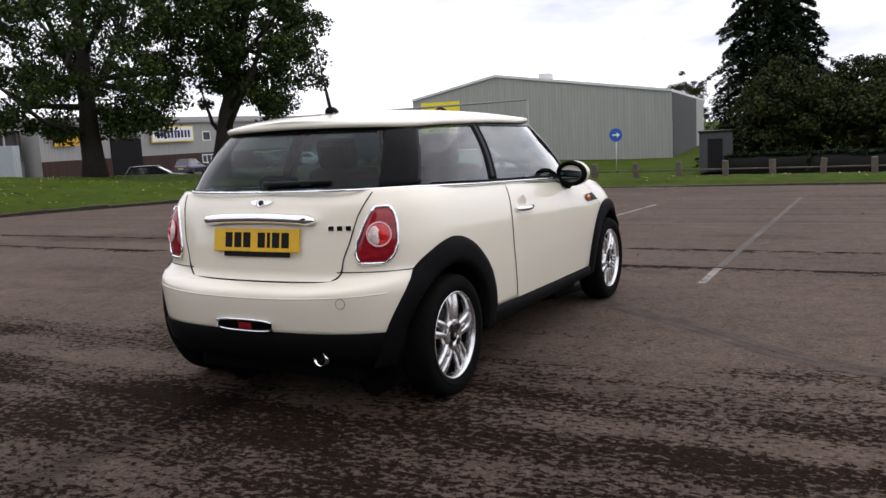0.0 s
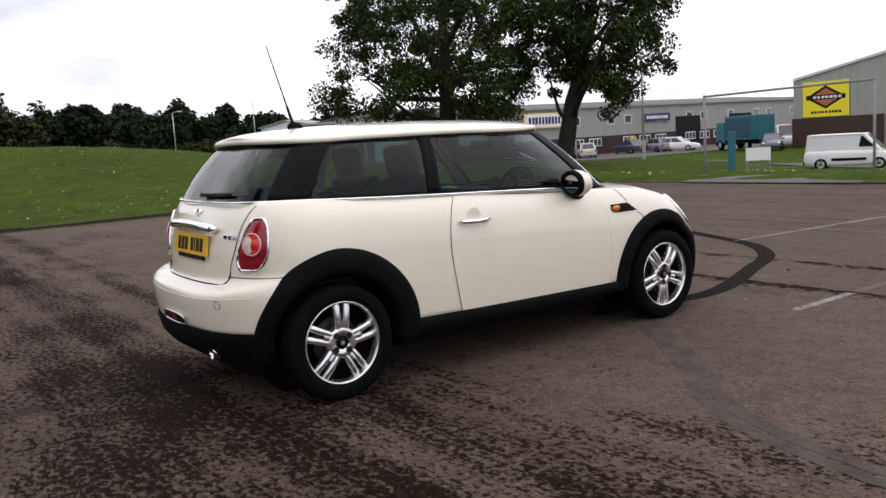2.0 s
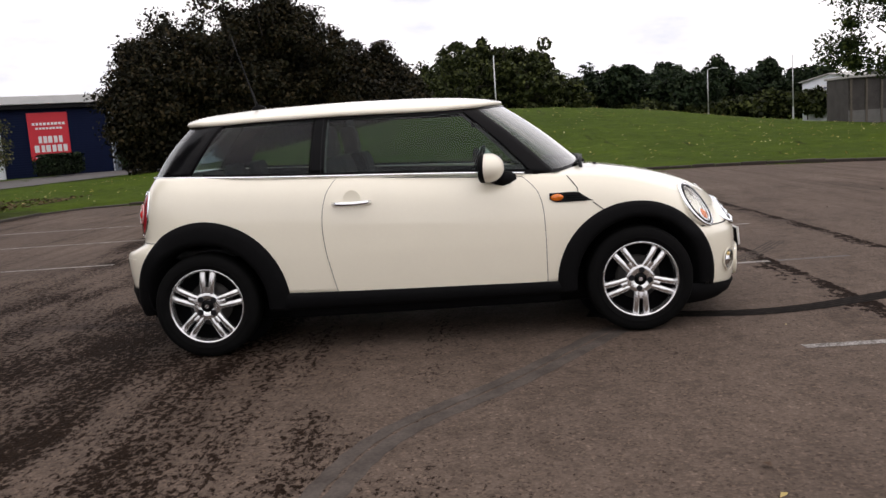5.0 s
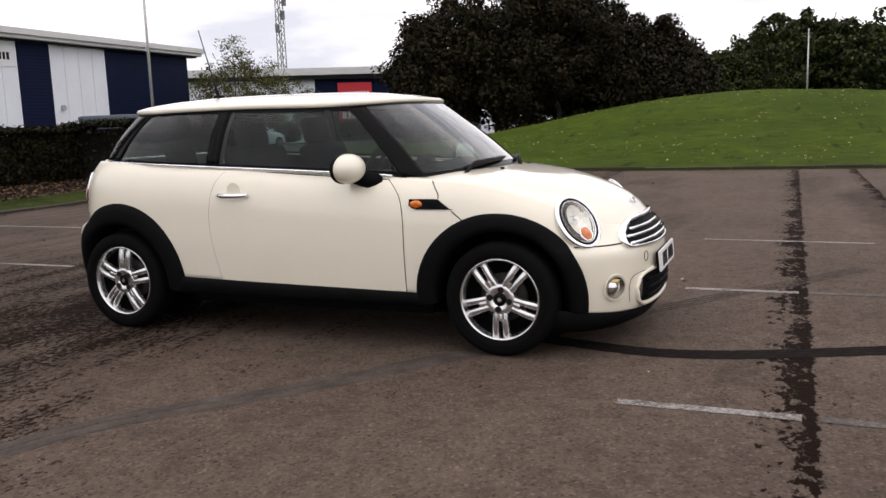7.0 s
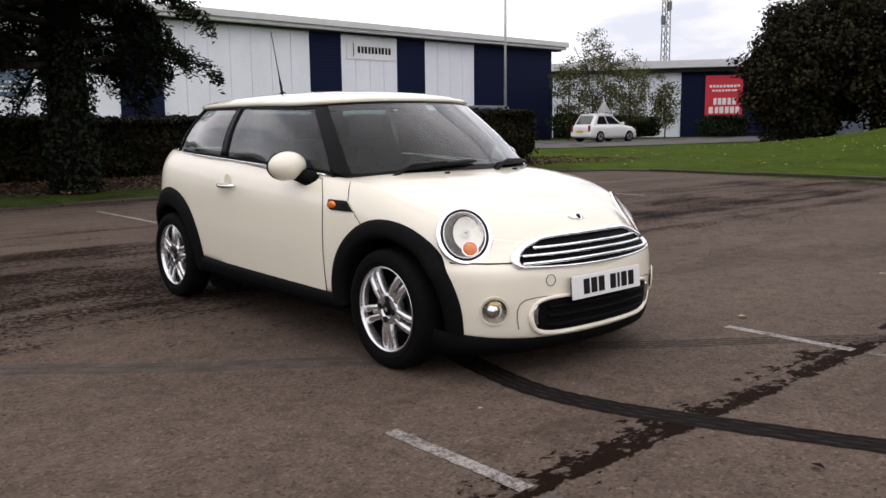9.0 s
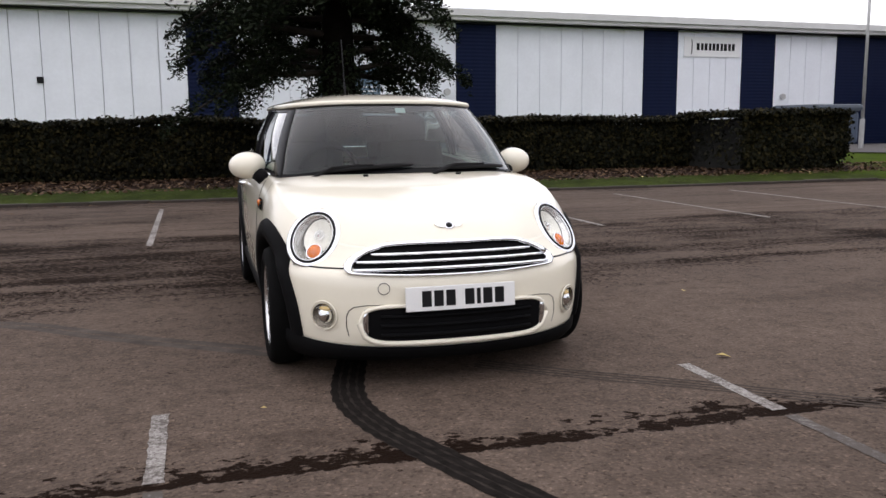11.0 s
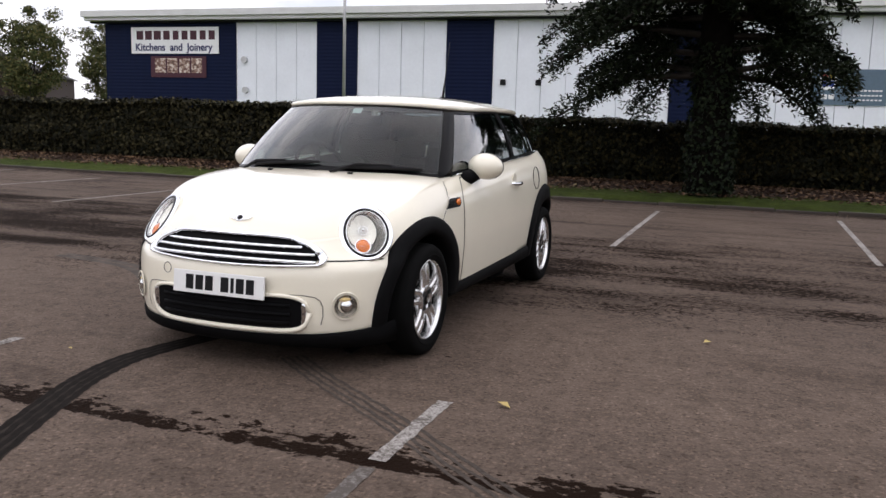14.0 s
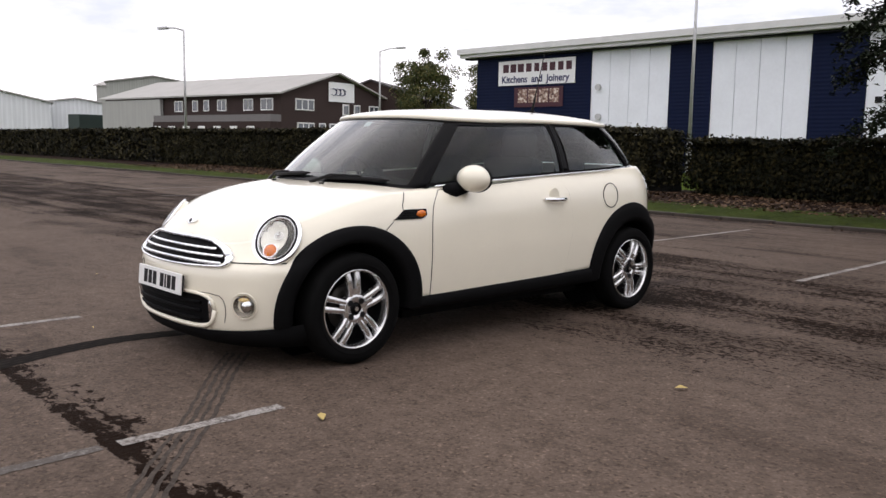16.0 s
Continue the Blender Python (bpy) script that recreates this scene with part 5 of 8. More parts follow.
        r.append([(x * f, cy + yy * hl * f, zz) for x, yy in ((w, -0.85), (w, 0.85), (w * 0.8, 1), (-w * 0.8, 1), (-w, 0.85), (-w, -0.85), (-w * 0.8, -1), (w * 0.8, -1))])
    me = grid_mesh("roof", r, paint, True, closed=True)
    bm = bmesh.new()
    bm.from_mesh(me)
    bmesh.ops.holes_fill(bm, edges=[e for e in bm.edges if e.is_boundary])
    part("roof", bm_mesh("roof", bm, paint), v)
    for s in (-1, 1):
        def on(f, y, out=0.012):
            return (s * (wbm + (wt - wbm) * f + out), y, z0 + (z1 - z0) * f)
        if kind == "van":
            yb, yt = base[1] - 0.12, top[1] - 0.1
            q = [on(0.22, yb - 0.95), on(0.22, yb - 0.22), on(0.86, yt - 0.03), on(0.90, yb - 0.85)]
            part("door_window", mesh_from("door_window", q, [(0, 1, 2, 3)] if s > 0 else [(3, 2, 1, 0)], M["dark_pane"]), v, "dark cab door window")
            part("rubbing_strip", box_mesh("rubbing_strip", s * hw - 0.02, s * hw + 0.02, -0.85, 0.75, 0.46, 0.60, M["black_plastic"], 0.01), v, "black side rubbing strip")
        part("mirror", box_mesh("mirror", s * (hw + 0.05) - 0.08, s * (hw + 0.05) + 0.08, base[1] - 0.42, base[1] - 0.26, sh + 0.02, sh + 0.16, paint, 0.03), v)
        part("tail_lamp", box_mesh("tail_lamp", s * hw * 0.78 - 0.08, s * hw * 0.78 + 0.08, a - 0.01, a + 0.12, sh * 0.62, sh * 0.98, M["red_lens"], 0.03), v)
        part("head_lamp", box_mesh("head_lamp", s * hw * 0.70 - 0.14, s * hw * 0.70 + 0.14, b - 0.26, b - 0.04, sh * 0.58, sh * 0.76, M["reflector"], 0.05), v)
        for y in (wb0, wb1):
            w = part("wheel", cyl_mesh("wheel", 0.30, 0.19, M["rubber"], 22, axis="X"), v, "black tyre on silver rim", pose(s * (hw - 0.085), y, 0.30))
            part("rim", cyl_mesh("rim", 0.20, 0.02, M["alloy"], 16, axis="X"), w, m=pose(s * 0.095, 0, 0))
            part("hub_cap", cyl_mesh("hub_cap", 0.05, 0.03, M["dark_metal"], 10, axis="X"), w, m=pose(s * 0.10, 0, 0))
    if kind == "van":
        q = [(-hw * 0.74, base[1] + 0.012 - 0.02, z0 + 0.1), (hw * 0.74, base[1] + 0.012 - 0.02, z0 + 0.1), (hw * 0.70, top[1] + 0.06, z1 - 0.06), (-hw * 0.70, top[1] + 0.06, z1 - 0.06)]
        part("windscreen", mesh_from("windscreen", q, [(0, 1, 2, 3)], M["dark_pane"]), v)
        for x in (-0.5, 0.5):
            part("roof_bar", box_mesh("roof_bar", x - 0.03, x + 0.03, -1.2, 0.6, H + 0.03, H + 0.08, M["black_plastic"], 0.01), v)
    part("front_bumper", box_mesh("front_bumper", -hw * 0.8, hw * 0.8, b - 0.2, b + 0.03, 0.24, 0.46, lower or paint, 0.05), v)
    part("rear_bumper", box_mesh("rear_bumper", -hw * 0.88, hw * 0.88, a - 0.04, a + 0.2, 0.28, 0.5, lower or paint, 0.05), v)
    part("number_plate", box_mesh("number_plate", -0.26, 0.26, a - 0.055, a - 0.03, 0.52, 0.63, M["yellow_plate"]), v, "yellow rear number plate")
    return v


M["dark_pane"] = simple("dark_car_window", (0.012, 0.014, 0.016), 0.06, vary=0.2, coat=1.0)
M["car_lilac"] = car_paint("grey_lilac_car_paint", (0.22, 0.22, 0.28))
M["car_black"] = simple("black_car_paint", (0.004, 0.004, 0.005), 0.2, spec=0.2)


def land(x, y, lift=0.10):
    return ground_height(x, y) + lift


def at_bearing(ex, ey, az, d):
    return ex + d * math.sin(radians(az)), ey + d * math.cos(radians(az))


x, y = at_bearing(2.8, 4.89, -128.6, 48)
parked_vehicle("hatchback_car", "small white five-door hatchback on the estate road", pose(x, y, land(x, y, 0.125), 0, 0, 84), M["car_white"], 3.7, 1.66, 1.52)
x, y = at_bearing(3.65, -4.06, -27.35, 48)
parked_vehicle("panel_van", "small white panel van with black bumpers on the road", pose(x, y, land(x, y, 0.05), 0, 0, -68), M["car_white"], 4.35, 1.8, 1.80, "van", M["black_plastic"])
for az, d, yaw, paint, kind, lab in ((-45.9, 85, 55, M["car_silver"], "hatch", "silver hatchback parked before the trade units"), (-42.9, 92, 80, M["car_dark"], "saloon", "dark blue car parked before the trade units"),
                                     (-41.2, 92, 76, M["car_lilac"], "hatch", "lilac-grey car parked before the trade units"), (-39.75, 91, -70, M["car_white"], "hatch", "white hatchback parked before the trade units"),
                                     (-47.7, 86, 20, M["car_dark"], "hatch", "dark red car parked close to the loading door")):
    x, y = at_bearing(5.22, -2.1, az, d)
    parked_vehicle("hatchback_car" if kind == "hatch" else "saloon_car", lab, pose(x, y, land(x, y), 0, 0, yaw), paint, 4.1, 1.72, 1.46, kind)
x, y = at_bearing(4.54, -3.19, -33.3, 80)
parked_vehicle("saloon_car", "dark navy car parked beside the brick wall", pose(x, y, land(x, y, 0.1), 0, 0, -150), M["car_dark"], 4.2, 1.75, 1.46, "saloon")
x, y = at_bearing(4.54, -3.19, -32.6, 88)
parked_vehicle("panel_van", "white panel van parked behind a navy car", pose(x, y, land(x, y, 0.1), 0, 0, -140), M["car_white"], 4.9, 1.9, 2.1, "van")
x, y = at_bearing(5.22, -2.1, -50.8, 62)
parked_vehicle("estate_car", "black estate car half hidden behind the grass rise", pose(x, y, land(x, y, 0.0) - 0.62, 0, 0, -52), M["car_black"], 4.3, 1.72, 1.40)

# ---- trees and hedges ----
def broad_tree(name, label, x, y, z, height, crown, mat, seed, leaves=9000, leaf=0.17, trunk_r=0.35, lean=(0.0, 0.0), clear=2.0, group="", clump=0.85, low=()):
    """Tapered trunk, forked limbs and a crown of leaf clumps with gaps. crown: radii in x, y and z."""
    rng = np.random.default_rng(seed)
    t = thing(name, label, "tree", pose(x, y, z), group)
    rx, ry, rz = crown
    cz = height - rz
    top = Vector((lean[0] * height, lean[1] * height, height * 0.72))
    pts, rad = [], []
    for k in range(9):
        f = k / 8
        p = Vector((lean[0] * height * f ** 1.1, lean[1] * height * f ** 1.1, -0.3 + (height * 0.72 + 0.3) * f))
        p += Vector((rng.normal(0, 0.05), rng.normal(0, 0.05), 0)) * height * 0.08
        pts.append(p)
        rad.append(trunk_r * (1.25 if k == 0 else 1.0 - 0.78 * f))
    part("trunk", tube_mesh("trunk", pts, rad, M["bark"], 12), t)
    cent = []
    n_l = 11
    for k in range(n_l):
        f = rng.uniform(0.28, 0.85)
        s = pts[int(f * 8)]
        a = 2.4 * k + rng.uniform(-0.5, 0.5)
        e = Vector((lean[0] * height + rx * 0.75 * math.cos(a), lean[1] * height + ry * 0.75 * math.sin(a), cz + rz * rng.uniform(-0.45, 0.7)))
        mid = s.lerp(e, 0.5) + Vector((0, 0, -0.06 * height * rng.uniform(-0.4, 1)))
        part("limb", tube_mesh("limb", [s, mid, e], [trunk_r * 0.38 * (1 - 0.4 * f), trunk_r * 0.2, 0.02], M["bark"], 7), t)
        cent.append(e)
        cent.append(s.lerp(e, 0.6))
    # clumps over an uneven shell and inside
    n_c = int(46 + leaves / 260)
    cc = []
    while len(cc) < n_c:
        d = rng.normal(0, 1, 3)
        d /= np.linalg.norm(d)
        r = rng.uniform(0.45, 1.0) ** 0.6
        wob = 0.83 + 0.45 * noise.noise(Vector(d * 2.1) + Vector((seed, 0, 0)))
        p = np.array((lean[0] * height + d[0] * rx * r * wob, lean[1] * height + d[1] * ry * r * wob, cz + d[2] * rz * r * wob))
        if p[2] < clear:
            continue
        if trunk_r > 0.4 and p[2] < height * 0.36 and math.hypot(p[0] - lean[0] * p[2], p[1] - lean[1] * p[2]) < 1.4:
            continue
        cc.append(p)
    cc = np.array(cc + [np.array(q) + rng.normal(0, 0.5, 3) * (1, 1, 0.5) for q in low for _ in range(5)])
    n_c = len(cc)
    idx = rng.integers(0, n_c, leaves)
    spread = clump * rng.uniform(0.5, 1.25, n_c)
    off = rng.normal(0, 1, (leaves, 3))
    off /= np.linalg.norm(off, axis=1)[:, None]
    off *= (rng.uniform(0, 1, leaves) ** 0.45)[:, None]
    c = cc[idx] + off * spread[idx][:, None] * np.array((1, 1, 0.75))
    part("crown", leaf_cloud("crown", c, off + np.array((0, 0, 0.5)), leaf, mat, rng), t)
    return t


def conifer(name, label, x, y, z, height, radius, mat, seed, clear=1.8, whorls=26, per=9, needles=26000, trunk_r=0.4, leaf=0.1, taper=0.75, group="", bare=0):
    """Trunk with drooping boughs in whorls that carry flat sprays."""
    rng = np.random.default_rng(seed)
    t = thing(name, label, "tree", pose(x, y, z), group)
    part("trunk", tube_mesh("trunk", [(0, 0, -0.3), (0.03, 0, 1.2), (0.0, 0.05, height * 0.5), (0, 0, height)], [trunk_r * 1.15, trunk_r, trunk_r * 0.6, 0.03], M["bark_dark"] if bare else M["bark"], 12), t)
    cs, ns = [], []
    each = max(8, int(needles / (whorls * per)))
    bv, bf = [], []
    for w in range(whorls):
        f = w / (whorls - 1)
        zz = clear + (height - clear - 0.2) * f
        R = radius * (1 - f ** 1.3 * taper) * rng.uniform(0.8, 1.08)
        for k in range(per):
            a = 2 * math.pi * (k + rng.uniform(-0.35, 0.35)) / per + w * 1.3
            L = R * rng.uniform(0.55, 1.1) * (1 + 0.17 * math.cos(a) if bare else 1)
            if w < bare + 1 and math.sin(a) > 0.0 and abs(math.cos(a)) < 0.86:
                continue
            up = (rng.uniform(-0.24, 0.02) if w < 7 else rng.uniform(-0.13, 0.10)) if bare else rng.uniform(-0.28, 0.06)
            tt = rng.uniform(0.22 if w < 2 * bare else 0.15, 1.0, each) ** 0.7
            sx = np.cos(a) * L * tt
            sy = np.sin(a) * L * tt
            sz = zz + up * L * tt + 0.10 * L * np.sin(tt * 3.0) - 0.15 * L * tt ** 3
            w_ = (0.21 if bare else 0.30) * L * (1.1 - 0.75 * tt)
            side = rng.normal(0, 0.55, each) * w_
            cs.append(np.stack((sx - np.sin(a) * side, sy + np.cos(a) * side, sz + rng.normal(0, 0.10, each) - 0.1 * np.abs(side)), 1))
            ns.append(np.tile((0.15 * math.cos(a), 0.15 * math.sin(a), 1.0), (each, 1)))
            if k % 2 == 0:
                p0, p1, p2 = (0, 0, zz), (math.cos(a) * L * 0.5, math.sin(a) * L * 0.5, zz + up * L * 0.5 + 0.09 * L), (math.cos(a) * L * 0.95, math.sin(a) * L * 0.95, zz + up * L * 0.95 - 0.1 * L)
                base = len(bv)
                for p, r in ((p0, 0.07), (p1, 0.045), (p2, 0.012)):
                    for q in range(4):
                        g = q * math.pi / 2
                        bv.append((p[0] - math.sin(a) * r * math.cos(g), p[1] + math.cos(a) * r * math.cos(g), p[2] + r * math.sin(g)))
                for i in range(2):
                    for q in range(4):
                        bf.append((base + i * 4 + q, base + i * 4 + (q + 1) % 4, base + (i + 1) * 4 + (q + 1) % 4, base + (i + 1) * 4 + q))
    if bare:
        # ivy round the foot of the trunk
        a, hz = rng.uniform(0, 2 * math.pi, 2200), 2.7 * rng.uniform(0, 1, 2200)
        rr = trunk_r * (1.13 - 0.05 * hz) + np.abs(rng.normal(0, 0.05, 2200))
        part("ivy", leaf_cloud("ivy", np.stack((rr * np.cos(a), rr * np.sin(a), hz), 1), np.stack((np.cos(a), np.sin(a), 0.3 + 0 * a), 1), 0.045, M["leaf_cedar"], rng, 0.62, 0.7), t, "dark ivy on the trunk")
    part("bough_frame", mesh_from("bough_frame", bv, bf, M["bark"], True), t)
    part("crown", leaf_cloud("crown", np.concatenate(cs), np.concatenate(ns), leaf, mat, rng, 0.34, 0.6), t)
    return t


# two big broadleaf trees on the north-west grass
broad_tree("tree", "large dark green broadleaf tree with dense rounded crown", -31.9, 23.2, ground_height(-31.9, 23.2), 13.2, (6.9, 6.9, 6.2), M["leaf_green"], 11, 64000, 0.095, 0.58, (0.0, 0.0), 1.6, clump=0.86, low=((-2.6, -2.9, 3.0), (-3.7, -4.0, 3.3), (-1.4, -1.6, 2.7), (-4.4, -4.6, 4.2), (1.8, 2.0, 2.7)))
broad_tree("tree", "leaning broadleaf tree with a bare lower trunk", -28.3, 27.8, ground_height(-28.3, 27.8), 12.6, (3.9, 3.9, 5.4), M["leaf_green"], 12, 40000, 0.095, 0.52, (0.12, 0.13), 1.9, clump=0.85)
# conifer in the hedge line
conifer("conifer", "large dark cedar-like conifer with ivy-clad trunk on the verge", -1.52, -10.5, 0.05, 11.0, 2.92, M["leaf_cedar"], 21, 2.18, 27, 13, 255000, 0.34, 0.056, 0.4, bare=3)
# maroon-green trees behind the mound
for k, (x, y, h, r) in enumerate(((-34.5, -14.3, 6.8, 2.3), (-37.0, -11.6, 8.9, 3.3), (-39.5, -9.0, 9.7, 3.5), (-39.0, -14.5, 8.6, 3.2), (-45.5, -9.5, 9.6, 3.8), (-47.5, -13.0, 9.0, 3.6))):
    broad_tree("tree", "dense purple-green deciduous tree behind the mound", x, y, ground_height(x, y) - 0.2, h, (r, r, h * 0.52), M["leaf_maroon"], 40 + k, 30000, 0.10, 0.2, clear=0.15, group="trees behind the mound", clump=0.9)
for k, (az, d, top, r) in enumerate(((-103.0, 48, 8.3, 2.8), (-100.6, 50, 8.0, 2.7), (-98.6, 50, 7.3, 2.5), (-97.1, 50, 6.6, 2.0), (-95.9, 50, 5.3, 1.5), (-99.5, 47, 5.0, 2.2), (-96.8, 47, 4.2, 1.7), (-95.4, 97, 8.6, 3.4), (-94.0, 98, 7.2, 3.0))):
    x, y = 5.0 + d * math.sin(radians(az)), 2.0 + d * math.cos(radians(az))
    z = ground_height(x, y) - 0.2
    h = top - 0.3 - z
    broad_tree("tree", "dark purple-green tree behind the mound", x, y, z, h, (r, r, h * 0.52), M["leaf_maroon"], 60 + k, 20000 if d < 60 else 12000, 0.11 if d < 60 else 0.19, 0.2, clear=0.2, group="trees behind the mound", clump=0.9)
M["leaf_wood"] = leaf_mat("dull_green_leaves", (0.008, 0.012, 0.004), (0.027, 0.036, 0.010), (0.066, 0.076, 0.022))
# far wood along the west and north-west
wood = []
fr = random.Random(17)
for k in range(13):
    az = -92.8 + k * 0.78
    d = 112 + fr.uniform(-6, 8)
    top = interp(az, [(-93, 3.6), (-91, 4.7), (-88.0, 5.8), (-85.5, 5.4), (-84.3, 3.6), (-83.4, 2.8)])
    wood.append((az, d, 1.24 * d * math.tan(radians(top - 0.2 - fr.uniform(0, 0.9)))))
for k in range(20):
    az = -81.5 + k * 1.0
    d = 128 + fr.uniform(-6, 12)
    wood.append((az, d, d * math.tan(radians(interp(az, [(-82, 3.7), (-74, 3.3), (-70, 3.0), (-66, 2.3), (-60, 2.2)]) * fr.uniform(0.48, 1.02)))))
for k, (az, d, h) in enumerate(wood):
    x, y = 5.3 + d * math.sin(radians(az)), 0.9 + d * math.cos(radians(az))
    z = 0.3
    slim = k > 12 and k % 3 == 0
    r = 1.7 + 0.4 * (k % 4) if slim else 3.2 + 2.4 * (k * 7 % 5) / 4
    broad_tree("tree", "slim dark pine in a distant tree line" if slim else "distant dark green tree in a tree line", x, y, z, h + (1.4 if slim else 1.0), (r, r, h * (0.36 if slim else 0.5)), M["leaf_dark"] if k > 12 else M["leaf_wood"], 100 + k, 5000, 0.30, 0.25, clear=0.5, group="distant wood", clump=0.9 if slim else 1.2)
for az, d, h, r, sd in ((-91.3, 84, 7.4, 3.6, 160), (-89.2, 88, 8.9, 3.8, 161), (-92.6, 80, 7.1, 3.2, 162)):
    x, y = 5.2 + d * math.sin(radians(az)), -2.1 + d * math.cos(radians(az))
    broad_tree("tree", "dark green tree filling the wood beyond the mound", x, y, 0.0, h, (r, r, h * 0.5), M["leaf_wood"], sd, 12000, 0.17, 0.25, clear=0.3, group="distant wood", clump=1.0)
for k in range(16):
    az, d = -79.0 + 1.05 * k + fr.uniform(-0.3, 0.3), 118 + fr.uniform(-4, 6)
    x, y = 5.3 + d * math.sin(radians(az)), 0.9 + d * math.cos(radians(az))
    broad_tree("bush", "low dark bush along the foot of a distant wood", x, y, 0.0, fr.uniform(2.8, 4.2), (2.6, 2.6, 1.9), M["leaf_wood"], 170 + k, 1500, 0.34, 0.08, clear=0.1, group="bushes before the wood", clump=1.0)
# conifers and trees to the north-east of the warehouse
for k, (az, d, h, r, kind) in enumerate(((-8.3, 66, 14.2, 4.7, "c"), (-6.2, 63, 13.6, 4.4, "c"), (-1.8, 64, 7.4, 3.6, "b"), (-6.4, 60, 7.2, 3.6, "b"), (-2.2, 60, 5.4, 3.2, "b"), (0.6, 58, 6.2, 3.4, "b"), (3.4, 60, 6.5, 3.6, "b"), (-12.6, 140, 10.5, 5.0, "b"))):
    x, y = 2.69 + d * math.sin(radians(az)), -4.68 + d * math.cos(radians(az))
    z = ground_height(x, y)
    if kind == "c":
        conifer("conifer", "tall dark conifer beside the warehouse", x, y, z, h, r, M["leaf_dark"], 200 + k, 0.8, 22, 11, 24000, 0.3, 0.19, 0.7)
    else:
        broad_tree("tree", "dark green broadleaf tree beside the warehouse", x, y, z, h, (r, r, h * 0.45), M["leaf_wood"], 200 + k, 20000, 0.12, 0.2, clear=0.5, clump=0.9)
# thin birches by the showroom and by the office block
for k, (x, y, h, r) in enumerate(((-37.6, -28.2, 7.0, 1.6), (-40.0, -27.2, 5.8, 1.6), (-42.0, -28.7, 5.4, 1.3), (-43.4, -27.0, 4.4, 0.8), (-37.0, -29.6, 5.6, 1.2), (-38.9, -28.9, 6.4, 1.5))):
    broad_tree("birch", "thin birch with sparse yellow-green leaves", x, y, 0.2, h, (r, r, h * 0.50), M["leaf_birch"], 300 + k, 3000, 0.065, 0.05, clear=0.7, group="birches", clump=0.62)
for az, d, h, r in ((131.3, 58, 7.9, 2.25), (135.6, 66, 8.3, 2.0)):
    x, y = -4.25 + d * math.sin(radians(az)), 3.84 + d * math.cos(radians(az))
    broad_tree("birch", "thin birch with sparse yellow-green leaves", x, y, 0.0, h, (r, r, h * 0.42), M["leaf_birch"], int(320 + az), 15000, 0.082, 0.12, clear=1.5, group="birches", clump=0.7)


def hedge(name, label, x0, x1, y0, y1, h, seed, leaves, leaf=0.055, z=0.05, mat="leaf_hedge"):
    """A clipped hedge: a twiggy core coloured near black and a shell of small leaves with an uneven top."""
    rng = np.random.default_rng(seed)
    t = thing(name, label, "hedge", pose(0, 0, z))
    L = x1 - x0
    nx = int(L / 0.5) + 2
    rows_ = []
    for i in range(nx):
        x = x0 + 0.1 + (L - 0.2) * i / (nx - 1)
        hh = h - 0.06 + 0.10 * noise.noise((x * 0.35, seed, 0)) + 0.05 * noise.noise((x * 1.5, seed, 3))
        row = []
        for (yy, zz) in ((y1 - 0.38, 0.0), (y1 - 0.32, 0.35), (y1 - 0.28, hh * 0.6), (y1 - 0.34, hh - 0.1), (y1 - 0.5, hh), (y0 + 0.4, hh), (y0 + 0.16, hh - 0.2), (y0 + 0.2, 0.0)):
            row.append((x, yy + 0.10 * noise.noise((x * 1.1, yy, zz * 2.0)), max(0.0, zz + 0.04 * float(rng.normal()))))
        rows_.append(row)
    verts = [p for r in rows_ for p in r]
    n = 8
    faces = [(i * n + k, i * n + (k + 1) % n, (i + 1) * n + (k + 1) % n, (i + 1) * n + k) for i in range(nx - 1) for k in range(n)]
    faces += [tuple(range(n)), tuple((nx - 1) * n + k for k in range(n))[::-1]]
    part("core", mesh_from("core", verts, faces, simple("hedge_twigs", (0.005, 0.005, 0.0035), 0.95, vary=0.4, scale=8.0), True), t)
    D = y1 - y0
    u = rng.uniform(0, 1, leaves)
    X = x0 + L * rng.uniform(0, 1, leaves)
    per = h + D * 0.8
    s = u * per
    front = s < h
    Z = np.where(front, s, h)
    Y = np.where(front, y1, y1 - (s - h))
    wob = np.array([noise.noise((float(a) * 0.35, seed, 0)) * 0.10 + noise.noise((float(a) * 1.5, seed, 3)) * 0.05 for a in X])
    bulge = np.array([noise.noise((float(a) * 1.1, 5.0, float(c) * 2.0)) for a, c in zip(X, Z)]) * 0.14
    Z = Z * (1 + wob / h) + np.where(front, 0, np.abs(rng.normal(0, 0.05, leaves)))
    Y = Y + np.where(front, bulge - 0.1 - 0.10 * np.abs(rng.normal(0, 1, leaves)) - 0.22 * np.clip(0.35 - Z, 0, 1), rng.normal(0, 0.05, leaves))
    keep = (Z > 0.06) & ~(front & (Z < 0.30) & (rng.uniform(0, 1, leaves) < 0.6))
    nrm = np.where(front[:, None], np.array((0, 1.0, 0.2)), np.array((0, 0.1, 1.0)))
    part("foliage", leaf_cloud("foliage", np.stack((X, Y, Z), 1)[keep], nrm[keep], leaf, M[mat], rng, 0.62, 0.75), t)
    e = int(leaves * 0.02) + 400
    ends_x = np.where(rng.uniform(0, 1, e) < 0.5, x0, x1) + rng.normal(0, 0.06, e)
    ec = np.stack((ends_x, rng.uniform(y0, y1, e), rng.uniform(0.2, h, e)), 1)
    part("foliage", leaf_cloud("foliage", ec, np.tile((1.0, 0.3, 0.1), (e, 1)), leaf, M[mat], rng, 0.62, 0.75), t)
    return t


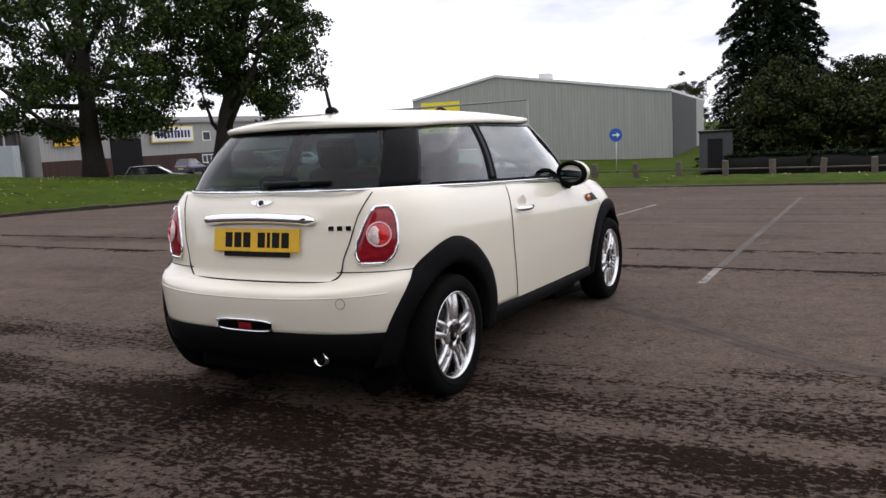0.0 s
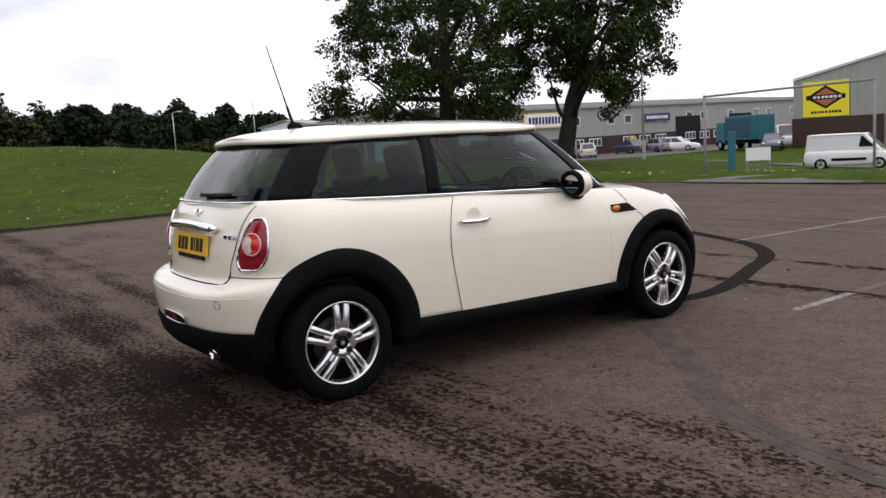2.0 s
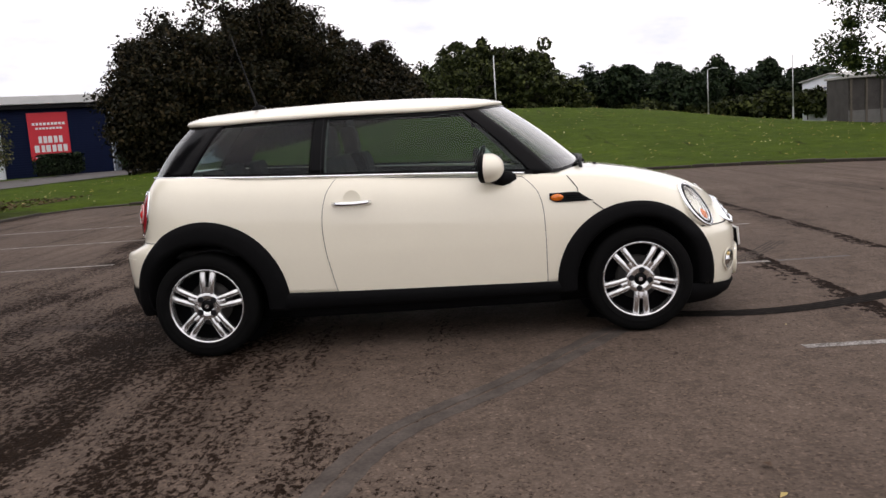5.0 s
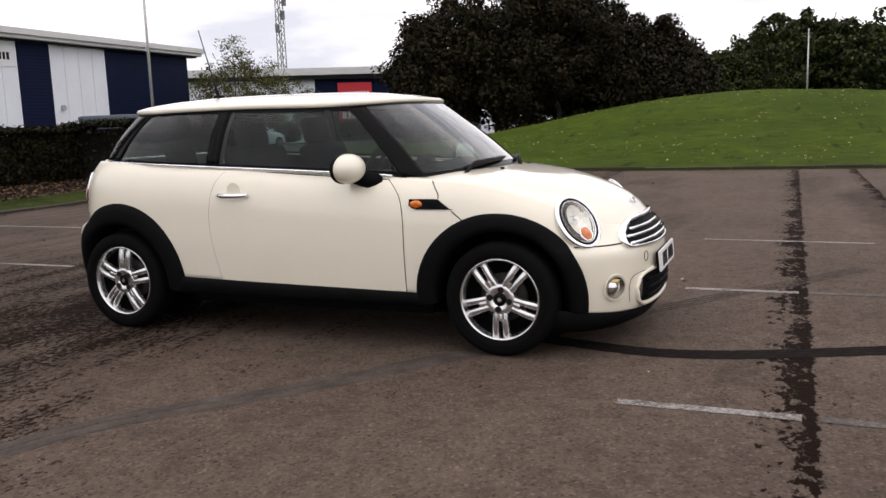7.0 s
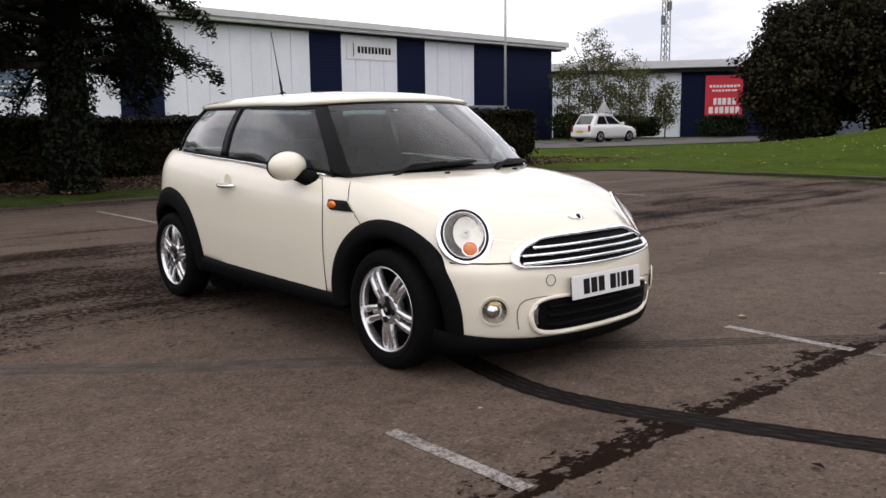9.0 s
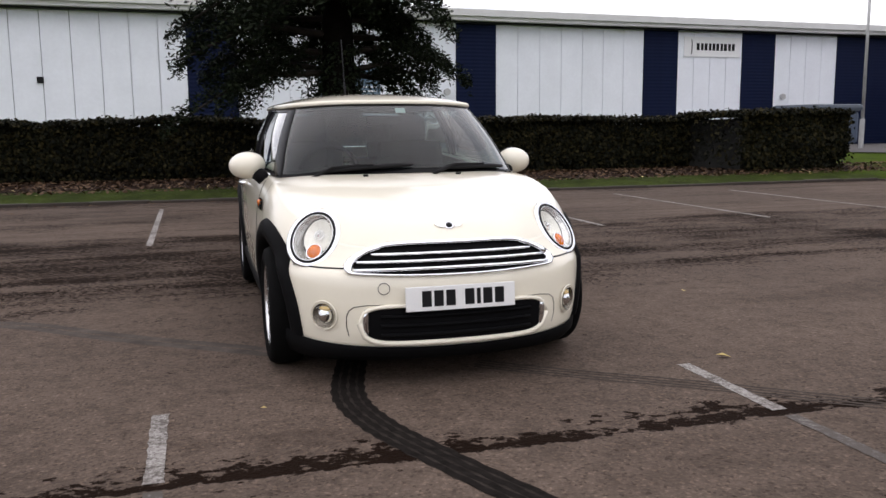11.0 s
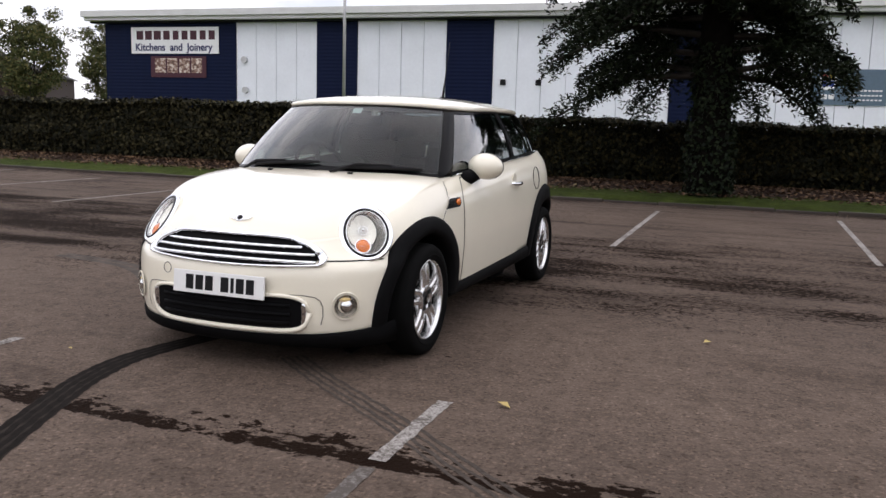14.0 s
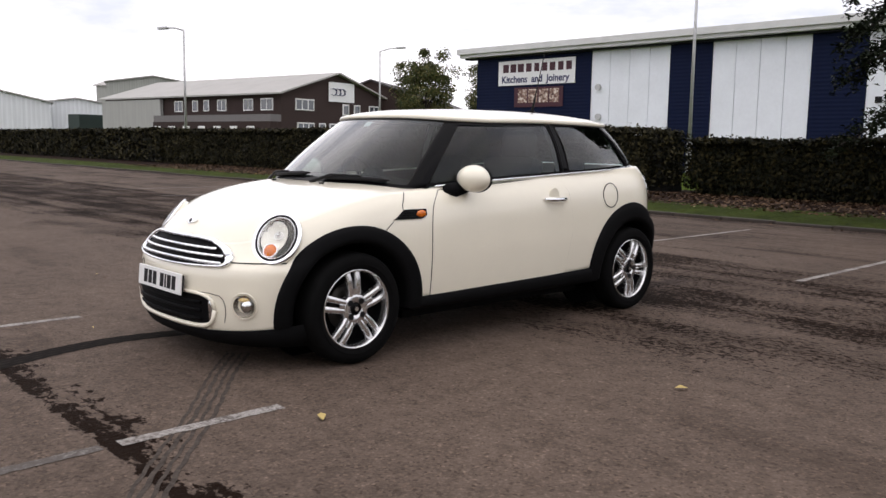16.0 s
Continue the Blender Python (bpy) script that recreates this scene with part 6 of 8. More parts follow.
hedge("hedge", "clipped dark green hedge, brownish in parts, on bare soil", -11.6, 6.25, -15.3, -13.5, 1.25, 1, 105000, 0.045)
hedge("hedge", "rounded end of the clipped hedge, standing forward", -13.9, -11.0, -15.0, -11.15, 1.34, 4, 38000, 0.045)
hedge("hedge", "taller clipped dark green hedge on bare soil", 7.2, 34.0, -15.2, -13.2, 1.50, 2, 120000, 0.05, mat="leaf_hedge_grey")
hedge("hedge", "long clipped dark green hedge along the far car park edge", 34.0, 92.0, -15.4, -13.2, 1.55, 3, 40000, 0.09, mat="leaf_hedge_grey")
# low dark shrubs by the showroom and road
for k, (x, y, w, h) in enumerate(((-38.5, -30.2, 3.4, 1.4), (-43.0, -29.4, 5.0, 1.2), (-47.0, -25.0, 4.0, 1.2), (-50.0, -20.8, 5.0, 1.3))):
    hedge("shrub", "low dark clipped shrub against the wall", x - w / 2, x + w / 2, y - 0.7, y + 0.7, h, 20 + k, 3200, 0.09, 0.2, "leaf_dark")
for k, (az, d, w, h) in enumerate(((-5.5, 55, 9.0, 1.2), (0.5, 50, 10.0, 1.1))):
    x, y = 2.69 + d * math.sin(radians(az)), -4.68 + d * math.cos(radians(az))
    hedge("shrub", "dark low bushes behind the fence", x - w / 2, x + w / 2, y, y + 1.5, h, 30 + k, 12000, 0.11, ground_height(x, y), "leaf_dark")

# fallen leaves: pale yellow specks over the mound and verges, browner along the kerbs and under the hedge
def leaf_litter(name, label, spots, size, mat, seed, lift):
    rng = np.random.default_rng(seed)
    c = np.array([(x, y, (0.0 if inside_park(x, y) > 0 else ground_z(x, y)) + (0.012 if inside_park(x, y) > 0 else lift)) for x, y in spots])
    me = leaf_cloud(name, c, np.tile((0.0, 0.0, 1.0), (len(c), 1)), size, mat, rng, 0.6, 0.25)
    thing(name, label, "leaves", kind="stuff", data=me)


lr = random.Random(77)
spots = []
while len(spots) < 1500:
    x, y = lr.uniform(-34, -9), lr.uniform(-14, 26)
    if inside_park(x, y) < -0.3 and noise.noise((x * 0.25, y * 0.25, 2.0)) > lr.uniform(-0.5, 0.5):
        spots.append((x, y))
for k in range(130):
    spots.append((lr.uniform(-2.5, 14), lr.uniform(12.3, 17.5)))
for k in range(90):
    spots.append((lr.uniform(-16, 20), lr.uniform(-10.9, -9.6)))
leaf_litter("fallen_leaves", "scattered pale yellow fallen leaves on the grass", spots, 0.036, M["leaf_yellow"], 8, 0.05)
M["leaf_brown"] = leaf_mat("fallen_brown_leaves", (0.03, 0.017, 0.010), (0.075, 0.042, 0.024), (0.15, 0.095, 0.055))
spots = []
for k in range(9000):
    spots.append((lr.uniform(-17, 30), -13.3 + 2.0 * lr.random() ** 1.6))
for k in range(5200):
    spots.append((lr.uniform(-17, 30), -9.75 - 1.7 * lr.random() ** 1.2))
leaf_litter("leaf_litter", "brown leaf litter under the hedge and on the verge", spots, 0.045, M["leaf_brown"], 9, 0.055)
spots = []
for k in range(260):
    y = lr.uniform(-8, 11)
    spots.append((KERB_W + 3.2 * smooth01((y - 5.0) / 7.0) + abs(lr.gauss(0, 0.25)) + 0.05, y))
for k in range(420):
    spots.append((lr.uniform(-14, 20), KERB_S + 0.05 + abs(lr.gauss(0, 0.18))))
for k in range(240):
    spots.append((lr.uniform(-4, 16), KERB_N - 0.05 - abs(lr.gauss(0, 0.2))))
for k in range(60):
    spots.append((lr.uniform(-13, 9), lr.uniform(-8.5, 9.5)))
leaf_litter("leaf_litter", "small brown leaves and bits lying on the asphalt", spots, 0.022, M["leaf_brown"], 10, 0.072)
for x, y, s_, mat in ((-1.44, 1.89, 0.042, "leaf_yellow"), (-2.2, 0.3, 0.03, "leaf_yellow"), (0.9, 2.0, 0.025, "leaf_yellow"), (3.0, 1.2, 0.02, "leaf_yellow"), (-0.95, 1.28, 0.022, "soil"), (0.46, 3.23, 0.03, "soil"), (2.7, 3.3, 0.025, "soil")):
    me = leaf_cloud("leaf", [(0, 0, 0.012)], [(0, 0, 1)], s_, M[mat], np.random.default_rng(int(x * 10 + 50)), 0.5, 0.1)
    thing("leaf", "single fallen leaf lying on the asphalt", "leaf", pose(x, y, 0.0), data=me)

# ---- the white hatchback ----
# car axes: x to its right, y forward, z up; the origin lies on the ground midway between the axles
AXLE, WHEEL_X, TYRE_R = 1.2335, 0.735, 0.300


def half_outline():
    pts = []
    for k in range(61):
        t = k / 60 * math.pi / 2
        pts.append((0.815 * math.sin(t) ** (2 / 3.0), -1.15 - 0.65 * math.cos(t) ** (2 / 3.0)))
    for k in range(1, 60):
        f = k / 60
        pts.append((0.815 + 0.012 * math.sin(math.pi * f), -1.15 + 2.35 * f))
    for k in range(61):
        t = k / 60 * math.pi / 2
        pts.append((0.815 * math.cos(t) ** (2 / 2.3), 1.2 + 0.735 * math.sin(t) ** (2 / 2.3)))
    return np.array(pts)


OUT = half_outline()
seg = np.hypot(*np.diff(OUT, axis=0).T)
ARC = np.concatenate(([0], np.cumsum(seg)))
LEN = float(ARC[-1])
tan = np.gradient(OUT, ARC, axis=0)
tan /= np.hypot(*tan.T)[:, None]
NRM = np.stack((tan[:, 1], -tan[:, 0]), 1)
NRM[0], NRM[-1] = (0, -1), (0, 1)

BELT = [(-1.7, 1.035), (-1.45, 1.035), (-0.42, 0.987), (0.3, 0.945), (0.8, 0.915), (1.0, 0.902), (1.2, 0.868), (1.4, 0.815), (1.55, 0.765), (1.68, 0.705), (1.78, 0.665), (1.94, 0.640)]
PAINT_LOW = [(-1.85, 0.39), (-1.6, 0.385), (-1.25, 0.36), (-0.78, 0.335), (0.77, 0.305), (1.2, 0.29), (1.55, 0.232), (1.94, 0.186)]
D_TOP = [(-0.2, 0.100), (0.0, 0.095), (0.02, 0.078), (0.05, 0.055), (0.09, 0.034), (0.15, 0.016), (0.25, 0.004), (0.4, 0.0)]
D_LOW = [(0.1, 0.06), (0.2, 0.045), (0.31, 0.022), (0.42, 0.009), (0.55, 0.0)]
D_FRONT = [(0.10, 0.12), (0.17, 0.035), (0.24, 0.006), (0.32, 0.0), (0.45, 0.0), (0.51, 0.006), (0.555, 0.024), (0.57, 0.034), (0.61, 0.062), (0.645, 0.092), (0.8, 0.16), (1.0, 0.25)]
D_REAR = [(0.2, 0.09), (0.3, 0.02), (0.42, -0.005), (0.55, -0.022), (0.625, -0.022), (0.648, -0.006), (0.668, 0.078), (0.75, 0.102), (0.88, 0.130), (0.97, 0.160), (1.035, 0.205), (1.2, 0.3)]


def cr(x, pts):
    """Cubic through pairs (monotone in x)."""
    xs, ys = [p[0] for p in pts], [p[1] for p in pts]
    if x <= xs[0]:
        return ys[0]
    if x >= xs[-1]:
        return ys[-1]
    i = int(np.searchsorted(xs, x)) - 1
    h = xs[i + 1] - xs[i]
    t = (x - xs[i]) / h
    sl = lambda a, b: (ys[b] - ys[a]) / (xs[b] - xs[a])
    m0 = sl(max(i - 1, 0), i + 1)
    m1 = sl(i, min(i + 2, len(xs) - 1))
    return (2 * t ** 3 - 3 * t * t + 1) * ys[i] + (t ** 3 - 2 * t * t + t) * h * m0 + (-2 * t ** 3 + 3 * t * t) * ys[i + 1] + (t ** 3 - t * t) * h * m1


def outline_at(s):
    x = float(np.interp(s, ARC, OUT[:, 0]))
    y = float(np.interp(s, ARC, OUT[:, 1]))
    nx = float(np.interp(s, ARC, NRM[:, 0]))
    ny = float(np.interp(s, ARC, NRM[:, 1]))
    l = math.hypot(nx, ny)
    return x, y, nx / l, ny / l


def surf(s, z, off=0.0, side=1):
    """A place on the body's skin at arc s (0: tail, LEN: nose) and height z."""
    x, y, nx, ny = outline_at(s)
    ds = cr(cr(y, BELT) - z, D_TOP) + cr(z, D_LOW)
    dn = cr(z, D_FRONT) if ny > 0 else cr(z + 0.050 * ny ** 4 * smooth01((0.80 - z) / 0.12), D_REAR)
    w = ny * ny
    corner = (2 * nx * ny) ** 2
    fuller = 0.034 * smooth01((0.61 - z) / 0.09) if ny > 0 else 0.012 * smooth01((0.66 - z) / 0.08)
    d = ds * (1 - w) + dn * w - fuller * corner - off
    return Vector((side * (x - nx * d), y - ny * d, z))


def crown_z(x, y, xi, zi):
    hc = cr(y, BONNET)
    u = min(1.0, abs(x) / max(xi, 1e-4))
    return zi + max(0.0, hc - zi) * (1 - u ** 3.0)


BONNET = [(0.5, 0.975), (0.9, 0.957), (1.06, 0.942), (1.21, 0.921), (1.36, 0.893), (1.48, 0.863), (1.60, 0.824), (1.68, 0.789), (1.75, 0.748), (1.80, 0.704), (1.83, 0.668), (1.846, 0.640)]
S_FINE = [LEN * i / 500 for i in range(501)]
RIM = np.array([tuple(surf(s, cr(outline_at(s)[1], BELT))) for s in S_FINE])


def rim_at(y):
    """The inner edge of the wing at a station y: its x and z."""
    return float(np.interp(y, RIM[:, 1], RIM[:, 0])), float(np.interp(y, RIM[:, 1], RIM[:, 2]))


def bonnet_z(x, y):
    xi, zi = rim_at(y)
    return crown_z(x, y, xi, zi)


def side_surf(y, z, off=0.0, side=1):
    """The skin of the flank at a station y and height z."""
    ss = S_SIDE
    key = round(z / 0.004)
    if key not in SIDE_CACHE:
        SIDE_CACHE[key] = [surf(s, key * 0.004).y for s in ss]
    ys = SIDE_CACHE[key]
    return surf(float(np.interp(y, ys, ss)), z, off, side)


S_SIDE = [LEN * i / 200 for i in range(201)]
SIDE_CACHE = {}


def end_surf(x, z, front=True, off=0.0):
    """The skin of the nose or tail at a given x and height."""
    if front:
        ss = [LEN * (0.62 + 0.38 * i / 120) for i in range(121)][::-1]
    else:
        ss = [LEN * 0.36 * i / 120 for i in range(121)]
    key = (front, round(z / 0.003))
    if key not in END_CACHE:
        END_CACHE[key] = [surf(s, key[1] * 0.003).x for s in ss]
    xs = END_CACHE[key]
    s = float(np.interp(abs(x), xs, ss))
    p = surf(s, z, off, 1 if x >= 0 else -1)
    top = cr(outline_at(s)[1], BELT)
    if front and z > top:
        y = 1.86
        while y > 1.0 and bonnet_z(x, y) < z:
            y -= 0.006
        p = Vector((x, y + off * 0.85, z + off * 0.5))
    return p


END_CACHE = {}
car = thing("hatchback_car", "cream-white three-door hatchback with black arches, parked on asphalt", "car")


LAMP_AT, LAMP_DIR = Vector((0.622, 1.610, 0.690)), Vector((0.46, 0.69, 0.56)).normalized()


def in_lamp(c):
    """Whether a place on the skin lies in a headlamp's opening."""
    d = Vector((abs(c.x), c.y, c.z)) - LAMP_AT
    lx = LAMP_DIR.cross(Vector((0, 0, 1))).normalized()
    lz = lx.cross(LAMP_DIR)
    return abs(d.dot(LAMP_DIR)) < 0.12 and (d.dot(lx) / 0.109) ** 2 + (d.dot(lz) / 0.130) ** 2 < 1.0


def body_skin(side):
    nz, ns = 34, 320
    verts, faces = [], []
    for i in range(ns + 1):
        s = LEN * i / ns
        y = outline_at(s)[1]
        zb, zt = cr(y, PAINT_LOW), cr(y, BELT)
        for k in range(nz + 1):
            f = k / nz
            f = f ** 0.85
            verts.append(surf(s, zb + (zt - zb) * f, 0.0, side))
        verts.append(surf(s, zt + (0.004 if y < 0.6 else -0.03), -0.085, side))
    nz += 1
    for i in range(ns):
        for k in range(nz):
            q = [i * (nz + 1) + k, i * (nz + 1) + k + 1, (i + 1) * (nz + 1) + k + 1, (i + 1) * (nz + 1) + k]
            c = sum((verts[j] for j in q), Vector()) / 4
            if min(math.hypot(c.y - AXLE, c.z - TYRE_R), math.hypot(c.y + AXLE, c.z - TYRE_R)) < 0.398 and abs(c.x) > 0.4:
                continue
            if in_lamp(c):
                continue
            faces.append(tuple(q) if side > 0 else tuple(q[::-1]))
    return verts, faces


bv, bf = body_skin(1)
cv, cf = body_skin(-1)
off = len(bv)
bm = bmesh.new()
vs = [bm.verts.new(v) for v in bv + cv]
for q in bf + [tuple(i + off for i in q) for q in cf]:
    bm.faces.new([vs[i] for i in q])
bmesh.ops.remove_doubles(bm, verts=bm.verts, dist=0.0005)
body = part("body", bm_mesh("body", bm, M["paint"], True), car)
md = body.modifiers.new("thickness", "SOLIDIFY")
md.thickness, md.offset = 0.006, -1.0

# bonnet over the engine, running down to the grille
rows = []
ys = [0.70 + (1.846 - 0.70) * (1 - (1 - i / 70) ** 1.7) for i in range(71)]
for y in ys:
    xi, zi = rim_at(y)
    if y >= 1.8455:
        xi = 0.004
    rows.append([Vector((xi * u, y, crown_z(xi * u, y, xi, zi))) for u in [math.sin(math.pi / 2 * (k / 40 - 1)) for k in range(81)]])
bv = [p for row in rows for p in row]
bf = []
for i in range(len(rows) - 1):
    for k in range(80):
        q = (i * 81 + k, i * 81 + k + 1, (i + 1) * 81 + k + 1, (i + 1) * 81 + k)
        if not in_lamp(sum((bv[j] for j in q), Vector()) / 4):
            bf.append(q)
bonnet = part("bonnet", mesh_from("bonnet", bv, bf, M["paint"], True), car)

# cowl below the windscreen
rows = []
for k in range(25):
    u = k / 12 - 1
    x = 0.705 * u
    y1 = 1.035 - 0.235 * u * u
    rows.append([Vector((x, 0.62 + (y1 - 0.62) * j / 6, bonnet_z(x, 0.62 + (y1 - 0.62) * j / 6) + 0.006)) for j in range(7)])
part("cowl", grid_mesh("cowl", rows, M["black_plastic"]), car, "black plastic scuttle panel")


def skin_patch(name, fn, nu, nv, mat, parent, label=""):
    rows_ = [[fn(i / nu, k / nv) for k in range(nv + 1)] for i in range(nu + 1)]
    return part(name, grid_mesh(name, rows_, mat), parent, label)


def skin_strip(name, pts, w, mat, parent, fn, lift=0.0025):
    """A thin seam along pairs (a, z) on a skin function fn(a, z, off)."""
    fine = []
    for (a0, z0), (a1, z1) in zip(pts, pts[1:]):
        n = max(2, int(math.hypot(a1 - a0, z1 - z0) / 0.03))
        fine += [(a0 + (a1 - a0) * k / n, z0 + (z1 - z0) * k / n) for k in range(n)]
    fine.append(pts[-1])
    rows_ = []
    for i, (a, z) in enumerate(fine):
        da = fine[min(i + 1, len(fine) - 1)][0] - fine[max(i - 1, 0)][0]
        dz = fine[min(i + 1, len(fine) - 1)][1] - fine[max(i - 1, 0)][1]
        l = math.hypot(da, dz) or 1
        rows_.append([fn(a - dz / l * w / 2, z + da / l * w / 2, lift), fn(a + dz / l * w / 2, z - da / l * w / 2, lift)])
    return part(name, grid_mesh(name, rows_, mat), parent)


DOOR_R = [(0.30, -0.462), (0.42, -0.490), (0.58, -0.520), (0.72, -0.530), (0.84, -0.515), (0.92, -0.485), (0.99, -0.430)]
DOOR_F = [(0.30, 0.712), (0.60, 0.712), (0.74, 0.705), (0.83, 0.680), (0.89, 0.630), (0.94, 0.575)]
for sd in (1, -1):
    def door_pt(u, v, grow=0.0, o=0.0, sd=sd):
        z0 = 0.320 - grow
        y_mid = -0.45 + 1.1 * u
        z = z0 + (cr(y_mid, BELT) - 0.012 + grow - z0) * v
        y0, y1 = cr(z, DOOR_R) - grow, cr(z, DOOR_F) + grow
        return side_surf(y0 + (y1 - y0) * u, z, o, sd)
    seam = skin_patch("door_seam", lambda u, v: door_pt(u, v, 0.0035, 0.0015), 30, 22, M["ink"], car)
    door = skin_patch("door", lambda u, v: door_pt(u, v, 0.0, 0.0040), 30, 22, M["paint"], car)
    # handle: bow grip with a scooped recess behind it
    part("handle_recess", cyl_mesh("handle_recess", 0.048, 0.006, M["paint"], 24, axis="X"), door, m=Matrix.Translation(side_surf(-0.355, 0.858, 0.0035, sd)) @ pose(0, 0, 0, 0, 0, 0))
    pts = [side_surf(-0.465 + 0.215 * k / 8, 0.836 - 0.004 * math.sin(math.pi * k / 8), 0.010 + 0.030 * math.sin(math.pi * k / 8) ** 0.6, sd) for k in range(9)]
    part("handle", tube_mesh("handle", pts, [0.010, 0.013, 0.014, 0.014, 0.014, 0.014, 0.014, 0.013, 0.010], M["chrome"], 10), door, "chrome door handle")
    # side repeater: black wedge with an amber lamp
    rows = []
    for k in range(13):
        u = k / 12
        lo = (0.745 + 0.245 * u, 0.757 - 0.004 * u)
        hi_y = 0.745 + 0.245 * u
        hi_z = 0.815 if hi_y < 0.905 else 0.815 - (hi_y - 0.905) / 0.085 * 0.060
        lo_z = 0.762 + 0.02 * max(0, 0.12 - u) / 0.12
        rows.append([side_surf(hi_y, lo_z + (max(hi_z, lo_z + 0.001) - lo_z) * j / 4, 0.007, sd) for j in range(5)])
    rep = part("side_repeater", grid_mesh("side_repeater", rows, M["gloss_black"]), car, "black wedge trim with amber side lamp")
    p = side_surf(0.787, 0.789, 0.008, sd)
    bm = bmesh.new()
    bmesh.ops.create_uvsphere(bm, u_segments=18, v_segments=10, radius=1.0)
    bmesh.ops.scale(bm, vec=(0.010, 0.036, 0.020), verts=bm.verts)
    part("lamp", bm_mesh("lamp", bm, M["amber"], True), rep, "amber lens", Matrix.Translation(p))
    for k in range(3):
        a = side_surf(0.835, 0.775 + 0.012 * k, 0.010, sd)
        b_ = side_surf(0.94 - 0.018 * k, 0.773 + 0.012 * k, 0.010, sd)
        part("fin", tube_mesh("fin", [a, b_], [0.003, 0.003], M["black_plastic"], 6), rep)
    # wing seams
    skin_strip("wing_seam", [(0.855, 0.905), (0.905, 0.835), (0.905, 0.815)], 0.005, M["ink"], car, lambda a, z, o, sd=sd: side_surf(a, z, o, sd))
    skin_strip("wing_seam", [(0.985, 0.752), (1.045, 0.705)], 0.005, M["ink"], car, lambda a, z, o, sd=sd: side_surf(a, z, o, sd))
    # sill
    rows = []
    for y in np.linspace(-0.86, 0.86, 25):
        zt_ = cr(y, PAINT_LOW) + 0.012
        rows.append([side_surf(y, z, o, sd) for z, o in ((zt_, 0.004), (zt_ - 0.012, 0.016), (zt_ - 0.040, 0.020), (0.262, 0.020), (0.244, 0.008), (0.236, -0.10))])
    part("sill", grid_mesh("sill", rows, M["arch_plastic"]), car, "black plastic sill")

# wheel arches
for sd in (1, -1):
    for yc in (AXLE, -AXLE):
        rows = []
        a0, a1 = (-9, 186) if yc > 0 else (-6, 189)
        for k in range(57):
            t = radians(a0 + (a1 - a0) * k / 56)
            row = []
            for r, o in ((0.350, -0.10), (0.350, -0.012), (0.358, 0.016), (0.385, 0.023), (0.425, 0.022), (0.447, 0.017), (0.458, 0.002)):
                outer = interp(math.cos(t), [(-1, 0.464), (0, 0.442), (1, 0.437)]) if yc > 0 else interp(math.cos(t), [(-1, 0.428), (-0.5, 0.470), (0, 0.484), (1, 0.484)])
                rr = r if r < 0.4 else 0.385 + (outer - 0.385) * (r - 0.385) / (0.458 - 0.385)
                y, z = yc + rr * math.cos(t), TYRE_R + rr * math.sin(t)
                row.append(side_surf(y, max(z, 0.16), o, sd))
            rows.append(row)
        part("wheel_arch", grid_mesh("wheel_arch", rows, M["arch_plastic"]), car, "black plastic wheel arch")
        rows = []
        for k in range(25):
            t = radians(-12 + 204 * k / 24)
            rows.append([Vector((sd * x, yc + 0.346 * math.cos(t), TYRE_R + 0.346 * math.sin(t))) for x in (0.42, 0.6, 0.77 if abs(math.cos(t)) < 0.8 else 0.70)])
        part("arch_liner", grid_mesh("arch_liner", rows, M["black_plastic"]), car)
        part("wheel_well", cyl_mesh("wheel_well", 0.345, 0.02, M["black_plastic"], 32, axis="X"), car, m=pose(sd * 0.43, yc, TYRE_R))

# lower black edges of the bumpers
for front in (True, False):
    rows = []
    for k in range(61):
        f = k / 60
        a = (LEN * 0.795 + LEN * 0.205 * 2 * min(f, 1 - f)) if front else (LEN * 0.165 * (1 - 2 * min(f, 1 - f)))
        sd = 1 if f < 0.5 else -1
        y = outline_at(a)[1]
        zt_ = cr(y, PAINT_LOW) + 0.012
        prof = ((zt_, 0.003), (zt_ - 0.015, 0.012), (zt_ - 0.06, 0.020), (0.125, 0.006), (0.105, -0.12)) if front else ((zt_ + 0.004, 0.003), (zt_ - 0.02, 0.012), (zt_ - 0.10, 0.006), (0.245, -0.02), (0.215, -0.14))
        rows.append([surf(a, z, o, sd) for z, o in prof])
    part("bumper_lip", grid_mesh("bumper_lip", rows, M["arch_plastic"]), car, "black plastic bumper lip")
part("floor_pan", box_mesh("floor_pan", -0.50, 0.50, -1.62, 1.74, 0.135, 0.34, M["black_plastic"], 0.03), car)
part("floor_pan", box_mesh("floor_pan", -0.66, 0.66, -0.80, 0.80, 0.165, 0.34, M["black_plastic"], 0.02), car)
part("boot_floor", box_mesh("boot_floor", -0.60, 0.60, -1.60, -0.9, 0.55, 0.60, M["cabin"], 0.02), car)
part("bulkhead", box_mesh("bulkhead", -0.66, 0.66, 0.80, 0.86, 0.30, 0.90, M["black_plastic"], 0.02), car)

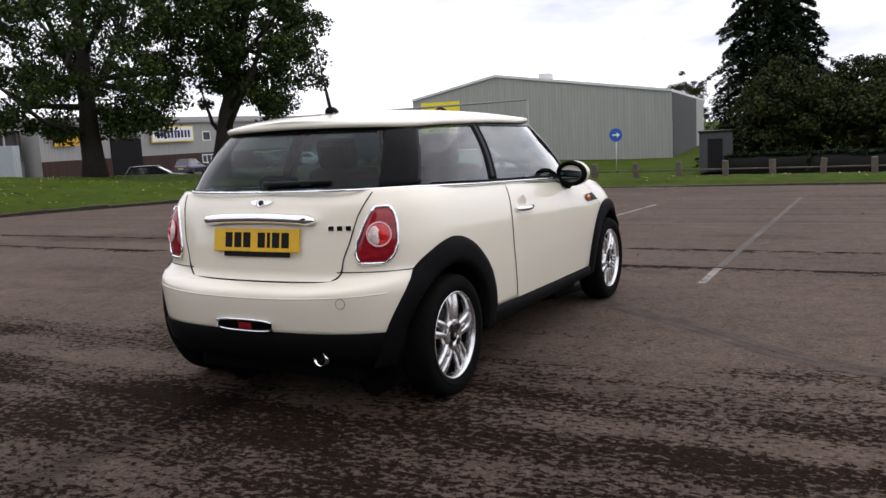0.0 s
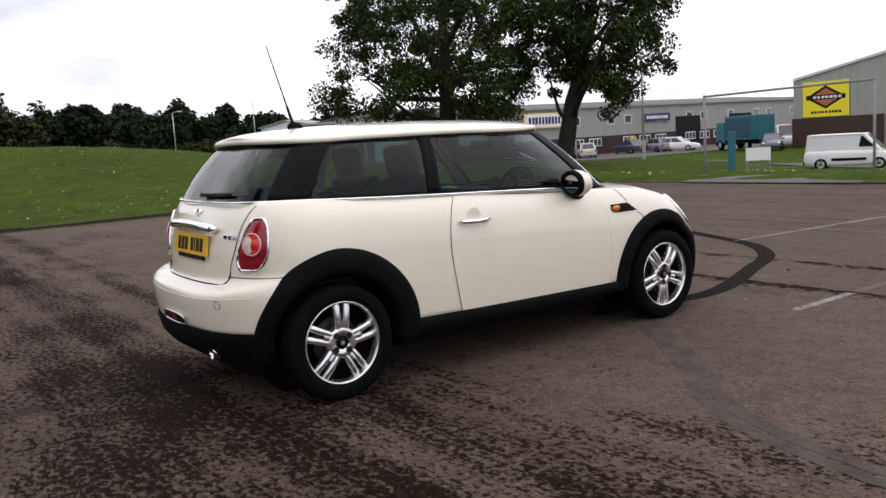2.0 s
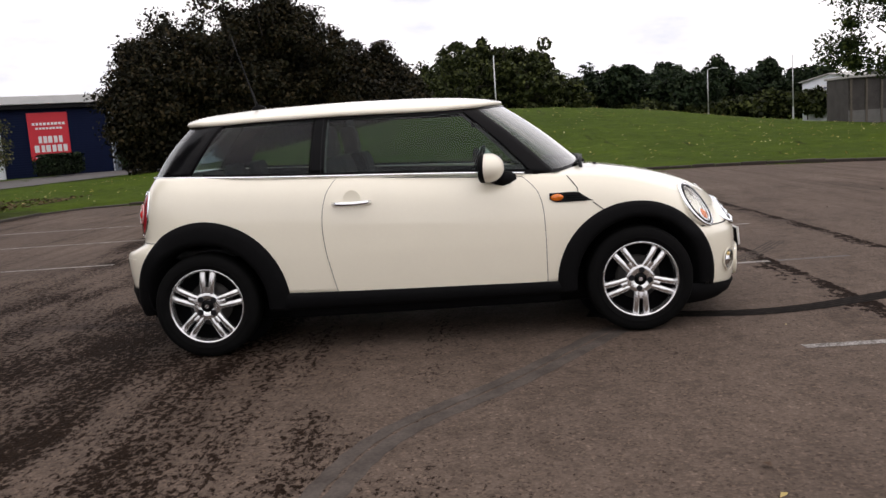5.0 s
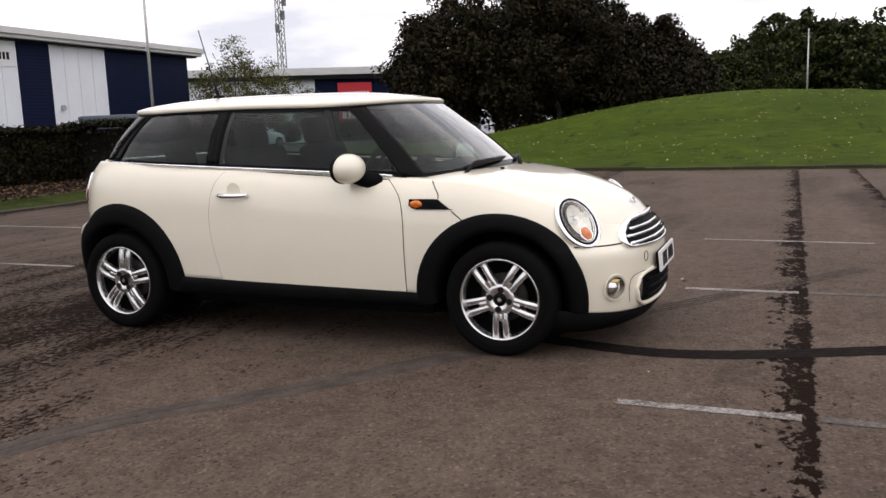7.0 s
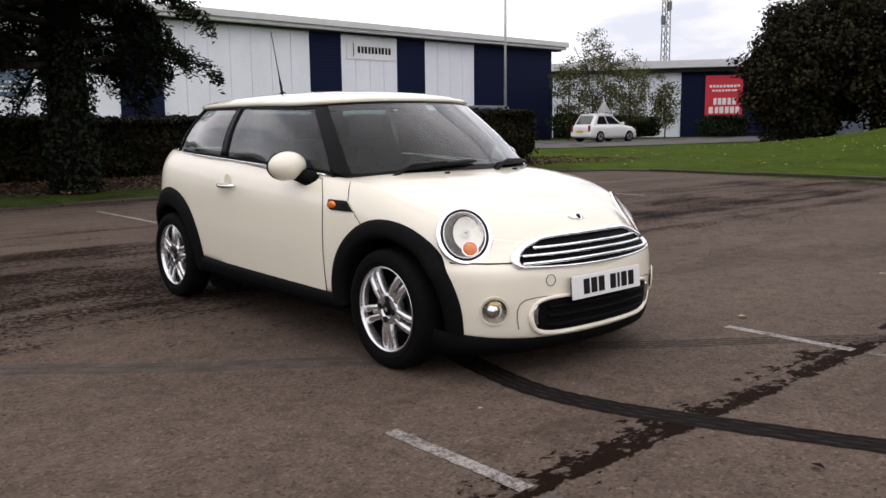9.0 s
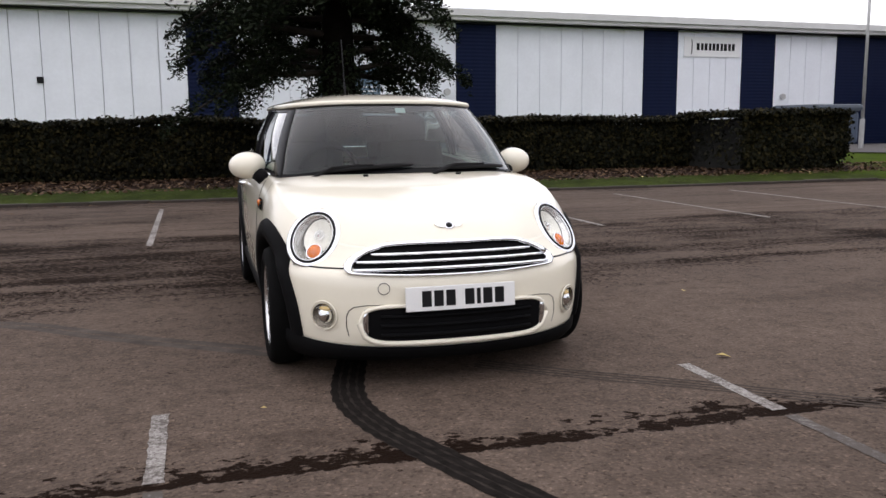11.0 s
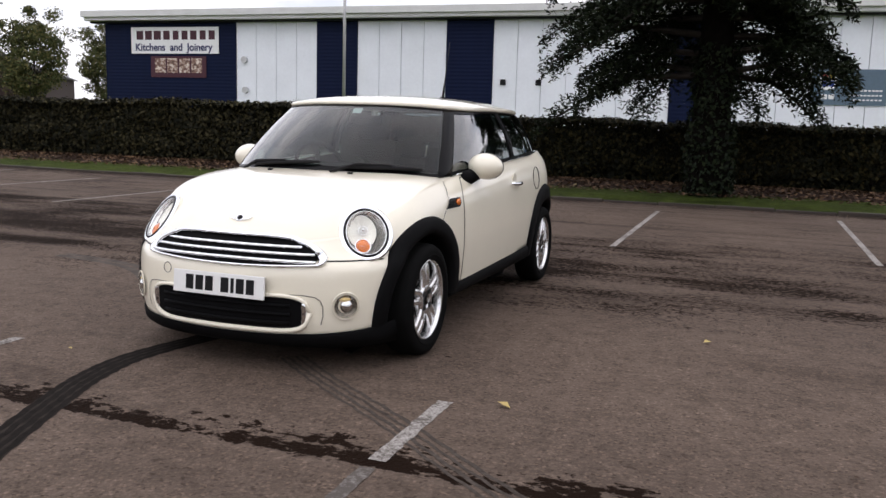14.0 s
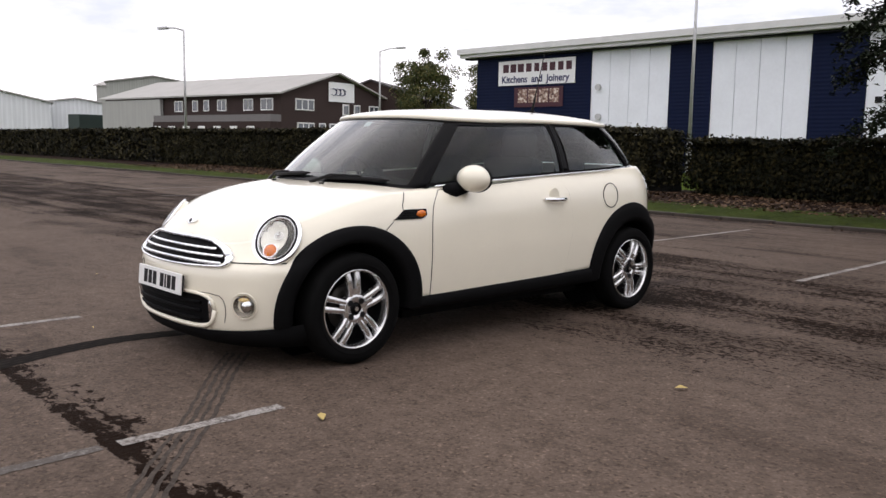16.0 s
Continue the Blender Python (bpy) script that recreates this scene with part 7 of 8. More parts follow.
# bumper seams
for sd in (1, -1):
    skin_strip("bumper_seam", [(0.485, 0.562), (0.60, 0.562), (0.715, 0.565)], 0.006, M["ink"], car, lambda a, z, o, sd=sd: end_surf(sd * a, z, True, o))
HATCH_LOW = [(-0.472, 0.690), (-0.458, 0.655), (-0.43, 0.634), (-0.38, 0.625), (0, 0.621), (0.38, 0.625), (0.43, 0.634), (0.458, 0.655), (0.472, 0.690)]
part("hatch_seam", tube_mesh("hatch_seam", [end_surf(p.x, p.y, False, 0.001) for p in spline(HATCH_LOW, 8)], [0.0042] * 65, M["ink"], 6), car)
part("bumper_crease", tube_mesh("bumper_crease", [end_surf(x, 0.560 + 0.022 * (x / 0.7) ** 2, False, -0.0015) for x in np.linspace(-0.70, 0.70, 41)], [0.004] * 41, M["paint"], 6), car)
for sd in (1, -1):
    skin_strip("hatch_seam", [(0.470, 0.686), (0.478, 0.73), (0.505, 0.80), (0.535, 0.92), (0.575, 1.025)], 0.006, M["ink"], car, lambda a, z, o, sd=sd: end_surf(sd * a, z, False, o))

# shoulder seam from the tailgate to the rear wheel arch
for sd in (1, -1):
    part("shoulder_seam", tube_mesh("shoulder_seam", [surf(a, 0.668 + 0.006 * (a - 0.5), -0.0005, sd) for a in np.linspace(0.475, 1.16, 40)], [0.0032] * 40, M["ink"], 6), car)

# ---- glasshouse ----
GH_B = [(0, 1.030, 0.952), (0.42, 0.965, 0.942), (0.682, 0.790, 0.920), (0.722, 0.585, 0.938), (0.730, -0.42, 0.990), (0.730, -0.555, 0.996), (0.712, -1.10, 1.022), (0.660, -1.375, 1.036), (0.560, -1.505, 1.038), (0, -1.600, 1.036)]
GH_T = [(0, 0.520, 1.352), (0.34, 0.462, 1.348), (0.530, 0.340, 1.338), (0.572, 0.205, 1.334), (0.590, -0.385, 1.342), (0.590, -0.525, 1.342), (0.577, -0.93, 1.340), (0.540, -1.145, 1.336), (0.460, -1.265, 1.340), (0, -1.345, 1.350)]


def key_curve(keys, q):
    sd = 1 if q >= 0 else -1
    q = min(abs(q), 9.0)
    i = min(int(q), 8)
    t = q - i
    P = []
    for j in (i - 1, i, i + 1, i + 2):
        if j < 0:
            k = keys[-j]
            P.append(Vector((-k[0], k[1], k[2])))
        elif j > 9:
            k = keys[18 - j]
            P.append(Vector((-k[0], k[1], k[2])))
        else:
            P.append(Vector(keys[j]))
    # centripetal-like: tangents scaled by chord lengths
    a, b, c, d = P
    l0, l1, l2 = (b - a).length + 1e-6, (c - b).length + 1e-6, (d - c).length + 1e-6
    m0 = ((b - a) / l0 * l1 + (c - b) / l1 * l0) / (l0 + l1) * l1
    m1 = ((c - b) / l1 * l2 + (d - c) / l2 * l1) / (l1 + l2) * l1
    p = (2 * t ** 3 - 3 * t * t + 1) * b + (t ** 3 - 2 * t * t + t) * m0 + (-2 * t ** 3 + 3 * t * t) * c + (t ** 3 - t * t) * m1
    p.x *= sd
    return p


def gh(q, v, off=0.0):
    b, t = key_curve(GH_B, q), key_curve(GH_T, q)
    p = b.lerp(t, v)
    n = Vector((p.x * 1.0, (p.y + 0.45) * (0.75 if p.y > 0 else 0.5), 0.12))
    n.normalize()
    return p + n * (0.022 * math.sin(math.pi * min(1, max(0, v))) + off)


def gh_patch(name, q0, q1, v0, v1, off, mat, label="", n=14, m=8, thick=0.0):
    rows_ = [[gh(q0 + (q1 - q0) * i / n, v0 + (v1 - v0) * k / m, off) for k in range(m + 1)] for i in range(n + 1)]
    ob = part(name, grid_mesh(name, rows_, mat), car, label)
    if thick:
        md_ = ob.modifiers.new("thickness", "SOLIDIFY")
        md_.thickness, md_.offset = thick, (-1.0 if q0 >= 0 else 1.0)
    return ob


panes = [gh_patch("windscreen", -2.0, 2.0, 0.0, 0.97, 0.0, M["glass_clear"], "raked windscreen glass", 40, 12)]
panes.append(gh_patch("rear_window", 7.72, 9.0, 0.02, 0.96, 0.0, M["glass_rear"], "tinted tailgate glass", 14, 10))
panes.append(gh_patch("rear_window", -7.72, -9.0, 0.02, 0.96, 0.0, M["glass_rear"], "tinted tailgate glass", 14, 10))
for sd in (1, -1):
    panes.append(gh_patch("door_window", sd * 2.55, sd * 4.86, 0.0, 0.97, -0.004, M["glass_dark"], "dark door glass", 20, 10))
    panes.append(gh_patch("quarter_window", sd * 4.97, sd * 6.90, 0.0, 0.97, -0.004, M["glass_dark"], "dark quarter glass", 20, 10))
    gh_patch("a_pillar", sd * 1.97, sd * 2.66, -0.02, 1.0, 0.003, M["gloss_black"], "gloss black windscreen pillar", 10, 10, 0.02)
    gh_patch("b_pillar", sd * 4.70, sd * 5.08, -0.01, 1.0, 0.003, M["gloss_black"], "gloss black door pillar", 8, 8, 0.02)
    gh_patch("c_pillar", sd * 6.68, sd * 7.84, -0.01, 1.0, 0.003, M["gloss_black"], "gloss black rear pillar", 14, 8, 0.02)
    gh_patch("window_seal", sd * 2.6, sd * 8.2, 0.90, 1.0, 0.004, M["gloss_black"], "", 40, 2)
    gh_patch("window_seal", sd * 2.6, sd * 6.4, -0.01, 0.045, 0.004, M["black_plastic"], "", 30, 2)
    # the slot between door glass and quarter glass
    part("pillar_gap", tube_mesh("pillar_gap", [gh(sd * 4.82, v / 8, 0.0045) for v in range(9)], [0.003] * 9, M["ink"], 6), car)
    # pale inner trim of the pillars
    gh_patch("pillar_trim", sd * 2.02, sd * 2.50, 0.04, 0.98, -0.035, M["headlining"], "pale grey inner pillar trim", 8, 8)
    gh_patch("pillar_trim", sd * 4.66, sd * 5.02, 0.00, 0.98, -0.040, M["headlining"], "pale grey inner pillar trim", 8, 8)
    part("belt_trim", tube_mesh("belt_trim", [gh(sd * (2.9 + 6.1 * k / 60), -0.012, 0.010) for k in range(61)], [0.007] * 61, M["chrome"], 6), car, "chrome belt-line strip")
gh_patch("windscreen_band", -2.0, 2.0, 0.93, 1.0, 0.003, M["gloss_black"], "", 30, 2)
gh_patch("windscreen_band", -2.0, 2.0, -0.01, 0.05, 0.003, M["gloss_black"], "", 30, 2)
gh_patch("rear_band", 7.3, 9.0, 0.88, 1.0, 0.003, M["gloss_black"], "", 10, 2)
gh_patch("rear_band", -7.3, -9.0, 0.88, 1.0, 0.003, M["gloss_black"], "", 10, 2)

# roof: a white lid with rolled edges and a short spoiler at the tail
ROOF = [(-1.42, 1.360), (-1.36, 1.378), (-1.25, 1.396), (-1.05, 1.410), (-0.8, 1.419), (-0.4, 1.421), (0.0, 1.413), (0.25, 1.400), (0.42, 1.382), (0.52, 1.362), (0.56, 1.350)]


def roof_edge(q, grow, dz):
    p = key_curve(GH_T, q)
    n = Vector((p.x, (p.y + 0.45) * 0.6, 0)).normalized()
    if p.y < -1.1:
        n = Vector((n.x * 0.8, n.y, 0))
        grow = grow + 0.022 * smooth01((-1.1 - p.y) / 0.25)
    return Vector((p.x + n.x * grow, p.y + n.y * grow, p.z + dz))


rows = []
for k in range(81):
    q = 9.0 * k / 80
    e = roof_edge(q, 0.022, 0.008)
    e1 = roof_edge(q, 0.034, -0.006)
    e2 = roof_edge(q, 0.026, -0.020)
    e3 = roof_edge(q, 0.004, -0.020)
    hc = max(e.z, cr(e.y, ROOF))
    row = [Vector((-p.x, p.y, p.z)) for p in (e3, e2, e1)]
    for j in range(33):
        u = math.sin(math.pi / 2 * (j / 16 - 1))
        row.append(Vector((e.x * u, e.y, e.z + (hc - e.z) * (1 - abs(u) ** 2.6))))
    row += [e1, e2, e3]
    rows.append(row)
part("roof", grid_mesh("roof", rows, M["paint"]), car, "cream-white floating roof")
rows = [[Vector((0.97 * p.x, p.y, p.z - 0.03)) for p in r[4:-4:4]] for r in rows[2:-2:4]]
part("headlining", grid_mesh("headlining", rows, M["headlining"]), car)
# aerial
ae = part("aerial", tube_mesh("aerial", [(0, -1.02, 1.42), (0, -1.048, 1.52), (0, -1.058, 1.555), (0, -1.105, 1.72), (0, -1.15, 1.88)], [0.010, 0.0085, 0.0045, 0.0035, 0.003], M["ink"], 8), car, "black whip aerial")
bm = bmesh.new()
bmesh.ops.create_uvsphere(bm, u_segments=16, v_segments=10, radius=1)
bmesh.ops.scale(bm, vec=(0.028, 0.052, 0.030), verts=bm.verts)
part("foot", bm_mesh("foot", bm, M["black_plastic"], True), ae, m=pose(0, -1.01, 1.415, -8))


# ---- wheels ----
def lathe(profile, seg, mat, name):
    """A turned shape about the x axis from (x, r) pairs."""
    rows_ = []
    for x, r in profile:
        rows_.append([Vector((x, r * math.cos(2 * math.pi * k / seg), r * math.sin(2 * math.pi * k / seg))) for k in range(seg)])
    return grid_mesh(name, rows_, mat, True, True)


def bar_mesh(name, p, q, w0, w1, d0, d1, mat, x_face, crown=0.006):
    """A tapering spoke from radius point p to q (in the wheel plane), with a rounded face."""
    p, q = Vector((0, *p)), Vector((0, *q))
    d = (q - p).normalized()
    n = Vector((0, -d.z, d.y))
    rows_ = []
    for k in range(7):
        t = k / 6
        c = p.lerp(q, t)
        w, dp = w0 + (w1 - w0) * t, d0 + (d1 - d0) * t
        x = x_face(c.length)
        row = []
        for a, o in ((-1, -dp), (-1, -0.006), (-0.75, 0), (0, crown), (0.75, 0), (1, -0.006), (1, -dp)):
            row.append(c + n * (a * w / 2) + Vector((x + o, 0, 0)))
        rows_.append(row)
    return grid_mesh(name, rows_, mat)


WHEEL_MESH = {}


def wheel(side, y, spin):
    w = part("wheel", lathe([(-0.085, 0.19), (-0.085, 0.235), (-0.088, 0.262), (-0.080, 0.286), (-0.062, 0.2965), (-0.03, TYRE_R), (0.03, TYRE_R), (0.062, 0.2965), (0.080, 0.286), (0.089, 0.262), (0.086, 0.232), (0.076, 0.214)], 64, M["rubber"], "wheel"), car,
             "black road tyre on a silver five double-spoke alloy", Matrix.Translation((side * WHEEL_X, y, TYRE_R)) @ (pose(0, 0, 0, 0, 0, 0) if side > 0 else pose(0, 0, 0, 0, 0, 180)) @ pose(0, 0, 0, spin))
    rim = part("rim", lathe([(0.068, 0.217), (0.077, 0.214), (0.078, 0.208), (0.070, 0.2025), (0.052, 0.199), (0.030, 0.197)], 56, M["alloy"], "rim"), w, "silver alloy rim")
    part("barrel", lathe([(0.031, 0.1965), (-0.03, 0.190), (-0.035, 0.10), (-0.035, 0.0)], 40, M["black_plastic"], "barrel"), w)
    part("brake_disc", lathe([(-0.02, 0.128), (-0.012, 0.126), (-0.012, 0.07)], 40, simple("brake_disc_steel", (0.05, 0.047, 0.044), 0.5, 0.5, vary=0.25, spec=0.2), "brake_disc"), w)
    face = lambda r: 0.052 + 0.016 * (1 - ((r - 0.12) / 0.09) ** 2)
    for k in range(5):
        a = 2 * math.pi * k / 5 + math.pi / 2
        for s_ in (-1, 1):
            a0, a1 = a + s_ * 0.32, a + s_ * 0.152
            p = (0.070 * math.cos(a0), 0.070 * math.sin(a0))
            q = (0.200 * math.cos(a1), 0.200 * math.sin(a1))
            key = (k, s_)
            if key not in WHEEL_MESH:
                WHEEL_MESH[key] = bar_mesh("spoke", p, q, 0.031, 0.036, 0.036, 0.028, M["alloy"], face, 0.004)
            part("spoke", WHEEL_MESH[key], rim)
        if ("web", k) not in WHEEL_MESH:
            WHEEL_MESH["web", k] = bar_mesh("spoke_web", (0.074 * math.cos(a), 0.074 * math.sin(a)), (0.112 * math.cos(a), 0.112 * math.sin(a)), 0.052, 0.046, 0.03, 0.03, M["alloy"], face, 0.002)
        part("spoke_web", WHEEL_MESH["web", k], rim)
    hub = part("hub", lathe([(0.02, 0.084), (0.060, 0.082), (0.067, 0.075), (0.066, 0.036), (0.060, 0.034)], 40, M["alloy"], "hub"), rim)
    part("cap", lathe([(0.058, 0.034), (0.066, 0.032), (0.069, 0.02), (0.070, 0.0)], 28, M["gloss_black"], "cap"), hub, "black centre cap")
    # dark insides of the bolt holes, put on as black discs
    for k in range(4):
        a = math.pi / 4 + k * math.pi / 2
        part("bolt_hole", cyl_mesh("bolt_hole", 0.0170, 0.012, M["ink"], 12, axis="X"), hub, m=pose(0.064, 0.052 * math.cos(a), 0.052 * math.sin(a)))
    part("badge", cyl_mesh("badge", 0.012, 0.003, M["alloy"], 16, axis="X"), hub, m=pose(0.0705, 0, 0))
    part("tyre_wall_ridge", lathe([(0.0885, 0.236), (0.0915, 0.240), (0.0885, 0.244)], 56, M["rubber"], "tyre_wall_ridge"), w)
    return w


for sd in (1, -1):
    wheel(sd, AXLE, 36 if sd > 0 else 4)
    wheel(sd, -AXLE, -5 if sd > 0 else 47)


# ---- front ----
# mostly diffuse cream-white: the bowl's reflected sky put into its colour
M["cream_bowl"] = simple("cream_lamp_bowl", (0.96, 0.94, 0.84), 0.14, 0.30, vary=0.10, scale=26.0, bump_amt=0.9)
def oriented(p, n, up=(0, 0, 1)):
    """A frame at p whose local y looks along n."""
    n = Vector(n).normalized()
    x = n.cross(Vector(up)).normalized()
    z = x.cross(n)
    m = Matrix.Identity(4)
    m.col[0][:3], m.col[1][:3], m.col[2][:3], m.col[3][:3] = x, n, z, p
    return m


def ring_mesh(name, rx, rz, tube, mat, seg=48, depth=1.0):
    rows_ = []
    for k in range(seg):
        a = 2 * math.pi * k / seg
        c = Vector((rx * math.cos(a), 0, rz * math.sin(a)))
        d = Vector((math.cos(a), 0, math.sin(a)))
        rows_.append([c + d * tube * math.cos(b) + Vector((0, tube * depth * math.sin(b), 0)) for b in [2 * math.pi * j / 10 for j in range(10)]])
    rows_.append(rows_[0])
    return grid_mesh(name, rows_, mat, True, True)


def dome_mesh(name, rx, rz, h, mat, seg=36, rings=8, y0=0.0):
    rows_ = []
    for i in range(rings + 1):
        f = i / rings
        rows_.append([Vector((rx * f * math.cos(2 * math.pi * k / seg), y0 + h * (1 - f * f), rz * f * math.sin(2 * math.pi * k / seg))) for k in range(seg)])
    return grid_mesh(name, rows_, mat, True, True)


for sd in (1, -1):
    c = Vector((sd * LAMP_AT.x, LAMP_AT.y, LAMP_AT.z))
    n = Vector((sd * LAMP_DIR.x, LAMP_DIR.y, LAMP_DIR.z))
    hm = oriented(c - n.normalized() * 0.012, n)
    hl = part("headlamp", ring_mesh("headlamp", 0.121, 0.142, 0.0145, M["chrome"], depth=0.7), car, "round headlamp with chrome ring and amber indicator", hm)
    skirt = [[Vector((rx * math.cos(2 * math.pi * k / 48), yy, rz * math.sin(2 * math.pi * k / 48))) for k in range(48)] for rx, rz, yy in ((0.123, 0.144, 0.004), (0.128, 0.149, -0.004), (0.130, 0.151, -0.026))]
    part("bezel", grid_mesh("bezel", skirt, M["paint"], True, True), hl, "body-coloured bezel")
    part("seal", ring_mesh("seal", 0.107, 0.128, 0.0062, M["ink"], depth=1.0), hl, "black inner ring", pose(0, 0.007, 0))
    bowl = dome_mesh("bowl", 0.104, 0.125, -0.075, M["reflector"], 17, 6, y0=0.004)
    bowl.polygons.foreach_set("use_smooth", [False] * len(bowl.polygons))
    part("bowl", bowl, hl, "bright outer bowl")
    inner = dome_mesh("reflector", 0.074, 0.094, -0.034, M["cream_bowl"], 13, 5)
    inner.polygons.foreach_set("use_smooth", [False] * len(inner.polygons))
    part("reflector", inner, hl, "faceted cream-white reflector with sky brightness in its colour", pose(-sd * 0.020, -0.010, 0.012))
    part("reflector_rim", ring_mesh("reflector_rim", 0.075, 0.095, 0.0022, M["dark_metal"], 40), hl, m=pose(-sd * 0.020, -0.009, 0.012))
    part("bulb_cap", dome_mesh("bulb_cap", 0.013, 0.014, 0.016, M["chrome"]), hl, "chrome bulb cap", pose(-sd * 0.010, -0.030, 0.030))
    part("bulb_shade", ring_mesh("bulb_shade", 0.024, 0.024, 0.0030, M["chrome"], 24, 2.0), hl, m=pose(-sd * 0.010, -0.036, 0.030))
    part("indicator_ring", ring_mesh("indicator_ring", 0.037, 0.037, 0.0045, M["chrome"], 28, 1.6), hl, "bright indicator ring", pose(-sd * 0.020, -0.004, -0.070))
    part("inner_ring", ring_mesh("inner_ring", 0.100, 0.121, 0.0045, M["chrome"], depth=1.4), hl, m=pose(0, 0.002, 0))
    bm = bmesh.new()
    bmesh.ops.create_uvsphere(bm, u_segments=18, v_segments=12, radius=1)
    bmesh.ops.scale(bm, vec=(0.036, 0.020, 0.036), verts=bm.verts)
    part("indicator", bm_mesh("indicator", bm, M["amber"], True), hl, "amber indicator bulb", pose(-sd * 0.020, -0.006, -0.070))
    lens = part("lens", dome_mesh("lens", 0.112, 0.133, 0.026, M["lens"], y0=0.006), hl, "clear lens")
    lens.visible_shadow = False
    # fog lamp
    p = end_surf(sd * 0.602, 0.350, True, 0.004)
    t1 = end_surf(sd * 0.64, 0.350, True) - end_surf(sd * 0.56, 0.350, True)
    t2 = end_surf(sd * 0.602, 0.39, True) - end_surf(sd * 0.602, 0.31, True)
    fn = t1.cross(t2)
    fm = oriented(p + Vector((0, 0.006, 0)), fn if fn.y > 0 else -fn)
    fog = part("fog_lamp", ring_mesh("fog_lamp", 0.066, 0.066, 0.0035, M["paint"]), car, "round fog lamp in body-coloured bezel", fm)
    part("recess", dome_mesh("recess", 0.062, 0.062, -0.004, M["dark_metal"], y0=-0.036), fog)
    part("bowl", dome_mesh("bowl", 0.056, 0.056, -0.024, simple("fog_reflector", (0.20, 0.18, 0.15), 0.14, 0.9, vary=0.2, scale=30.0, bump_amt=0.6), y0=0.004), fog)
    part("lens", dome_mesh("lens", 0.058, 0.058, 0.014, M["lens"], y0=0.003), fog)
    # amber reflection at the bowl's top, put in as a flat coloured dome
    part("bulb", dome_mesh("bulb", 0.030, 0.012, 0.012, simple("amber_reflection", (0.85, 0.62, 0.25), 0.2, vary=0.1), y0=-0.008), fog, m=pose(-sd * 0.004, 0, 0.030))
    part("projector", dome_mesh("projector", 0.036, 0.038, 0.022, M["chrome"], 14, 5, y0=-0.012), fog, "bright round projector", pose(sd * 0.008, 0, -0.004))

# grille
GR_LOW = lambda x: 0.532 + 0.012 * (abs(x) / 0.48) ** 2
GR_TOP = lambda x: 0.664 - 0.080 * (abs(x) / 0.478) ** 5.2
rows = []
for k in range(49):
    x = -0.465 + 0.93 * k / 48
    lo, hi = GR_LOW(x), max(GR_TOP(x), GR_LOW(x) + 0.004)
    rows.append([end_surf(x, lo + (hi - lo) * j / 8, True, 0.006) for j in range(9)])
grille = part("grille", grid_mesh("grille", rows, M["black_plastic"]), car, "black grille with chrome slats and surround")
loop = [(x, GR_TOP(x)) for x in np.linspace(-0.470, 0.470, 41)] + [(0.484, 0.574), (0.487, 0.560), (0.482, 0.547)] + [(x, GR_LOW(x)) for x in np.linspace(0.470, -0.470, 33)] + [(-0.482, 0.547), (-0.487, 0.560), (-0.484, 0.574)]
loop.append(loop[0])
part("surround", tube_mesh("surround", [end_surf(x, z, True, 0.010) for x, z in loop], [0.017 + 0.010 * abs(k / 20 - 1) ** 3 for k in range(41)] + [0.026, 0.021, 0.015] + [0.010] * 33 + [0.015, 0.021, 0.026, 0.027], M["chrome"], 10, flat=0.7), grille, "chrome surround")
for z in (0.563, 0.594, 0.625):
    xm = min(0.462, 0.478 * max(0.0, (0.664 - 0.016 - z) / 0.080) ** (1 / 5.2))
    xs_ = np.linspace(-xm, xm, 25)
    part("slat", tube_mesh("slat", [end_surf(x, z - 0.006 * (x / 0.45) ** 2, True, 0.018) for x in xs_], [0.0108] * 25, M["chrome"], 8, flat=0.8), grille, "chrome slat")

# lower intake: black mouth with a white lip and bright ends
def mouth(x):
    u = min(1.0, abs(x) / 0.452)
    r = (1 - u ** 10) ** 0.5
    return 0.316 - 0.096 * r, 0.316 + 0.080 * r


rows = []
for k in range(49):
    x = -0.45 + 0.90 * k / 48
    lo, hi = mouth(x)
    rows.append([end_surf(x, lo + (hi - lo) * j / 6, True, 0.004) for j in range(7)])
intake = part("lower_intake", grid_mesh("lower_intake", rows, M["black_plastic"]), car, "black lower air intake")
loop = [(x, mouth(x)[0]) for x in np.linspace(-0.452, 0.452, 41)] + [(x, mouth(x)[1]) for x in np.linspace(0.452, -0.452, 41)]
loop.append(loop[0])
part("lip", tube_mesh("lip", [end_surf(x, z, True, 0.006) for x, z in loop], [0.013] * 41 + [0.010] * 42, M["paint"], 8), intake, "body-coloured lip")
for z in (0.262, 0.305, 0.348):
    part("slat", tube_mesh("slat", [end_surf(x, z, True, 0.010) for x in np.linspace(-0.36, 0.36, 17)], [0.008] * 17, M["black_plastic"], 6), intake)
for sd in (1, -1):
    part("bright_end", tube_mesh("bright_end", [end_surf(sd * (0.415 + 0.012 * math.sin(a)), 0.318 + 0.062 * math.cos(a), True, 0.001) for a in np.linspace(0.1, 3.0, 9)], [0.008, 0.013, 0.016, 0.018, 0.018, 0.017, 0.015, 0.012, 0.008], M["chrome"], 8), intake, "chrome intake end")
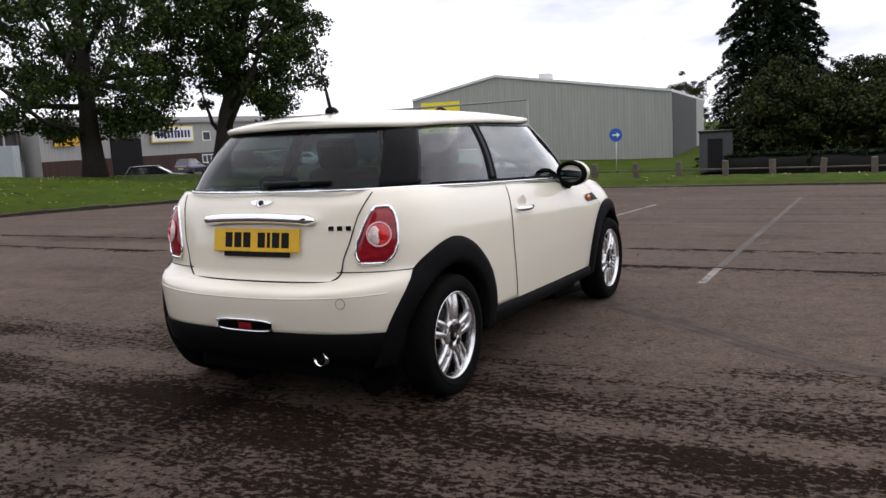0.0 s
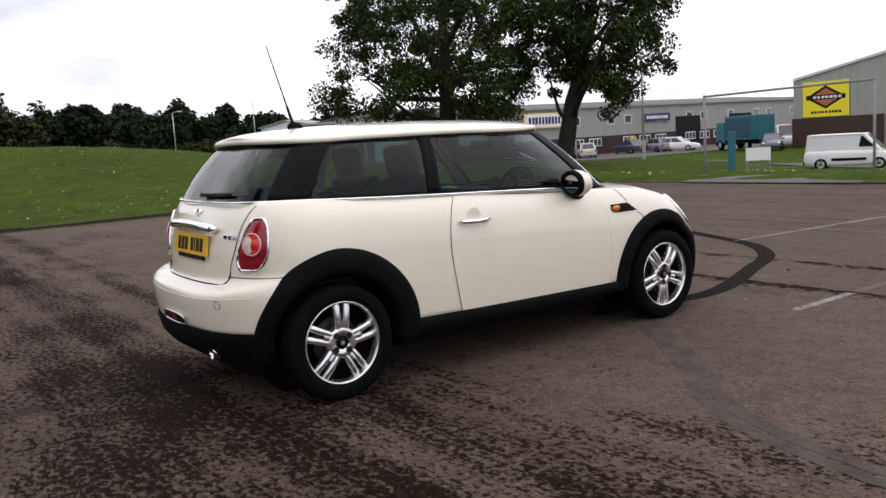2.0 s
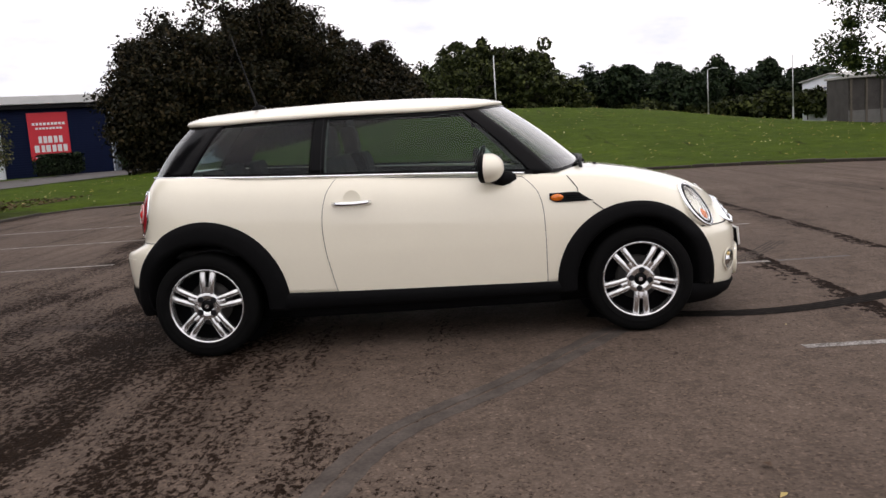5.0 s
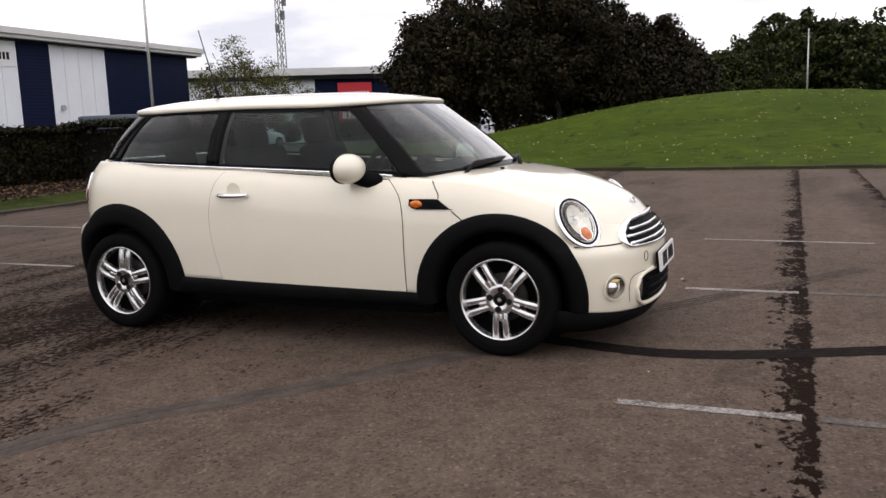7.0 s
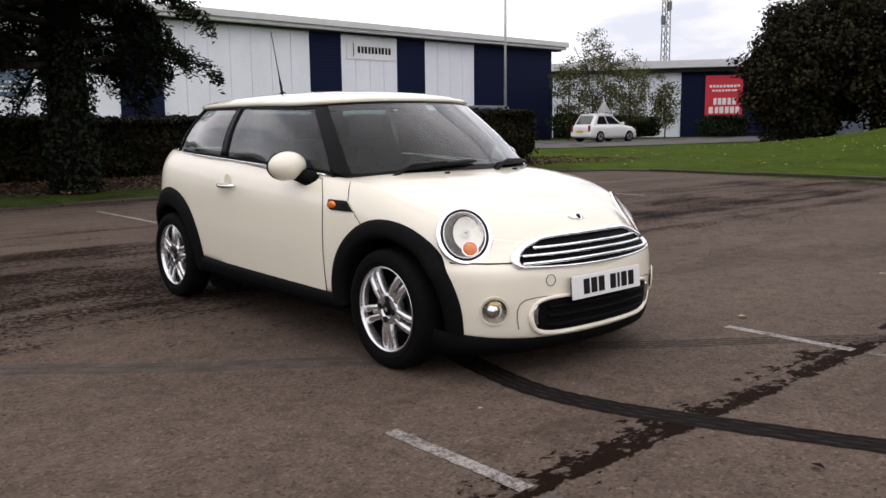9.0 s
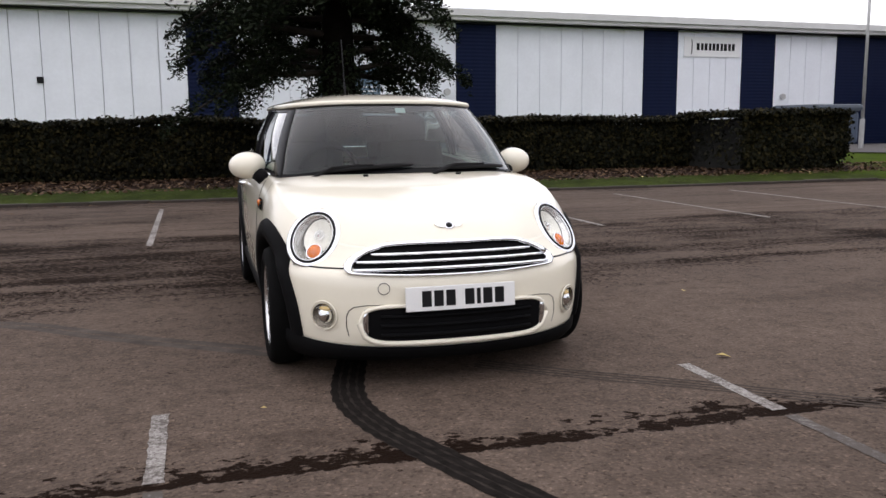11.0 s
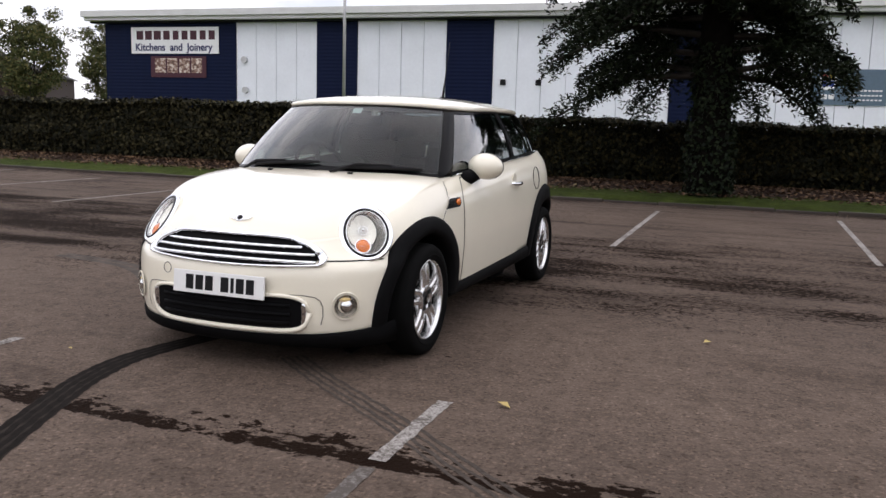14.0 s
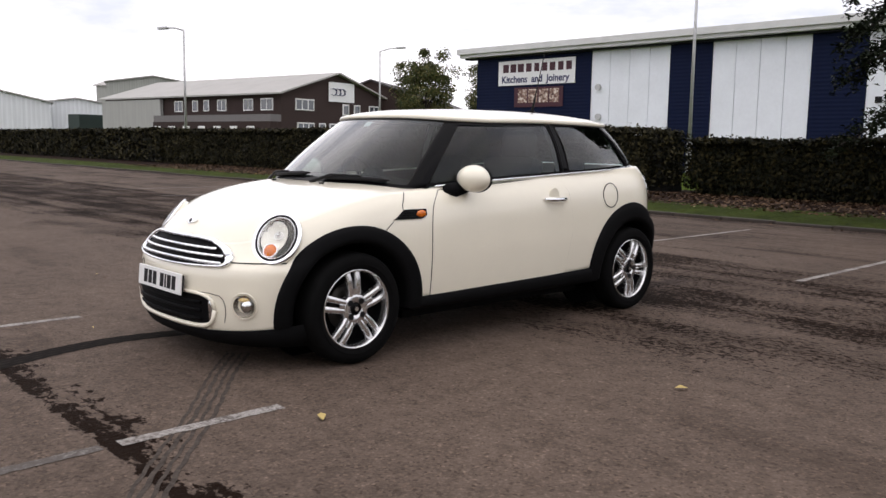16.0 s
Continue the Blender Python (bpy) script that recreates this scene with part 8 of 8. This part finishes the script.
skin_strip("mouth_seam", [(-0.497, 0.255), (-0.508, 0.30), (-0.508, 0.345), (-0.498, 0.374), (-0.475, 0.392), (-0.42, 0.400), (-0.2, 0.404), (0.2, 0.404), (0.42, 0.400), (0.475, 0.392), (0.498, 0.374), (0.508, 0.345), (0.508, 0.30), (0.497, 0.255)], 0.0035, M["kerb"], car, lambda a, z, o: end_surf(a, z, True, o))
# towing-eye cover
part("tow_cover", ring_mesh("tow_cover", 0.026, 0.026, 0.0015, M["kerb"]), car, m=oriented(end_surf(0.345, 0.475, True, 0.002), (0.2, 1, 0.05)))


def number_plate(m, mat, label):
    """Plate with plain bars in place of its characters."""
    pl = part("number_plate", box_mesh("number_plate", -0.26, 0.26, -0.006, 0.006, -0.0555, 0.0555, mat, 0.004), car, label, m)
    x = -0.205
    for k in range(7):
        if k == 4:
            x += 0.033
        w = 0.018 if k == 2 else 0.044
        part("bar", box_mesh("bar", x, x + w, 0.006, 0.0075, -0.036, 0.036, M["ink"]), pl)
        x += w + 0.0125
    return pl


pf = number_plate(oriented((0.0, 1.958, 0.430), (0, 1, 0.08)), M["white_plate"], "white front number plate with black bars")
part("plinth", box_mesh("plinth", -0.25, 0.25, -0.02, -0.006, -0.06, 0.05, M["black_plastic"], 0.004), pf)


def badge(m, parent):
    b = part("badge", dome_mesh("badge", 0.017, 0.014, 0.006, M["ink"]), parent, "small black and chrome winged badge", m)
    part("ring", ring_mesh("ring", 0.020, 0.017, 0.005, M["chrome"], 28), b)
    for s_ in (1, -1):
        v = [(s_ * 0.026, 0, 0.014), (s_ * 0.070, -0.004, 0.012), (s_ * 0.052, 0, -0.006), (s_ * 0.026, 0, -0.012)]
        part("wing", mesh_from("wing", v + [(x, y + 0.004, z) for x, y, z in v], [(0, 1, 2, 3), (7, 6, 5, 4), (0, 4, 5, 1), (1, 5, 6, 2), (2, 6, 7, 3), (3, 7, 4, 0)], M["chrome"]), b)
    return b


badge(oriented((0, 1.772, bonnet_z(0, 1.772) + 0.006), (0, 0.78, 0.62)), car)
for x in (0.26, -0.26):
    part("washer_jet", box_mesh("washer_jet", -0.014, 0.014, -0.010, 0.010, 0.0, 0.012, M["ink"], 0.004), car, m=pose(x, 1.085, bonnet_z(x, 1.085) - 0.002))

# wipers on the windscreen: blades parked along the scuttle, pivots towards the car's right
for q0, q1 in ((1.20, -0.06), (-0.40, -1.62)):
    blade = [gh(q0 + (q1 - q0) * k / 12, 0.045 + 0.05 * k / 12, 0.020) for k in range(13)]
    wp = part("wiper", tube_mesh("wiper", blade, [0.006, 0.010] + [0.014] * 9 + [0.010, 0.006], M["ink"], 6), car, "black windscreen wiper")
    part("arm", tube_mesh("arm", [gh(q0 + 0.12 * (1 if q0 > q1 else -1), -0.03, 0.030), blade[2] + Vector((0, 0.014, 0.018)), blade[7] + Vector((0, 0.010, 0.014))], [0.012, 0.008, 0.006], M["ink"], 6), wp)

# ---- tail ----
M["bright_red"] = simple("bright_red_lens", (0.62, 0.045, 0.04), 0.12, vary=0.4, scale=45.0, coat=0.8)
for sd in (1, -1):
    def tail_pt(u, v, o=0.0, grow=0.0, sd=sd):
        """u across from the tailgate side, v up; a tall rounded shape that wraps the corner."""
        z = 0.712 - grow + (0.245 + 2 * grow) * v
        s_in = interp(z, [(0.70, 0.565), (0.80, 0.60), (0.97, 0.690)])
        s_out = interp(z, [(0.70, 0.775), (0.80, 0.800), (0.97, 0.815)])
        k = 1 - (2 * abs(v - 0.5)) ** 4 * 0.42
        mid, hw = (s_in + s_out) / 2, (s_out - s_in) / 2 + grow
        return surf(mid + (2 * u - 1) * hw * k, z, o, sd)
    tl = skin_patch("tail_lamp", lambda u, v: tail_pt(u, v, 0.004 + 0.016 * (math.sin(math.pi * u) * math.sin(math.pi * v)) ** 0.5), 14, 18, M["red_lens"], car, "red tail lamp with chrome ring")
    loop = [tail_pt(0, v, 0.006, 0.004) for v in np.linspace(0, 1, 15)] + [tail_pt(u, 1, 0.006, 0.004) for u in np.linspace(0, 1, 9)] + [tail_pt(1, v, 0.006, 0.004) for v in np.linspace(1, 0, 15)] + [tail_pt(u, 0, 0.006, 0.004) for u in np.linspace(1, 0, 9)]
    part("ring", tube_mesh("ring", loop, [0.0075] * len(loop), M["chrome"], 8), tl, "chrome surround")
    p, q, r = tail_pt(0.5, 0.52, 0.020), tail_pt(0.65, 0.52, 0.020), tail_pt(0.5, 0.6, 0.020)
    n = (q - p).cross(r - p)
    if n.x * sd < 0:
        n = -n
    lm = oriented(p, n)
    part("lamp_ring", ring_mesh("lamp_ring", 0.054, 0.054, 0.004, M["pink_lens"], 32), tl, m=lm)
    part("lamp_disc", dome_mesh("lamp_disc", 0.052, 0.052, 0.006, M["bright_red"]), tl, "bright red round lens", lm)
    out_x = 1 if (lm.to_3x3().inverted() @ (q - p)).x > 0 else -1
    part("reverse_lens", dome_mesh("reverse_lens", 0.030, 0.043, 0.009, simple("pale_pink_lens", (0.80, 0.60, 0.56), 0.15, 0.2, vary=0.5, scale=60.0)), tl, "pale reversing lens", lm @ pose(-out_x * 0.018, 0.002, -0.004))
    part("bulb", dome_mesh("bulb", 0.025, 0.028, 0.011, simple("bright_red_bulb", (0.62, 0.02, 0.02), 0.15, vary=0.3, scale=50.0)), tl, "bright red bulb", lm @ pose(out_x * 0.014, 0.002, -0.002))
xs_ = np.linspace(-0.335, 0.335, 21)
part("tailgate_handle", tube_mesh("tailgate_handle", [end_surf(x, 0.918 - 0.012 * (x / 0.335) ** 2, False, 0.020) for x in xs_], [0.014] + [0.033] * 19 + [0.014], M["chrome"], 12, flat=0.8), car, "broad chrome tailgate handle")
rp = end_surf(0.0, 0.815, False, 0.010)
number_plate(oriented(rp, (0, -1, 0.16)), M["yellow_plate"], "yellow rear number plate with black bars")
part("plate_recess", box_mesh("plate_recess", -0.20, 0.20, -0.006, 0.004, -0.016, 0.016, M["ink"], 0.003), car, m=oriented(end_surf(0.0, 0.752, False, 0.006), (0, -1, 0.1)))
badge(oriented(end_surf(0, 0.985, False, 0.004), (0, -0.85, 0.5)), car)
for k in range(3):
    w = 0.030
    p = end_surf(0.415 + 0.042 * k, 0.868, False, 0.003)
    part("model_badge", box_mesh("model_badge", -w / 2, w / 2, -0.002, 0.004, -0.011, 0.011, M["chrome"], 0.003), car, "small chrome badge bar", oriented(p, (0.25, -1, 0.15)))
fogp = lambda u, v, o=0.0: end_surf(-0.165 + 0.33 * u, 0.43 + 0.055 * (v - 0.5) * (1 - 0.35 * abs(2 * u - 1) ** 4), False, o)
rf = skin_patch("rear_fog_lamp", lambda u, v: fogp(u, v, 0.010), 16, 4, M["gloss_black"], car, "dark rear fog lamp with red lens in chrome frame")
skin_patch("lens", lambda u, v: fogp(0.40 + 0.24 * u, 0.2 + 0.55 * v, 0.0125), 8, 4, M["red_lens"], rf, "red lens")
loop = [fogp(u, 0, 0.010) for u in np.linspace(0, 1, 15)] + [fogp(u, 1, 0.010) for u in np.linspace(1, 0, 15)]
loop.append(loop[0])
part("ring", tube_mesh("ring", loop, [0.006] * len(loop), M["chrome"], 6), rf, "chrome frame")
ex = part("exhaust_tip", ring_mesh("exhaust_tip", 0.034, 0.034, 0.004, M["chrome"], 24, 22.0), car, "chrome exhaust tip", pose(0.39, -1.690, 0.285))
part("bore", cyl_mesh("bore", 0.031, 0.02, M["ink"], 20, axis="Y"), ex)
part("bumper_cap", ring_mesh("bumper_cap", 0.022, 0.022, 0.0012, M["kerb"]), car, m=oriented(end_surf(0.52, 0.545, False, 0.002), (0.35, -1, 0)))
wb = [gh(9.0 - 0.62 * k / 8, 0.10 + 0.02 * k / 8, 0.02) for k in range(9)]
part("rear_wiper", tube_mesh("rear_wiper", wb, [0.016] + [0.011] * 7 + [0.006], M["ink"], 6), car, "black rear wiper")
# fuel flap on the left flank
part("fuel_flap", ring_mesh("fuel_flap", 0.082, 0.084, 0.0028, M["dark_metal"], 40), car, "round fuel filler flap", oriented(side_surf(-0.965, 0.842, 0.0015, -1), (-1, 0, 0.12)))

# ---- mirrors ----
for sd in (1, -1):
    bm = bmesh.new()
    bmesh.ops.create_uvsphere(bm, u_segments=28, v_segments=18, radius=1)
    for v in bm.verts:
        v.co.y = v.co.y if v.co.y > -0.35 else -0.35 - (abs(v.co.y) - 0.35) * 0.12
    bmesh.ops.scale(bm, vec=(0.108, 0.088, 0.080), verts=bm.verts)
    mir = part("door_mirror", bm_mesh("door_mirror", bm, M["paint"], True), car, "rounded cream-white door mirror on black stalk", pose(sd * 0.842, 0.415, 0.980, 0, sd * 4, -sd * 8))
    part("shell_base", tube_mesh("shell_base", [(-sd * 0.135, 0.115, -0.085), (-sd * 0.09, 0.065, -0.075), (-sd * 0.045, 0.0, -0.045)], [0.042, 0.046, 0.040], M["black_plastic"], 12), mir, "black mirror stalk")
    part("mirror_glass", dome_mesh("mirror_glass", 0.088, 0.062, 0.004, M["mirror_glass"]), mir, "mirror glass coloured dark as its reflection", pose(0, -0.036, 0, 7, 0, 180))
    part("mirror_rim", ring_mesh("mirror_rim", 0.092, 0.066, 0.016, M["black_plastic"], depth=1.3), mir, m=pose(0, -0.030, 0))

# ---- cabin ----
for sd in (1, -1):
    rows = [[side_surf(y, z, -0.055, sd) for z in (0.34, 0.55, 0.75, 0.88, cr(y, BELT) - 0.005)] for y in np.linspace(-0.80, 0.78, 16)]
    part("door_card", grid_mesh("door_card", rows, M["cabin"]), car)
    rows = [[side_surf(y, z, -0.055, sd) for z in (0.72, 0.80, 0.90, cr(y, BELT) - 0.005)] for y in np.linspace(-1.35, -0.80, 8)]
    part("side_trim", grid_mesh("side_trim", rows, M["cabin"]), car)
part("dashboard", box_mesh("dashboard", -0.66, 0.66, 0.50, 0.82, 0.62, 0.93, M["cabin"], 0.06), car)
part("instrument_binnacle", cyl_mesh("instrument_binnacle", 0.10, 0.06, M["cabin"], 24, axis="Y"), car, m=pose(0, 0.50, 0.92))
sw = part("steering_wheel", ring_mesh("steering_wheel", 0.178, 0.178, 0.015, M["ink"], 40), car, "dark steering wheel", oriented((0.345, 0.34, 0.92), (0, -1, 0.42)))
part("steering_boss", dome_mesh("steering_boss", 0.06, 0.055, 0.025, M["cabin"]), sw)
for a in (0, 180, 270):
    part("steering_spoke", box_mesh("steering_spoke", 0.04, 0.175, -0.01, 0.01, -0.018, 0.018, M["cabin"], 0.005), sw, m=pose(0, 0, 0, 0, a, 0))


def seat(x, y, back=0.62, wide=0.48):
    part("seat_base", box_mesh("seat_base", -wide / 2, wide / 2, -0.26, 0.26, 0.34, 0.58, M["seat"], 0.06), car, "", pose(x, y, 0))
    part("seat_back", box_mesh("seat_back", -wide / 2, wide / 2, -0.07, 0.07, 0.0, back, M["seat"], 0.06), car, "charcoal cloth seat back", pose(x, y - 0.26, 0.50, 16))
    part("headrest", box_mesh("headrest", -0.13, 0.13, -0.05, 0.05, 0.0, 0.19, M["seat"], 0.045), car, "charcoal headrest", pose(x, y - 0.45, 1.09, 10))


seat(0.36, -0.06)
seat(-0.36, -0.02)
for x in (-0.30, 0.30):
    part("rear_seat_back", box_mesh("rear_seat_back", -0.28, 0.28, -0.07, 0.07, 0.0, 0.44, M["seat"], 0.06), car, "", pose(x, -0.98, 0.52, 18))
    part("headrest", box_mesh("headrest", -0.12, 0.12, -0.045, 0.045, 0.0, 0.14, M["seat"], 0.04), car, "", pose(x, -1.11, 0.95, 12))
part("rear_seat_base", box_mesh("rear_seat_base", -0.58, 0.58, -0.85, -0.5, 0.34, 0.55, M["seat"], 0.06), car)
part("parcel_shelf", box_mesh("parcel_shelf", -0.56, 0.56, -1.55, -1.12, 0.93, 0.955, M["cabin"], 0.01), car)
part("rear_view_mirror", box_mesh("rear_view_mirror", -0.11, 0.11, -0.015, 0.015, -0.03, 0.03, M["ink"], 0.012), car, "", pose(0, 0.36, 1.24))
part("windscreen_sticker", box_mesh("windscreen_sticker", -0.03, 0.03, -0.001, 0.001, -0.022, 0.022, M["white_plate"], 0.0), car, "small white paper sticker inside the windscreen", oriented(gh(-0.15, 0.86, -0.012), (0, 0.65, 0.75)))
